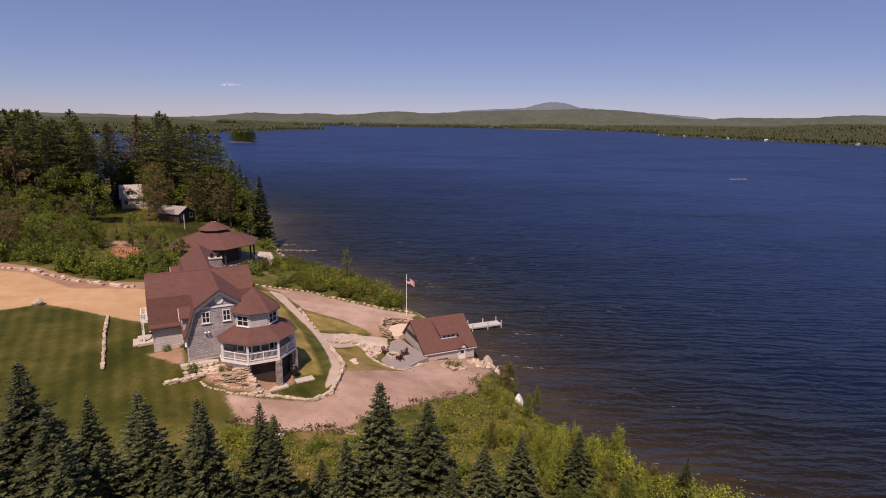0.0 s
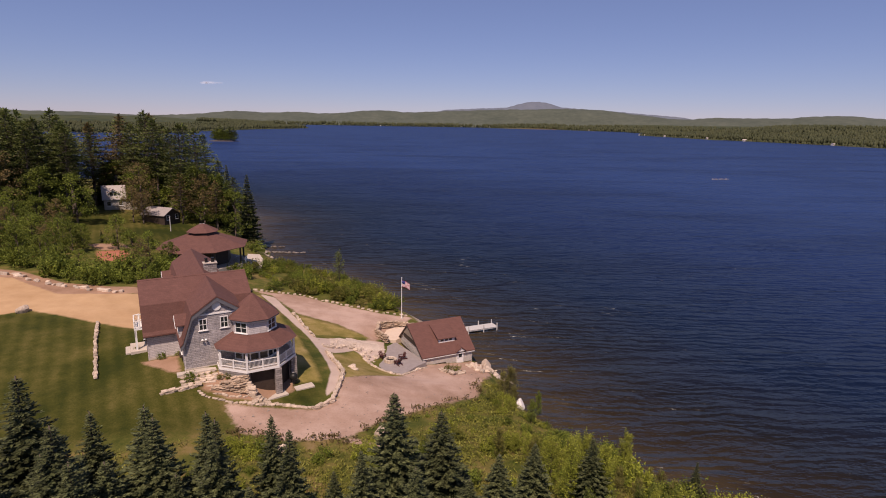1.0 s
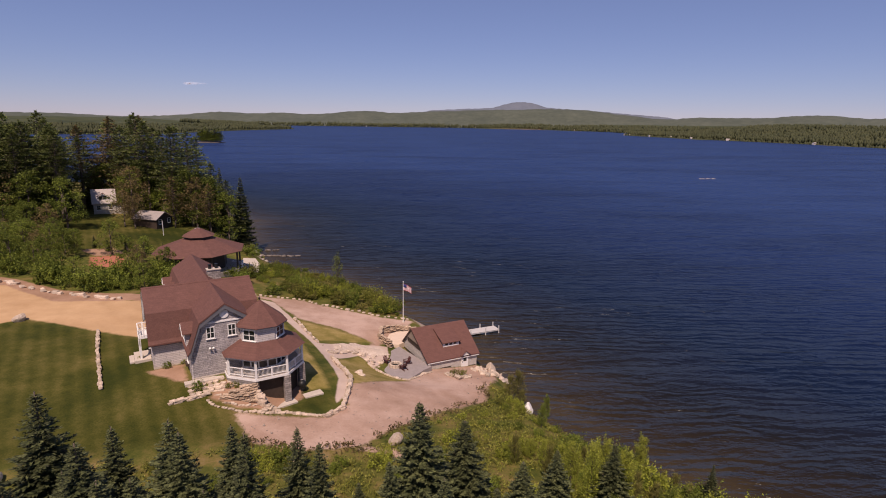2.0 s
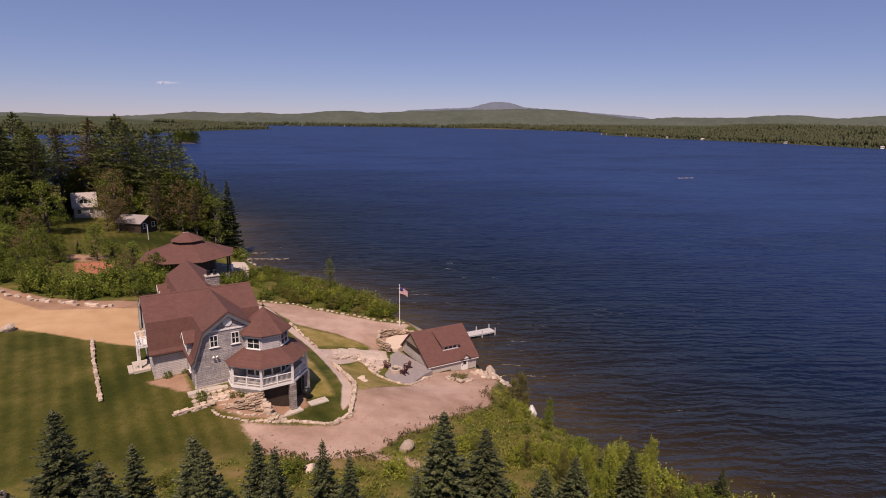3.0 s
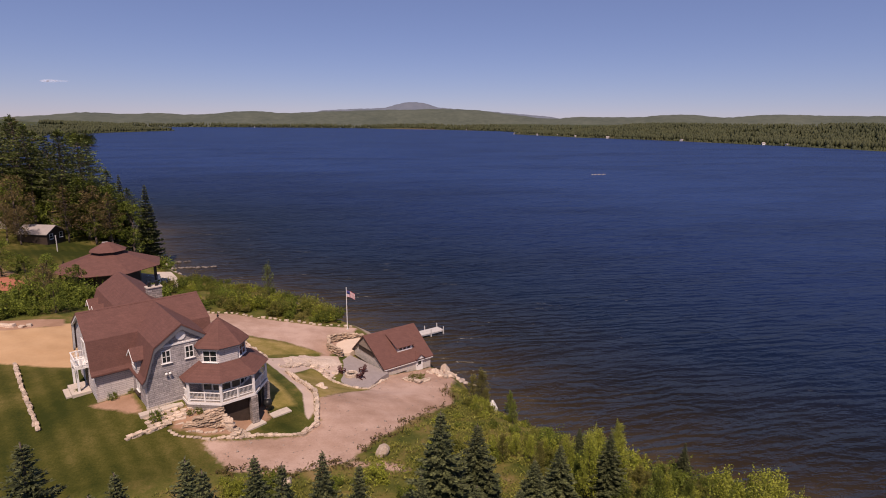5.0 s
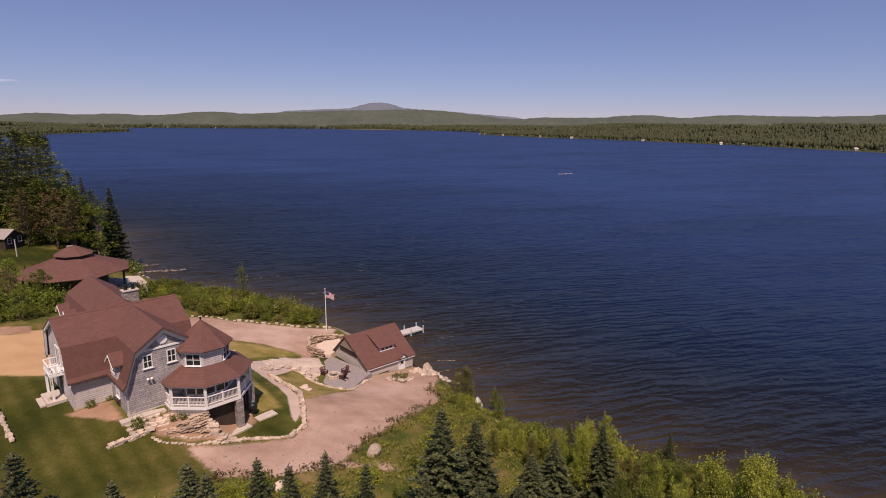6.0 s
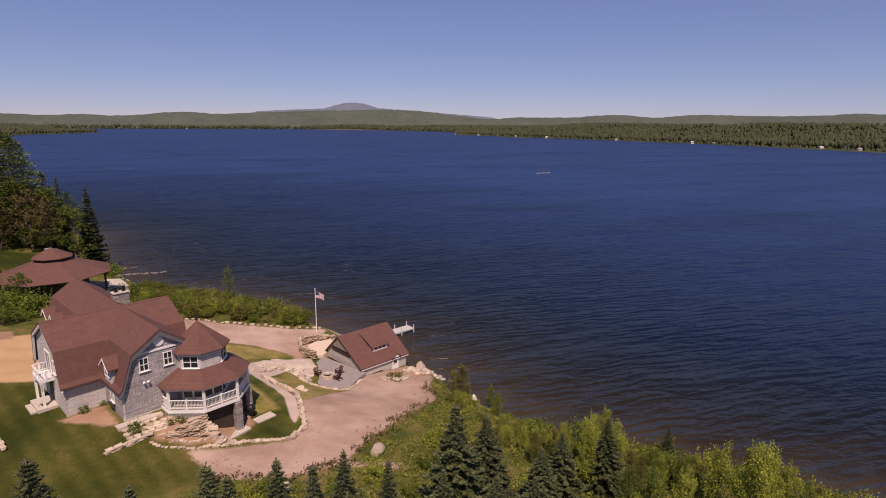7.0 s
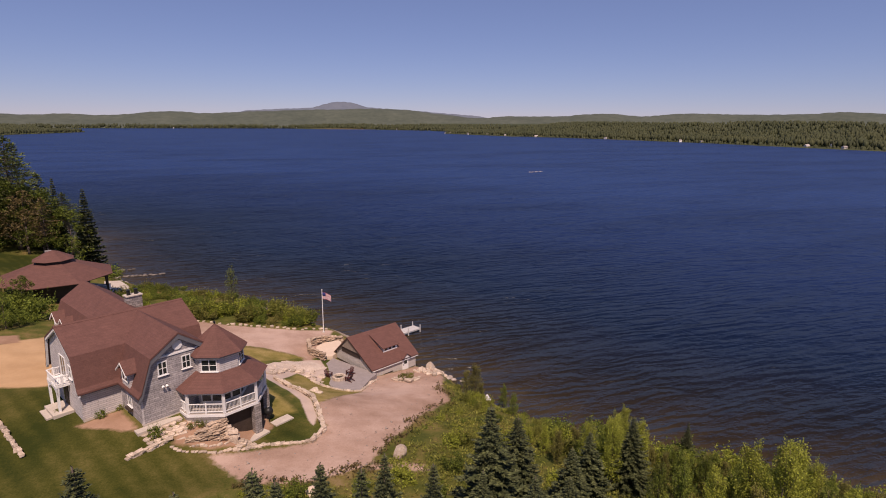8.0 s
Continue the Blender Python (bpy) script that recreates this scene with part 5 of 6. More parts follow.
yard = boxed("cellar_yard", (-2.2, 1.2, -0.8, 0.9, -0.4, 0.03), M_CONCRETE, None)
yard.matrix_world = pose(-17.4, 57.3, ground_z(-17.0, 57.8) + 0.05, 0, 0, 38)
tagged(yard, "tan paved cellar yard under the porch", "paving")


def patio():
    bm = bmesh.new()
    prism(bm, [(-9.3, 75.0), (-8.0, 73.4), (-5.6, 71.1), (-4.2, 70.9), (-2.1, 73.8), (-0.9, 75.0), (-5.6, 82.4), (-7.6, 79.6)], 1.0, 2.12, "z")
    return tagged(part("patio", bm, M_PATIO), "grey slate patio beside the boathouse", "patio", kind="structure")


patio()


def lake_terrace():
    T = thing("lake_terrace", pose(0, 0, 0), "pale stone terrace with a white frame beside the pavilion", "terrace")
    bm = bmesh.new()
    prism(bm, [(-42.0, 129.6), (-40.6, 121.2), (-38.2, 117.2), (-35.8, 118.6), (-37.0, 124.2), (-39.2, 129.2)], 2.6, 4.6, "z")
    part("paving", bm, M_CONCRETE, T)
    bm = bmesh.new()
    box(bm, -41.2, -39.2, 118.5, 118.7, 6.4, 6.55)
    box(bm, -41.2, -39.2, 119.7, 119.9, 6.4, 6.55)
    box(bm, -41.2, -41.05, 118.5, 119.9, 5.0, 6.55)
    box(bm, -39.35, -39.2, 118.5, 119.9, 5.0, 6.55)
    part("white_frame", bm, M_TRIM, T)
    return T


lake_terrace()


def sand_pad():
    bm = bmesh.new()
    prism(bm, [(-7.4, 82.4), (-5.6, 82.2), (-3.2, 85.4), (-3.6, 88.0), (-6.2, 87.6), (-8.0, 85.8), (-8.0, 83.8)], 1.0, 2.5, "z")
    return tagged(part("sand_pad", bm, material("pale_sand", (0.55, 0.42, 0.32), (0.68, 0.55, 0.43), 1.0, 0.95, 0.2)), "pale sandy ledge inside the curved wall", "ledge", kind="structure")


sand_pad()


def fire_pit():
    F = thing("fire_pit", pose(-6.0, 75.3, 2.12), "round stone fire pit with a pale rim on the patio", "fire pit")
    bm = bmesh.new()
    prism(bm, ring_poly(0.55, 16, 0), 0.0, 0.12, "z")
    part("ash_bed", bm, M_BLACK, F)
    for k in range(14):
        a = 360 * k / 14
        bm = bmesh.new()
        box(bm, 0.55, 0.88, -0.17, 0.17, 0, 0.38, pose(0, 0, 0, 0, 0, a))
        part("rim_stone", bm, M_STONE, F)
    return F


def deck_chair():
    """A slatted garden chair with a fanned back and broad arms, facing -y."""
    C = thing("garden_chair", pose(0, 0, 0), "dark red slatted wooden garden chair on the patio", "chair", "chairs round the fire pit")
    bm = bmesh.new()
    box(bm, -0.28, 0.28, -0.32, 0.25, 0.0, 0.03, pose(0, 0, 0.36, -12, 0, 0))
    part("seat", bm, M_REDWOOD, C)
    for k in range(5):
        bm = bmesh.new()
        box(bm, -0.045, 0.045, 0, 0.03, 0, 0.78 - 0.04 * abs(k - 2), pose(-0.24 + 0.12 * k, 0.22, 0.30, -24, 3 * (k - 2), 0))
        part("back_slat", bm, M_REDWOOD, C)
    for s in (-1, 1):
        boxed("arm", (s * 0.36 - 0.08, s * 0.36 + 0.08, -0.4, 0.42, 0.56, 0.59), M_REDWOOD, C)
        boxed("front_leg", (s * 0.34 - 0.05, s * 0.34 + 0.05, -0.36, -0.26, 0, 0.56), M_REDWOOD, C)
        bm = bmesh.new()
        box(bm, s * 0.3 - 0.03, s * 0.3 + 0.03, -0.3, 0.75, -0.06, 0.06, pose(0, 0, 0.26, -16, 0, 0))
        part("back_leg", bm, M_REDWOOD, C)
    return C


fire_pit()
chair = deck_chair()
chair.matrix_world = pose(-7.2, 76.3, 2.12, 0, 0, 45)
copy_thing(chair, pose(-4.4, 76.0, 2.12, 0, 0, -60))
copy_thing(chair, pose(-4.9, 74.2, 2.12, 0, 0, -140))


def flagpole():
    P = thing("flagpole", pose(-5.1, 93.2, ground_z(-5.1, 93.2)), "white flagpole with a striped flag flying beside the gravel", "flagpole")
    bm = bmesh.new()
    rod(bm, (0, 0, 0), (0, 0, 7.2), 0.075, 0.045, 10)
    part("pole", bm, M_POLE, P)
    bm = bmesh.new()
    rod(bm, (0, 0, -0.2), (0, 0, 0.18), 0.3, 0.22, 10)
    part("base", bm, M_CONCRETE, P)
    bm = bmesh.new()
    bmesh.ops.create_uvsphere(bm, u_segments=10, v_segments=6, radius=0.09)
    bmesh.ops.translate(bm, verts=bm.verts, vec=(0, 0, 7.26))
    part("ball", bm, M_POLE, P)

    def cloth(z0, z1, x0, x1, mat, name, parent):
        verts, faces, n = [], [], 10
        for k in range(n + 1):
            s = x0 + (x1 - x0) * k / n
            sag, fold = -0.30 * s - 0.07 * s * s, 0.20 * math.sin(3.6 * s + 0.8 * z0) * min(1, s)
            for z in (z0, z1):
                for t in (-0.006, 0.006):
                    verts.append((s * 0.86, fold + t, z + sag))
        for k in range(n):
            a, b = 4 * k, 4 * k + 4
            faces += [(a, b, b + 2, a + 2), (a + 1, a + 3, b + 3, b + 1), (a + 2, b + 2, b + 3, a + 3), (a, a + 1, b + 1, b)]
        return part(name, raw_mesh(name, verts, faces, mat), None, parent)
    top = 6.85
    F = cloth(top, top + 0.03, 0.04, 1.6, M_FLAGRED, "flag", P)
    h = 1.05 / 13
    for k in range(13):
        z = top - h * (k + 1)
        cloth(z, z + h, 0.68 if k < 7 else 0.05, 1.6, M_FLAGRED if k % 2 == 0 else M_FLAGWHITE, "stripe", F)
    cloth(top - 7 * h, top, 0.05, 0.68, M_FLAGBLUE, "canton", F)
    return P


flagpole()


def grill():
    G = thing("barbecue", pose(-15.9, 59.6, ground_z(-15.9, 59.6), 0, 0, 30), "round black barbecue standing beside the porch piers", "barbecue")
    bm = bmesh.new()
    bmesh.ops.create_uvsphere(bm, u_segments=14, v_segments=9, radius=0.46)
    bmesh.ops.translate(bm, verts=bm.verts, vec=(0, 0, 0.95))
    part("bowl", bm, M_BLACK, G, smooth=True)
    for k in range(3):
        a = radians(120 * k)
        bm = bmesh.new()
        rod(bm, (0.25 * math.cos(a), 0.25 * math.sin(a), 0.75), (0.42 * math.cos(a), 0.42 * math.sin(a), 0), 0.03)
        part("leg", bm, M_BLACK, G)
    bm = bmesh.new()
    rod(bm, (-0.12, 0, 1.44), (0.12, 0, 1.44), 0.03)
    part("lid_handle", bm, M_GREYWOOD, G)
    return G


grill()


def utility_pole():
    U = thing("wooden_pole", pose(-64.6, 141.9, ground_z(-64.6, 141.9)), "weathered wooden pole standing on the far lawn", "pole")
    bm = bmesh.new()
    rod(bm, (0, 0, -0.3), (0, 0, 3.6), 0.12, 0.10)
    part("shaft", bm, M_GREYWOOD, U)
    boxed("cap", (-0.13, 0.13, -0.13, 0.13, 3.6, 3.67), M_GREYWOOD, U)
    return U


utility_pole()


# ---- plants ----
def leaf_quads(rs, centres, long, wide, lift=0.35):
    """One kite-shaped leaf at each centre, turned at random, lying more flat than upright."""
    n = len(centres)
    d = rs.normal(size=(n, 3))
    d[:, 2] *= 1 - lift
    d /= np.linalg.norm(d, axis=1)[:, None]
    up = rs.normal(size=(n, 3)) + np.array([0, 0, 1.2 * lift])
    s = np.cross(d, up)
    s /= np.linalg.norm(s, axis=1)[:, None] + 1e-9
    L = long * rs.uniform(0.7, 1.3, (n, 1))
    W = wide * rs.uniform(0.7, 1.3, (n, 1))
    v = np.stack([centres - d * L / 2, centres + s * W / 2, centres + d * L / 2, centres - s * W / 2], 1)
    return v.reshape(-1, 3), np.arange(4 * n).reshape(-1, 4)


def clumps(rs, centres, radii, per, long, wide, squash=0.75):
    """Leaves in lumps: per leaves near the outside of each lump."""
    c = np.repeat(np.asarray(centres), per, 0)
    r = np.repeat(np.asarray(radii), per)
    d = rs.normal(size=c.shape)
    d /= np.linalg.norm(d, axis=1)[:, None]
    d[:, 2] *= squash
    return leaf_quads(rs, c + d * (r * rs.uniform(0.35, 1.0, len(c)) ** 0.6)[:, None], long, wide)


def spruce_mesh(seed, h=10.0, r=2.2, twig=0.28, close=1.0):
    """Whorls of boughs that droop and then lift at their ends, each a spray of needle-clad twigs."""
    rs = np.random.RandomState(seed)
    rows = []
    z = 0.05 * h
    while z < h * 0.985:
        k = 1 - z / h
        reach = r * (k ** 0.88) + 0.03
        n = int(5 + 7 * k)
        a0 = rs.uniform(0, 6.28)
        for b in range(n):
            a = a0 + 6.283 * b / n + rs.uniform(-0.22, 0.22)
            L = reach * rs.uniform(0.70, 1.16)
            droop = rs.uniform(0.20, 0.42) * (0.45 + k) - 0.75 * max(0, 0.22 - k) / 0.22
            m = max(3, int(L / (twig * 0.42) * close))
            for q in (np.arange(m) + rs.uniform(0.3, 0.9)) / m:
                rr = L * q
                p = (math.cos(a) * rr, math.sin(a) * rr, z - droop * rr + 0.62 * droop * rr * q * q)
                size = twig * (0.75 + 0.75 * (1 - q)) * (0.30 + 0.90 * min(1, k * 1.7))
                for side in (-1.0, 1.0, -0.55, 0.55, 0.0):
                    aa = a + side + rs.uniform(-0.25, 0.25)
                    rows.append((*p, math.cos(aa), math.sin(aa), -0.12 + 0.5 * q * q + rs.uniform(-0.3, 0.25), size * rs.uniform(0.8, 1.3)))
        z += max(0.11, 0.043 * h * (0.35 + 0.75 * k)) * rs.uniform(0.8, 1.2) / close
    rows += [(0, 0, h * (0.90 + 0.011 * j), 0.35 * math.cos(2.4 * j), 0.35 * math.sin(2.4 * j), 1.0, 0.20) for j in range(9)]
    return sprays("needles", np.array(rows), rs, 0.19, M_SPRUCE)


def sprays(name, rows, rs, breadth, mat):
    """One kite-shaped twig for each row of foot, way and length."""
    p, d, s = rows[:, :3], rows[:, 3:6], rows[:, 6:7]
    d = d / np.linalg.norm(d, axis=1)[:, None]
    side = np.cross(d, np.array([0, 0, 1.0]) + 0.5 * rs.normal(size=d.shape))
    side /= np.linalg.norm(side, axis=1)[:, None] + 1e-9
    w = breadth * s
    v = np.stack([p, p + d * s * 0.5 + side * w, p + d * s, p + d * s * 0.5 - side * w], 1)
    return raw_mesh(name, v.reshape(-1, 3), np.arange(4 * len(p)).reshape(-1, 4), mat)


def trunk_mesh(name, h, r, mat, limbs=(), lean=0.0, seed=0, straight=False):
    """A tapered, slightly bent stem with its limbs: each limb from a point on the stem to its end."""
    rnd = random.Random(seed)
    bm = bmesh.new()
    pts, n, sway = [], 6, 0.0 if straight else 0.018
    for k in range(n + 1):
        pts.append(Vector((lean * h * (k / n) ** 2 + rnd.uniform(-sway, sway) * h * (0 < k < n), rnd.uniform(-sway, sway) * h * (0 < k < n), h * k / n)))
    for k in range(n):
        rod(bm, pts[k], pts[k + 1], r * (1 - 0.88 * k / n), r * (1 - 0.88 * (k + 1) / n), 7)
    for a, b, w in limbs:
        rod(bm, a, b, w, w * 0.3, 5)
    return mesh_of(name, bm, mat, True)


def pine_parts(seed, h=24.0, r=4.2, bare=0.32, mat=None, limbs_in=78, tufts=9, twig=0.62):
    """A tall pine: bare stem below, uneven feathery boughs in flat layers that lift at their ends."""
    rs = np.random.RandomState(seed)
    limbs, rows = [], []
    for k in range(limbs_in):
        z = h * (bare + (0.985 - bare) * (k / (limbs_in - 1)) ** 0.9)
        q = (z / h - bare) / (1 - bare)
        reach = r * min(1.0, 0.55 + 1.6 * q) * min(1.0, (1 - q) * 2.1 + 0.10) * rs.uniform(0.45, 1.18)
        a = 2.4 * k + rs.uniform(-0.6, 0.6)
        rise = reach * rs.uniform(-0.10, 0.22)
        limbs.append(((0, 0, z), (math.cos(a) * reach * 0.9, math.sin(a) * reach * 0.9, z + rise * 0.9), 0.075))
        stations = max(3, int(reach / 0.55))
        for f in np.linspace(0.28, 1.0, stations):
            spread = 0.42 * reach * (0.35 + 0.65 * math.sin(math.pi * min(1, f * 0.8)))
            for j in range(tufts):
                off = rs.uniform(-1, 1) * spread
                x, y = math.cos(a) * reach * f - math.sin(a) * off, math.sin(a) * reach * f + math.cos(a) * off
                aa = a + 0.8 * off / (spread + 0.01) + rs.uniform(-0.6, 0.6)
                rows.append((x, y, z + rise * f * f + rs.uniform(-0.16, 0.16) - 0.10 * abs(off), math.cos(aa), math.sin(aa), rs.uniform(-0.15, 0.75), twig * rs.uniform(0.7, 1.35)))
    for j in range(26):
        rows.append((0, 0, h * (0.95 + 0.0022 * j), 0.6 * math.cos(2.4 * j), 0.6 * math.sin(2.4 * j), 0.9, twig))
    return trunk_mesh("trunk", h * 0.98, h * 0.013 + 0.06, M_BARK, limbs, 0.0, seed), sprays("crown", np.array(rows), rs, 0.17, mat or M_PINE)


def sapling_parts(seed, h=8.0, r=1.6, mat=None, leaves=95, leaf=0.16):
    """A young poplar or birch: many steep shoots clad in small leaves, ragged at the top."""
    rs = np.random.RandomState(seed)
    limbs, cs = [], []
    for k in range(48):
        q = (k + rs.uniform(0, 1)) / 48
        a = 2.4 * k + rs.uniform(-0.5, 0.5)
        z0 = h * (0.02 + 0.70 * q)
        reach = r * (1 - 0.72 * q ** 1.3) * rs.uniform(0.45, 1.12)
        rise = min(h * rs.uniform(0.14, 0.30), h * rs.uniform(0.93, 1.02) - z0)
        limbs.append(((0, 0, z0), (math.cos(a) * reach, math.sin(a) * reach, z0 + rise), 0.018))
        t = rs.uniform(0.22, 1.05, leaves) ** 0.8
        way = np.stack([math.cos(a) * reach * t ** 0.75, math.sin(a) * reach * t ** 0.75, z0 + rise * t], 1)
        cs.append(way + rs.normal(size=(leaves, 3)) * np.array([0.17, 0.17, 0.20]) * (1.15 - 0.45 * t)[:, None])
    v, f = leaf_quads(rs, np.concatenate(cs), leaf, leaf * 0.66, 0.1)
    v[:, 2] = np.maximum(v[:, 2], 0.0)
    return trunk_mesh("trunk", h * 0.9, 0.010 * h + 0.02, M_BARK, limbs, 0.01, seed), raw_mesh("crown", v, f, mat or M_LEAF)


def broad_parts(seed, h=10.0, r=3.4, mat=None, bark=None, per=56, leaf=0.25, lumps=80, low=0.12):
    """A broad-leaved tree: limbs to lumps of leaves with gaps between them."""
    rs = np.random.RandomState(seed)
    limbs, cs, rad = [], [], []
    for k in range(lumps):
        a, q = rs.uniform(0, 6.283), rs.uniform(0, 1) ** 0.8
        z = h * (low + (0.93 - low) * q)
        reach = r * math.sqrt(max(0.04, 1 - (2 * q - 0.75) ** 2 / 1.6)) * rs.uniform(0.35, 1.0)
        c = (math.cos(a) * reach, math.sin(a) * reach, z)
        if k % 5 == 0:
            limbs.append(((0, 0, max(0.15 * h, z - 0.55 * reach - 0.1 * h)), c, 0.016 * r))
        cs.append(c)
        rad.append(r * rs.uniform(0.13, 0.30))
    v, f = clumps(rs, cs, rad, per, leaf, leaf * 0.62, 0.8)
    return trunk_mesh("trunk", h * 0.85, 0.018 * h + 0.03, bark or M_BARK, limbs, 0.01, seed), raw_mesh("crown", v, f, mat or M_LEAF)


def plant(name, x, y, s, meshes, label, category, group="", turn=0.0, tall=1.0, sink=0.1):
    """A tree with its trunk and crown, standing on the ground."""
    T = thing(name, pose(x, y, ground_z(x, y) - sink, 0, 0, turn) @ Matrix.Diagonal((s, s, s * tall, 1)), label, category, group)
    for nm, me in meshes:
        part(nm, me, None, T)
    return T


SPRUCES = [(("trunk", trunk_mesh("trunk", 9.95, 0.16, M_BARK, seed=k, straight=True)), ("crown", spruce_mesh(200 + k, 10.0, 2.25 + 0.18 * (k % 3)))) for k in range(4)]
FAR_SPRUCES = [(("trunk", trunk_mesh("trunk", 9.95, 0.16, M_BARK, seed=k, straight=True)), ("crown", spruce_mesh(210 + k, 10.0, 2.3, 0.55, 0.75))) for k in range(2)]
# (x, y, height of the tip above the lake, girth)
FRONT = [(-3.4, 34.9, 18.0, 1.0), (-0.15, 37.1, 15.4, 1.0), (-11.0, 32.95, 17.4, 0.72), (-9.15, 29.9, 18.2, 0.72), (-14.7, 32.2, 18.1, 0.85), (-13.1, 29.4, 19.2, 0.72),
         (-18.1, 31.7, 18.8, 0.95), (-17.1, 30.6, 18.6, 0.9), (-21.75, 32.4, 18.0, 0.85), (-25.7, 32.3, 20.4, 1.0), (-21.7, 28.8, 19.2, 1.05), (-5.3, 31.9, 15.6, 0.75),
         (4.0, 36.3, 12.5, 0.95), (7.0, 38.3, 12.1, 0.85), (11.55, 38.75, 12.3, 0.8), (-28.5, 30.2, 18.6, 1.0), (13.3, 46.9, 7.8, 0.8), (-19.9, 27.2, 18.0, 1.0), (-25.2, 27.5, 18.3, 1.1), (-29.8, 36.0, 13.0, 0.9),
         (-7.4, 34.2, 12.6, 0.8), (-1.9, 31.6, 14.6, 0.9), (1.6, 33.0, 12.8, 0.9)]
LOW = [(-23.6, 30.4, 16.4, 1.0), (-27.2, 29.4, 17.0, 1.0), (-15.6, 29.6, 15.6, 0.95), (-19.4, 29.4, 16.6, 1.0), (-11.6, 29.8, 14.6, 0.9), (-31.5, 31.5, 17.5, 1.1)]
for k, (x, y, top, girth) in enumerate(FRONT + LOW):
    tall = top - ground_z(x, y)
    s = tall / 10.0
    plant("spruce", x, y, s, SPRUCES[k % 4], "dark green young spruce on the scrub bank", "tree", "spruces on the bank", 67 * k, 1.0).scale = (1.46 * s ** 0.75 * girth, 1.46 * s ** 0.75 * girth, s)

def kit(pair):
    return (("trunk", pair[0]), ("crown", pair[1]))


BARE = [kit(pine_parts(340, 26, 4.8, 0.50)), kit(pine_parts(341, 25, 4.4, 0.44))]
PINES = [kit(pine_parts(300, 24, 4.8, 0.28)), kit(pine_parts(301, 26, 4.4, 0.40)), kit(pine_parts(302, 22, 5.0, 0.20)), kit(pine_parts(303, 25, 4.2, 0.34))]
DEEP_PINES = [kit(pine_parts(350 + k, 24, 5.0, 0.30, None, 40, 5, 1.0)) for k in range(3)]
BROWNS = [kit(pine_parts(310, 20, 4.6, 0.25, M_BROWNLEAF, 60, 6)), kit(broad_parts(311, 16, 4.6, M_BROWNLEAF, None, 46, 0.34, 70, 0.25))]
BROADS = [kit(broad_parts(320, 10, 3.4)), kit(broad_parts(321, 10, 3.0)), kit(broad_parts(322, 10, 3.8))]
SAPLINGS = [kit(sapling_parts(330, 8, 1.9, M_YELLOW, 160, 0.115)), kit(sapling_parts(331, 8, 1.6, M_YELLOW, 150, 0.115)), kit(sapling_parts(332, 8, 1.8, M_LEAF, 110, 0.135)), kit(sapling_parts(333, 8, 1.7, M_OLIVE, 110, 0.135))]

# tall pines round the far lawn and along the cove
rnd = random.Random(11)
STANDS = [(-53.5, 157, 16, 1), (-56, 150.5, 13, 4), (-63, 157, 24, 2), (-67.5, 158, 26, 0), (-60, 152.5, 15, 5), (-71.5, 161, 24, 3), (-66, 152.8, 14, 4), (-76.5, 153, 16, 5),
          (-76.5, 163, 26, 1), (-80.5, 167, 27, 2), (-84.5, 174, 27, 0), (-78, 172, 25, 3), (-101, 160, 22, 4), (-93, 178, 21, 5), (-97, 168, 22, 3), (-60, 165, 19, 3), (-65, 168, 22, 1), (-72, 172, 24, 0)]
STANDS += [(-98, 170, 25, 4), (-92, 176, 26, 4), (-87.5, 173, 25, 0), (-95, 181, 27, 2), (-85, 180, 27, 4), (-101, 176, 27, 3),
          (-95, 152, 24, 3), (-98, 143, 25, 0), (-103, 150, 27, 1), (-108, 142, 26, 2), (-100, 134, 21, 5), (-105, 130, 25, 3), (-112, 134, 26, 0), (-104, 166, 27, 2), (-111, 158, 27, 3),
          (-118, 150, 28, 1), (-124, 142, 28, 2), (-115, 124, 24, 1), (-122, 130, 26, 0), (-112, 176, 28, 2), (-122, 166, 28, 0), (-132, 156, 29, 1), (-130, 170, 29, 3), (-107, 120, 22, 4), (-118, 114, 22, 2), (-128, 120, 25, 3), (-113, 108, 18, 5)]
for k, (x, y, h, v) in enumerate(STANDS):
    sort = (PINES + BROWNS)[v]
    base = (24, 26, 22, 25, 20, 16)[v]
    plant("pine" if v < 5 else "maple", x, y, h / base * (0.93 if x < -96 else 1.0), sort, ("tall dark green white pine with a bare lower trunk" if v < 4 else "tall rusty-brown tree among the pines"), "tree", "tall trees by the far lawn", 83 * k, rnd.uniform(0.95, 1.06))
for k, (x, y, h) in enumerate([(-99.3, 148.5, 24), (-92.2, 149.2, 23), (-104, 146, 25), (-95.5, 153, 24), (-107, 139, 24), (-101, 137, 22), (-98.5, 159, 23), (-110, 128, 22), (-104, 124, 20)]):
    plant("pine", x, y, h / 25, BARE[k % 2], "tall pine with a long bare trunk before the wood", "tree", "tall trees by the far lawn", 83 * k)
for k, (x, y, h) in enumerate([(-76.5, 148.0, 10), (-73.5, 147.0, 9)]):
    plant("maple", x, y, h / 16, BROWNS[1], "thin rusty tree before the shed", "tree", "tall trees by the far lawn", 47 * k)
# the thick of the wood behind them
rw = random.Random(19)
WOOD = np.array([(-104, 130), (-99, 150), (-106, 167), (-126, 196), (-150, 236), (-190, 258), (-190, 140), (-150, 112), (-118, 112)])
made = 0
while made < 110:
    x, y = rw.uniform(-190, -98), rw.uniform(112, 250)
    if inside(np.array([x]), np.array([y]), WOOD)[0] > 1.5:
        plant("pine", x, y, rw.uniform(21, 28) / 24, DEEP_PINES[made % 3], "tall dark green pine deep in the wood", "tree", "trees of the far wood", rw.uniform(0, 360))
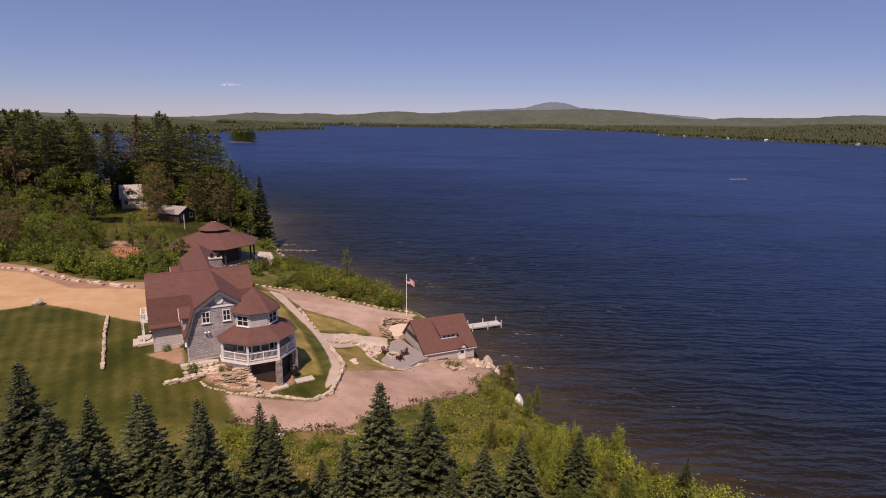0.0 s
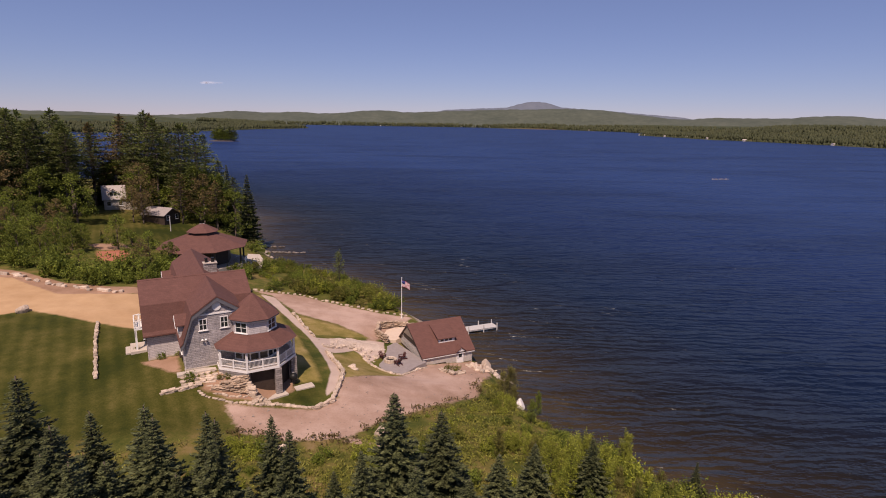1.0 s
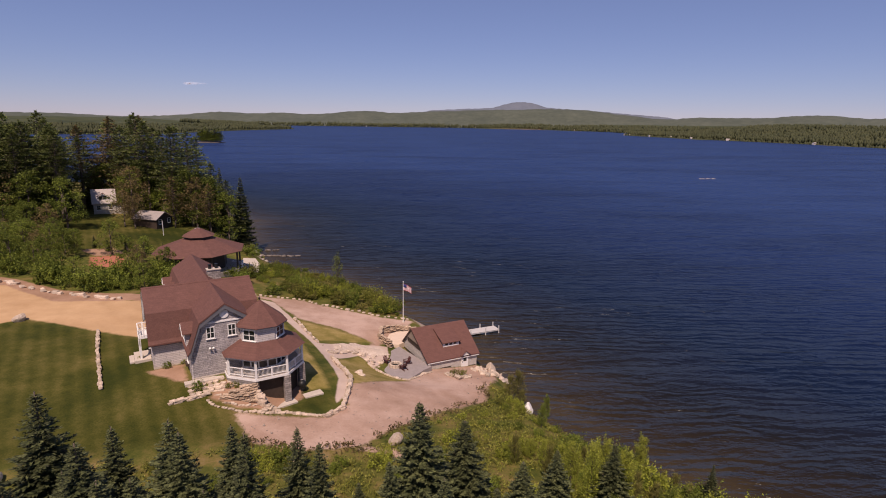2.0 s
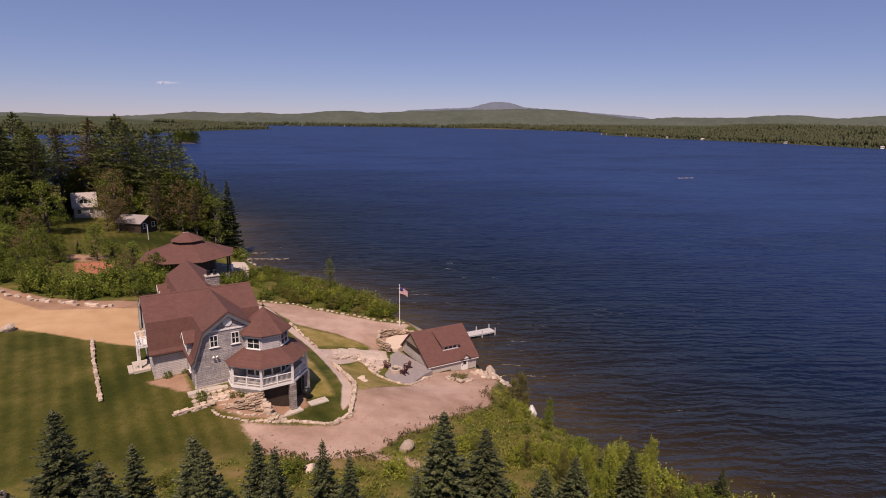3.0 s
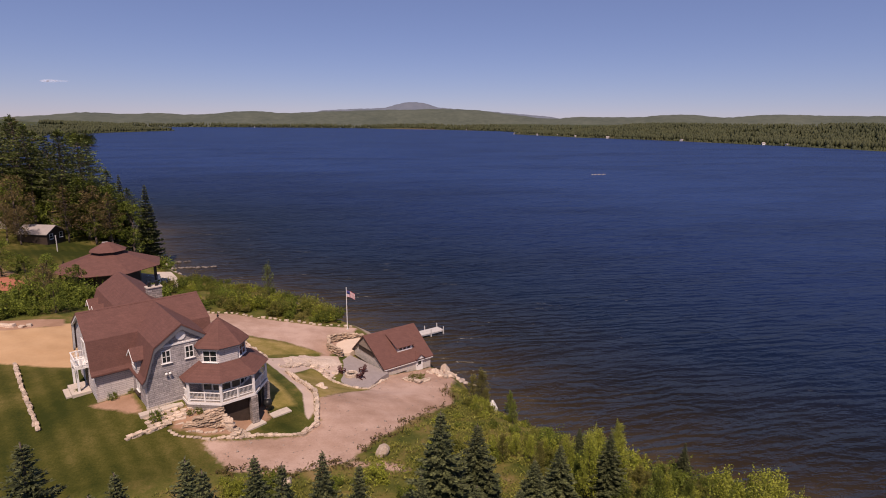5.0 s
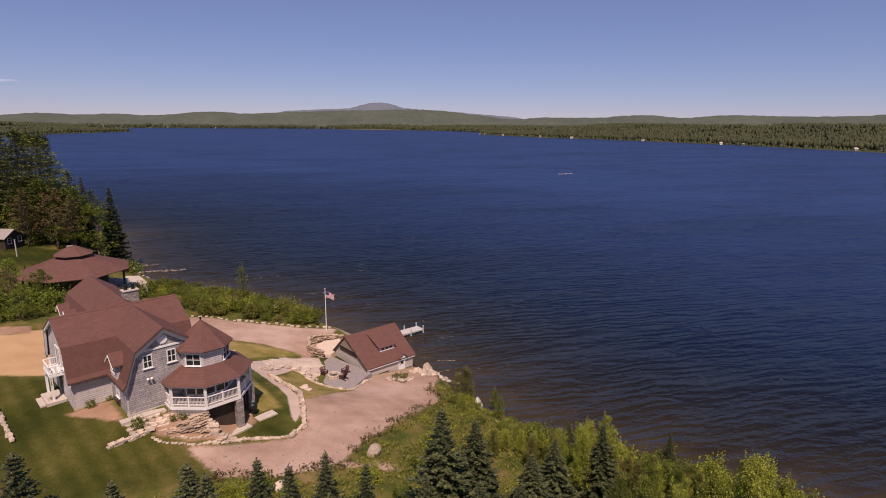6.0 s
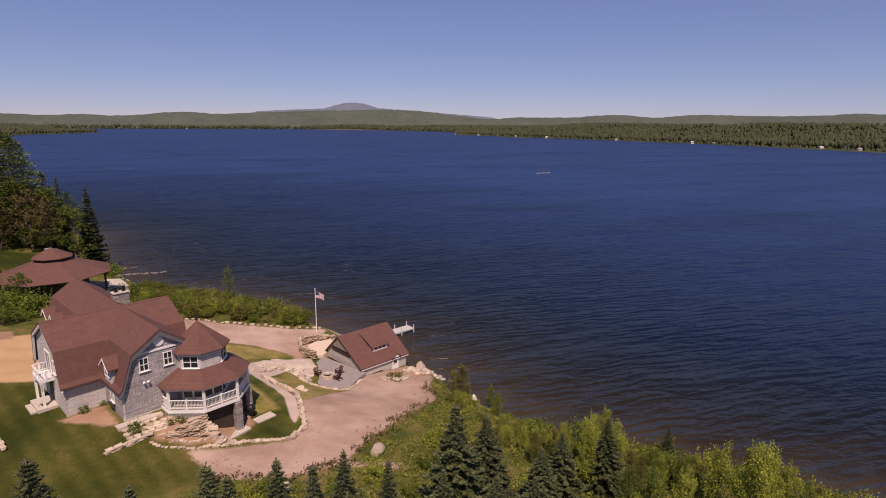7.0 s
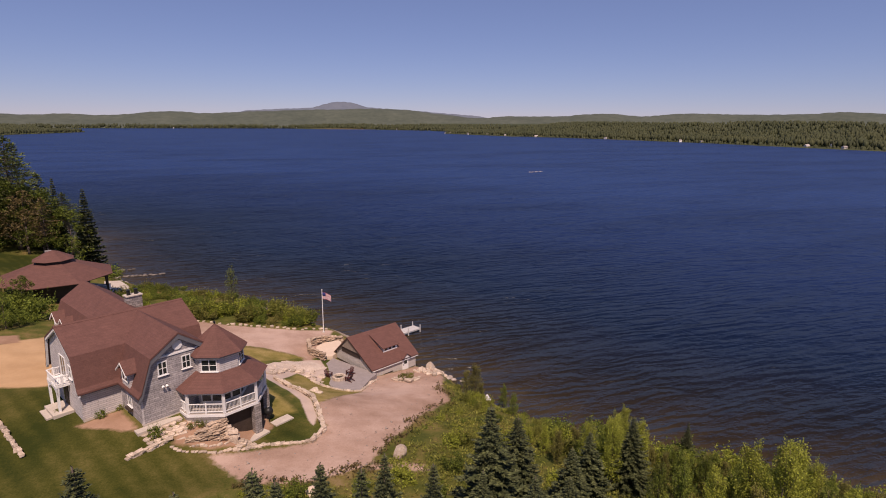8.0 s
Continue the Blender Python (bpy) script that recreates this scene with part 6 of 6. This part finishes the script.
        made += 1
# greener trees among them
for k, (x, y, h) in enumerate([(-57.5, 154, 15), (-62.5, 156.5, 17), (-68, 160, 15), (-86, 140, 13), (-92, 137, 15), (-80, 160, 14), (-100, 126, 15), (-51.6, 151.2, 14), (-108, 122, 15), (-96, 122, 12)]):
    plant("maple", x, y, h / 10, BROADS[k % 3], "leafy green broad-leaved tree beside the pines", "tree", "tall trees by the far lawn", 57 * k)
plant("spruce", -48.6, 153.2, 1.0, FAR_SPRUCES[0], "tall dark spruce at the cove's corner", "tree", "tall trees by the far lawn").scale = (1.5, 1.5, 1.85)
plant("spruce", -55.2, 157.5, 1.0, FAR_SPRUCES[1], "tall dark spruce near the cove", "tree", "tall trees by the far lawn", 50).scale = (1.1, 1.1, 1.9)
# dark evergreens and leafy trees filling the edge of the wood
rw = random.Random(29)
for k in range(5, 46):
    q = k / 45
    x, y = -54 - 48 * q + rw.uniform(-2, 2), 158 + 8 * math.sin(q * 3.1) + rw.uniform(-1, 7)
    if abs(x + 90) < 8 and y < 174:
        y += 13
    if k % 2:
        T = plant("spruce", x, y, rw.uniform(1.1, 1.6), FAR_SPRUCES[k % 2], "dark spruce filling the edge of the wood", "tree", "trees at the wood's edge", 51 * k)
        T.scale = (T.scale[0] * 1.25, T.scale[1] * 1.25, T.scale[2])
    else:
        plant("maple", x, y, rw.uniform(1.1, 1.6), BROADS[k % 3], "leafy green tree filling the edge of the wood", "tree", "trees at the wood's edge", 51 * k)
for k in range(40):
    q = k / 39
    x, y = -99 - 22 * q + rw.uniform(-3, 3), 156 - 46 * q + rw.uniform(-4, 4)
    plant("spruce" if k % 3 == 0 else "maple", x, y, rw.uniform(0.9, 1.5), FAR_SPRUCES[k % 2] if k % 3 == 0 else BROADS[k % 3], "leafy green tree filling the edge of the wood" if k % 3 else "dark spruce filling the edge of the wood", "tree", "trees at the wood's edge", 51 * k)
# young trees and thickets behind the drive
YOUNG = [(-78, 101, 8), (-72, 99, 6.5), (-83, 106, 9), (-66.5, 96.5, 5.5), (-61.5, 93.5, 5), (-88, 101, 9), (-57, 91, 4.5), (-93, 108, 10), (-76, 109, 7), (-52.5, 91, 2.6), (-49.5, 96, 6), (-84, 116, 8), (-52, 104, 6), (-70, 104, 5), (-98, 114, 11), (-91, 119, 9), (-56.5, 107, 5.5), (-64.5, 117, 6.5), (-46.5, 91, 4), (-47.5, 102, 5.2), (-80, 123, 8)]
YOUNG += [(-103, 106, 10), (-86, 126, 8), (-93, 128, 9), (-88, 111, 8), (-79, 114, 6), (-96, 102, 9), (-108, 112, 11), (-99, 120, 9), (-73, 112, 6), (-85, 98, 7.5), (-69.5, 110, 6), (-76, 118, 6), (-109, 100, 10), (-80, 97, 6.5), (-72.8, 107.5, 5.5), (-69.3, 113, 5), (-77.8, 113, 6.5), (-75.8, 104, 7), (-71.5, 116.5, 4.5), (-83, 112, 7.5), (-88, 118, 8)]
for k, (x, y, h) in enumerate(YOUNG):
    plant("young_tree", x, y, h / 10, BROADS[k % 3] if k % 5 else BROWNS[1], "leafy young tree in the thicket behind the drive", "tree", "thicket trees behind the drive", 71 * k).scale *= 1.15 if k % 5 else 0.72
# poplars and birches on the near bank: the crowns drop towards the water
def sapling(x, y, h, v, turn):
    plant("poplar" if v < 2 else "birch", x, y, h / 8, SAPLINGS[v], ("slender young poplar in fresh yellow-green leaf", "slender young poplar in fresh yellow-green leaf", "slender young birch in green leaf", "olive-brown birch sapling coming into leaf")[v], "tree", "young trees on the near bank", turn).scale = (max(h / 8, 0.45), max(h / 8, 0.45), h / 8)


rb = random.Random(4)
spots = [(17.35, 46.7, 5.0, 1), (16.0, 28.6, 9.4, 0), (14.6, 30.2, 8.6, 1), (17.9, 29.6, 8.8, 0), (19.6, 30.4, 7.6, 1), (21.4, 30.2, 6.4, 0), (11.8, 41.2, 6.6, 0), (12.7, 39.2, 6.6, 1), (10.2, 39.4, 7.0, 1), (9.0, 41.2, 5.8, 0), (12.9, 64.2, 3.6, 2), (10.7, 57.6, 3.2, 2)]
for k, (x, y, h, v) in enumerate(spots):
    sapling(x, y, h, v, 61 * k)
tries = 0
while len(spots) < 84 and tries < 5000:
    tries += 1
    x, y = rb.uniform(4, 28), rb.uniform(27, 49)
    away = off_line(np.array([x]), np.array([y]), SHORE)[0]
    h = min(28.58 - 0.348 * x - 0.383 * y + 0.6 - rb.uniform(0.0, 1.2) - ground_z(x, y), 8.0)
    if away < 0.8 or away > (15 if y > 34 else 21) or h < 1.5 or any(math.hypot(x - a[0], y - a[1]) < 1.55 for a in spots + FRONT):
        continue
    v = rb.choice((2, 2, 3, 3, 1) if x > 7 else (2, 3, 3))
    spots.append((x, y, h, v))
    sapling(x, y, h, v, 61 * len(spots))
larch = plant("larch", 22.4, 43.4, 0.5, SPRUCES[1], "small rusty-olive conifer at the water's edge", "tree")
larch.scale = (0.42, 0.42, 0.44)
for k, (x, y, h) in enumerate([(9.6, 65.8, 5.2), (8.7, 66.6, 3.8), (9.9, 64.6, 2.8)]):
    plant("alder", x, y, h / 8, SAPLINGS[3], "bushy olive alder on the shore bank", "tree", "alders on the shore", 80 * k).scale = (h / 8 * 1.15, h / 8 * 1.15, h / 8)
plant("birch", -18.6, 112.6, 1.0, kit(sapling_parts(360, 8, 1.5, M_LEAF, 26, 0.17)), "thin half-bare birch at the water's edge", "tree")


# shrubs
def shrub_mesh(seed, mat, per=24, leaf=0.19):
    rs = np.random.RandomState(seed)
    n = 30
    a, q = rs.uniform(0, 6.283, n), rs.uniform(0, 1, n)
    d = np.sqrt(rs.uniform(0, 1, n)) * 0.95
    c = np.stack([np.cos(a) * d, np.sin(a) * d, 0.25 + q * (1.25 - 0.55 * d)], 1)
    v, f = clumps(rs, c, rs.uniform(0.16, 0.36, n), per, leaf, leaf * 0.6, 0.85)
    # a few long shoots stand out of each bush
    a, q = rs.uniform(0, 6.283, 14), np.sqrt(rs.uniform(0, 1, 14)) * 0.8
    foot = np.repeat(np.stack([np.cos(a) * q, np.sin(a) * q, 0.7 + 0 * a], 1), 12, 0)
    up = np.tile(np.linspace(0, 1, 12), 14)[:, None] * np.repeat(np.stack([np.cos(a) * 0.25, np.sin(a) * 0.25, rs.uniform(0.5, 1.1, 14)], 1), 12, 0)
    v2, f2 = leaf_quads(rs, foot + up + rs.normal(scale=0.04, size=foot.shape), leaf, leaf * 0.5, 0.0)
    v, f = np.concatenate([v, v2]), np.concatenate([f, f2 + len(v)])
    v[:, 2] = np.maximum(v[:, 2], 0.0)
    return raw_mesh("shrub", v, f, mat)


SHRUBS = [shrub_mesh(400 + k, (M_LEAF, M_OLIVE, M_YELLOW, M_WEED, M_LEAF)[k], 34, 0.15) for k in range(5)]


def shrub(x, y, s, v, label, group, turn):
    b = new("shrub", SHRUBS[v])
    b.matrix_world = pose(x, y, ground_z(x, y) - 0.1, 0, 0, turn) @ Matrix.Diagonal((s, s, s * (0.8 + 0.013 * (turn % 30)), 1))
    return tagged(b, label, "shrub", group)


rnd = random.Random(23)
LAKE_BUSH = [(-31, 101.8), (-24, 102.6), (-19.5, 100.4), (-9, 96.2), (-4, 96.2), (-4.2, 98), (-10, 106.5), (-18.8, 120), (-23.0, 126), (-28, 129), (-33, 131), (-36, 128), (-36, 112)]
BUSHY = np.array(LAKE_BUSH)
count = 0
while count < 150:
    x, y = rnd.uniform(-39, -3), rnd.uniform(95, 141)
    if inside(np.array([x]), np.array([y]), BUSHY)[0] > 0 and off_line(np.array([x]), np.array([y]), SHORE)[0] > 1.0:
        shrub(x, y, rnd.uniform(0.9, 1.9) * (1.0 if y < 108 else 0.6), rnd.choice((0, 1, 2, 3, 4, 0)), "bushy green lakeside shrub", "shrubs along the lake bank", rnd.uniform(0, 360))
        count += 1
DRIVE_BUSH = np.array([(-92, 104), (-75, 95.5), (-68, 94.2), (-58, 88.5), (-50, 86.5), (-46, 86.5), (-44, 92), (-44.5, 104), (-52, 108), (-57, 97), (-70, 104), (-86, 116)])


def thicket():
    """Scrub behind the drive, too thick to count."""
    vs, fs, at, made = [], [], 0, 0
    base = [np.array([v.co[:] for v in me.vertices]) for me in SHRUBS]
    while made < 95:
        x, y = rnd.uniform(-92, -43), rnd.uniform(86, 116)
        if inside(np.array([x]), np.array([y]), DRIVE_BUSH)[0] > 0:
            v = base[rnd.choice((0, 1, 2, 4, 0, 1))]
            a, s = rnd.uniform(0, 6.28), rnd.uniform(0.7, 2.3)
            c, d = math.cos(a) * s, math.sin(a) * s
            vs.append(np.stack([v[:, 0] * c - v[:, 1] * d + x, v[:, 0] * d + v[:, 1] * c + y, v[:, 2] * s * rnd.uniform(0.8, 1.3) + ground_z(x, y) - 0.1], 1))
            made += 1
    V = np.concatenate(vs)
    return tagged(new("thicket", raw_mesh("thicket", V, np.arange(len(V)).reshape(-1, 4), M_LEAF)), "dense green scrub along the back of the drive", "scrub", kind="stuff")


thicket()
count = 0
BANK = np.array([(-19, 47.5), (-14, 45.5), (-8.5, 46.2), (-5.8, 50.0), (-1.6, 55.2), (3.0, 60.2), (6.2, 64), (6.4, 70), (8.6, 69), (11.6, 61.5), (16, 55), (22, 48), (28, 41), (36, 30), (28, 24), (-30, 24), (-30, 44)])
while count < 220:
    x, y = rnd.uniform(-28, 34), rnd.uniform(26, 70)
    d = inside(np.array([x]), np.array([y]), BANK)[0]
    e = off_line(np.array([x]), np.array([y]), SHORE)[0]
    if d > 0.6 and e > 0.6 and rnd.random() < (1.0 if e < 12 else 0.22):
        shrub(x, y, rnd.uniform(0.5, 1.5) * (1.15 if e < 8 else 0.8) * (0.45 if y > 51 else 1.0), rnd.choice((2, 3, 0, 2, 4)), "loose yellow-green shrub on the near bank", "shrubs on the near bank", rnd.uniform(0, 360))
        count += 1
for x, y, s, v in ((-21.8, 56.5, 0.45, 3), (-22.7, 56.2, 0.4, 3), (-20.8, 56.9, 0.4, 3), (-30.4, 60.0, 0.5, 0), (-28.9, 60.9, 0.4, 3), (-25.6, 55.6, 0.6, 0), (-22.0, 57.0, 0.5, 3), (-20.6, 57.2, 0.5, 3), (-41.2, 134.5, 1.9, 0), (-42.6, 136, 1.8, 1), (-38.6, 114.6, 1.7, 0), (-36.9, 116.0, 1.6, 1), (-35.6, 118.4, 1.5, 4), (-35.8, 121.2, 1.4, 0), (-38.6, 110.5, 1.7, 0), (-36.8, 113.4, 1.5, 1), (-36.0, 108.0, 1.6, 4), (-34.2, 62.2, 0.4, 3), (2.2, 72.9, 0.7, 3), (3.4, 73.4, 0.6, 3)):
    shrub(x, y, s, v, "small rounded garden shrub", "garden shrubs", 37 * s)
# clipped row on the far lawn
for k, (x, y) in enumerate([(-66.5, 119.5), (-62.8, 119.5), (-59.2, 120.5), (-56.0, 121.0), (-70.5, 122.0)]):
    plant("arborvitae", x, y, 0.30, SPRUCES[k % 4], "small pointed evergreen planted on the far lawn", "tree", "small evergreens on the far lawn", 40 * k)


# meadow weeds: what nobody could count
def weeds():
    rs = np.random.RandomState(31)
    n = 42000
    x, y = rs.uniform(-45, 34, n), rs.uniform(26, 74, n)
    keep = (inside(x, y, BANK) > 0.2) & (off_line(x, y, SHORE) > 0.4)
    x, y = x[keep], y[keep]
    thick = wobble(x, y, 2.2) + 0.6 * wobble(x + 9, y, 0.8) + rs.uniform(-0.8, 0.8, len(x))
    keep = thick > -0.35 + 0.5 * (x < -18)
    x, y = x[keep], y[keep]
    z = height(x, y)
    per = 5
    c = np.repeat(np.stack([x, y, z], 1), per, 0)
    c += np.concatenate([rs.normal(scale=0.16, size=(len(c), 2)), rs.uniform(0.05, 0.4, (len(c), 1))], 1)
    v, f = leaf_quads(rs, c, 0.32, 0.085, -0.3)
    return tagged(new("meadow_weeds", raw_mesh("meadow_weeds", v, f, M_WEED)), "rough yellow-green weeds and grass on the bank", "weeds", kind="stuff")


weeds()


def pebbles():
    """Small stones strewn over the gravel."""
    rs = np.random.RandomState(47)
    n = 2600
    x, y = rs.uniform(-22, 8, n), rs.uniform(46, 76, n)
    d = inside(x, y, GRAVEL)
    keep = (d > 0.1) & (rs.uniform(size=n) < np.clip(1.1 - d / 3.5, 0.12, 1))
    x, y = x[keep], y[keep]
    s = rs.uniform(0.03, 0.10, len(x)) * (1 + 1.2 * (rs.uniform(size=len(x)) > 0.93))
    base = np.array([(1, 0, 0), (-0.4, 0.9, 0), (-0.5, -0.8, 0), (0.1, 0.1, 0.8), (0, 0, -0.3)])
    tri = np.array([(0, 1, 3), (1, 2, 3), (2, 0, 3), (1, 0, 4), (2, 1, 4), (0, 2, 4)])
    a = rs.uniform(0, 6.28, len(x))
    v = base[None] * s[:, None, None]
    vx, vy = v[..., 0] * np.cos(a)[:, None] - v[..., 1] * np.sin(a)[:, None], v[..., 0] * np.sin(a)[:, None] + v[..., 1] * np.cos(a)[:, None]
    V = np.stack([vx + x[:, None], vy + y[:, None], v[..., 2] + height(x, y)[:, None]], -1).reshape(-1, 3)
    F = (tri[None] + 5 * np.arange(len(x))[:, None, None]).reshape(-1, 3)
    return tagged(new("pebbles", raw_mesh("pebbles", V, F, M_STONE_DARK)), "small loose stones strewn over the gravel", "stones", kind="stuff")


pebbles()


def lawn_tufts():
    """Ragged tufts where the gravel meets the scrub."""
    rs = np.random.RandomState(37)
    n = 5000
    x, y = rs.uniform(-22, 9, n), rs.uniform(44, 74, n)
    d = off_line(x, y, np.array([(-19, 48.6), (-14, 46.9), (-8.7, 47.8), (-6.4, 51.0), (-2.6, 55.3), (0.2, 58.8), (5.0, 62.8), (5.6, 68.5)]))
    keep = (d < 0.9) & (d > -0.9)
    keep &= wobble(x, y, 0.9) + rs.uniform(-1, 1, n) > 0.35
    x, y = x[keep], y[keep]
    c = np.repeat(np.stack([x, y, height(x, y)], 1), 9, 0)
    c += np.concatenate([rs.normal(scale=0.2, size=(len(c), 2)), rs.uniform(0.03, 0.4, (len(c), 1))], 1)
    v, f = leaf_quads(rs, c, 0.34, 0.13, -0.2)
    return tagged(new("edge_tufts", raw_mesh("edge_tufts", v, f, M_BROWNLEAF)), "reddish dry tufts along the edge of the gravel", "weeds", kind="stuff")


lawn_tufts()


# ---- woods across the lake ----
def far_woods(name, spots, heights, mat, label):
    """Thousands of small uneven crowns, joined."""
    rs = np.random.RandomState(len(spots))
    sides, n = 5, len(spots)
    x, y = spots[:, 0], spots[:, 1]
    z = height(x, y)
    w = heights * rs.uniform(0.20, 0.34, n)
    conifer = rs.uniform(size=n) < 0.35
    prof = np.where(conifer[:, None], np.array([0.12, 1.0, 0.55])[None], np.array([0.45, 1.0, 0.8])[None])
    lev = np.where(conifer[:, None], np.array([0.06, 0.22, 0.6])[None], np.array([0.08, 0.42, 0.78])[None])
    a = np.linspace(0, 2 * np.pi, sides, endpoint=False)[None, :] + rs.uniform(0, 6, (n, 1))
    rings = []
    for k in range(3):
        r = (w * prof[:, k])[:, None] * rs.uniform(0.75, 1.25, (n, sides))
        rings.append(np.stack([x[:, None] + r * np.cos(a), y[:, None] + r * np.sin(a), (z + heights * lev[:, k])[:, None] + rs.uniform(-0.06, 0.06, (n, sides)) * heights[:, None]], -1))
    tip = np.stack([x, y, z + heights], -1)[:, None, :]
    v = np.concatenate(rings + [tip], 1)
    k = np.arange(sides)
    j = (k + 1) % sides
    one = np.concatenate([np.stack([k, j, sides + j], 1), np.stack([k, sides + j, sides + k], 1), np.stack([sides + k, sides + j, 2 * sides + j], 1), np.stack([sides + k, 2 * sides + j, 2 * sides + k], 1), np.stack([2 * sides + k, 2 * sides + j, 0 * k + 3 * sides], 1)])
    f = (one[None] + (np.arange(n) * (3 * sides + 1))[:, None, None]).reshape(-1, 3)
    return tagged(new(name, raw_mesh(name, v.reshape(-1, 3), f, mat)), label, "woods", kind="stuff")


def strip(line, count, deep, seed):
    """Spots on the land side of a stretch of shore, thickest by the water."""
    rs = np.random.RandomState(seed)
    line = np.asarray(line, float)
    run = np.r_[0, np.cumsum(np.hypot(*np.diff(line, axis=0).T))]
    s = rs.uniform(0, run[-1], count)
    x, y = np.interp(s, run, line[:, 0]), np.interp(s, run, line[:, 1])
    dx, dy = np.interp(s + 2, run, line[:, 0]) - np.interp(s - 2, run, line[:, 0]), np.interp(s + 2, run, line[:, 1]) - np.interp(s - 2, run, line[:, 1])
    m = np.hypot(dx, dy) + 1e-9
    q = deep * rs.uniform(0, 1, count) ** 1.5 - 9
    return np.stack([x - dy / m * q, y + dx / m * q], 1)


rs = np.random.RandomState(3)
p = strip(FAR_SHORE[12:21], 21000, 460, 41)
far_woods("woods_east", p, rs.uniform(6, 13, len(p)), M_FARWOOD, "dark mixed woods along the lake's far bank")
p = strip(FAR_SHORE[1:7], 6000, 240, 42)
far_woods("woods_west", p, rs.uniform(6, 12, len(p)), M_FARWOOD, "mixed woods on the far point of the lake")
p = strip(FAR_SHORE[6:13], 5000, 320, 43)
far_woods("woods_north", p, rs.uniform(12, 20, len(p)), M_FARWOOD, "low woods along the head of the lake")


def island():
    t = np.linspace(0, 2 * np.pi, 28, endpoint=False)
    bm = bmesh.new()
    lo = [bm.verts.new((24 * math.cos(a) * (1 + 0.1 * math.sin(3 * a)), 9 * math.sin(a), -1.5)) for a in t]
    mid = [bm.verts.new((21 * math.cos(a) * (1 + 0.1 * math.sin(3 * a)), 7.5 * math.sin(a), 0.35)) for a in t]
    hi = [bm.verts.new((12 * math.cos(a), 4 * math.sin(a), 1.8)) for a in t]
    for r0, r1 in ((lo, mid), (mid, hi)):
        for k in range(28):
            bm.faces.new([r0[k], r0[(k + 1) % 28], r1[(k + 1) % 28], r1[k]])
    bm.faces.new(hi)
    I = part("island", bm, M_BARK)
    I.matrix_world = pose(-300, 876, 0, 0, 0, 10)
    tagged(I, "small wooded rocky island far out in the lake", "island", kind="structure")
    for k in range(30):
        a, q = 2.4 * k, math.sqrt(k / 30)
        x, y = -300 + 17 * q * math.cos(a), 876 + 5 * q * math.sin(a)
        h = 14 + 8 * ((k * 37) % 10) / 10
        T = thing("pine", pose(x, y, 0.9, 0, 0, 50 * k) @ Matrix.Diagonal((h / 24 * 1.7, h / 24 * 1.7, h / 24, 1)), "small dark pine on the rocky island", "tree", "pines on the island")
        for nm, me in DEEP_PINES[k % 3] if k % 3 == 0 else BROADS[k % 3]:
            part(nm, me, None, T)
        if k % 3:
            T.scale = (h / 10, h / 10, h / 12)


island()
# cottages by the far water
rnd = random.Random(77)
for x, y, turn in [(846, 1080, 80), (858, 900, 85), (868, 730, 90), (862, 620, 80), (780, 1330, 70), (738, 1560, 60), (866, 560, 90), (885, 2350, 60), (800, 2800, 30), (560, 3190, 15), (380, 3400, 0), (220, 3412, 5), (60, 3408, 0), (-120, 3404, 0), (-260, 3402, 0), (-420, 3400, -5)]:
    cottage(x + 6, y + 4, turn, rnd.uniform(4.5, 6.5), rnd.uniform(5, 7.5), rnd.uniform(2.4, 3.2), rnd.uniform(1.2, 2.0), M_FLAGWHITE, M_GREYROOF, "pale lakeside cottage among far trees", "cottage", "cottages across the lake")


# more cottages in clearings along the east bank, some only a pale gable at the water's edge
for k in range(13):
    q = (k + rnd.uniform(0.0, 1.0)) / 13
    i = min(int(q * 6), 5)
    (ax, ay), (bx, by) = FAR_SHORE[13 + i], FAR_SHORE[14 + i]
    f = q * 6 - i
    x, y = ax + (bx - ax) * f - 7, ay + (by - ay) * f
    H = cottage(x, y, rnd.uniform(60, 110), rnd.uniform(4, 6), rnd.uniform(4, 8), rnd.uniform(2.0, 2.8), rnd.uniform(1.2, 2.2), (M_WALL, M_CLAP, M_WALL, M_FLAGWHITE)[k % 4], (M_GREYROOF, M_PALEROOF)[k % 2], "pale lakeside cottage at the far water's edge", "cottage", "cottages across the lake")
    H.location.z = 1.0


def cloud():
    """One small wisp low in the sky, far beyond the hills."""
    rs = np.random.RandomState(8)
    bm = bmesh.new()
    for k in range(9):
        m = Matrix.Translation((rs.uniform(-62, 62), rs.uniform(-12, 12), rs.uniform(-5, 5))) @ Matrix.Diagonal((rs.uniform(18, 34), 14, rs.uniform(4, 9), 1))
        bmesh.ops.create_icosphere(bm, subdivisions=2, radius=1.0, matrix=m)
    mat = bpy.data.materials.new("thin_cloud")
    mat.use_nodes = True
    nt = mat.node_tree
    nt.nodes["Principled BSDF"].inputs["Base Color"].default_value = (0.85, 0.82, 0.84, 1)
    nt.nodes["Principled BSDF"].inputs["Roughness"].default_value = 1.0
    nt.nodes["Principled BSDF"].inputs["Alpha"].default_value = 0.06
    # faint glow of its own stands in for sunlight scattered in the cloud
    nt.nodes["Principled BSDF"].inputs["Emission Color"].default_value = (0.66, 0.62, 0.68, 1)
    nt.nodes["Principled BSDF"].inputs["Emission Strength"].default_value = 0.6
    c = part("backdrop_cloud", bm, mat, smooth=True)
    c.matrix_world = pose(-1540, 4350, 276, 0, 0, 20)
    return tagged(c, "small thin white cloud low over the hills", "cloud", kind="structure")


cloud()
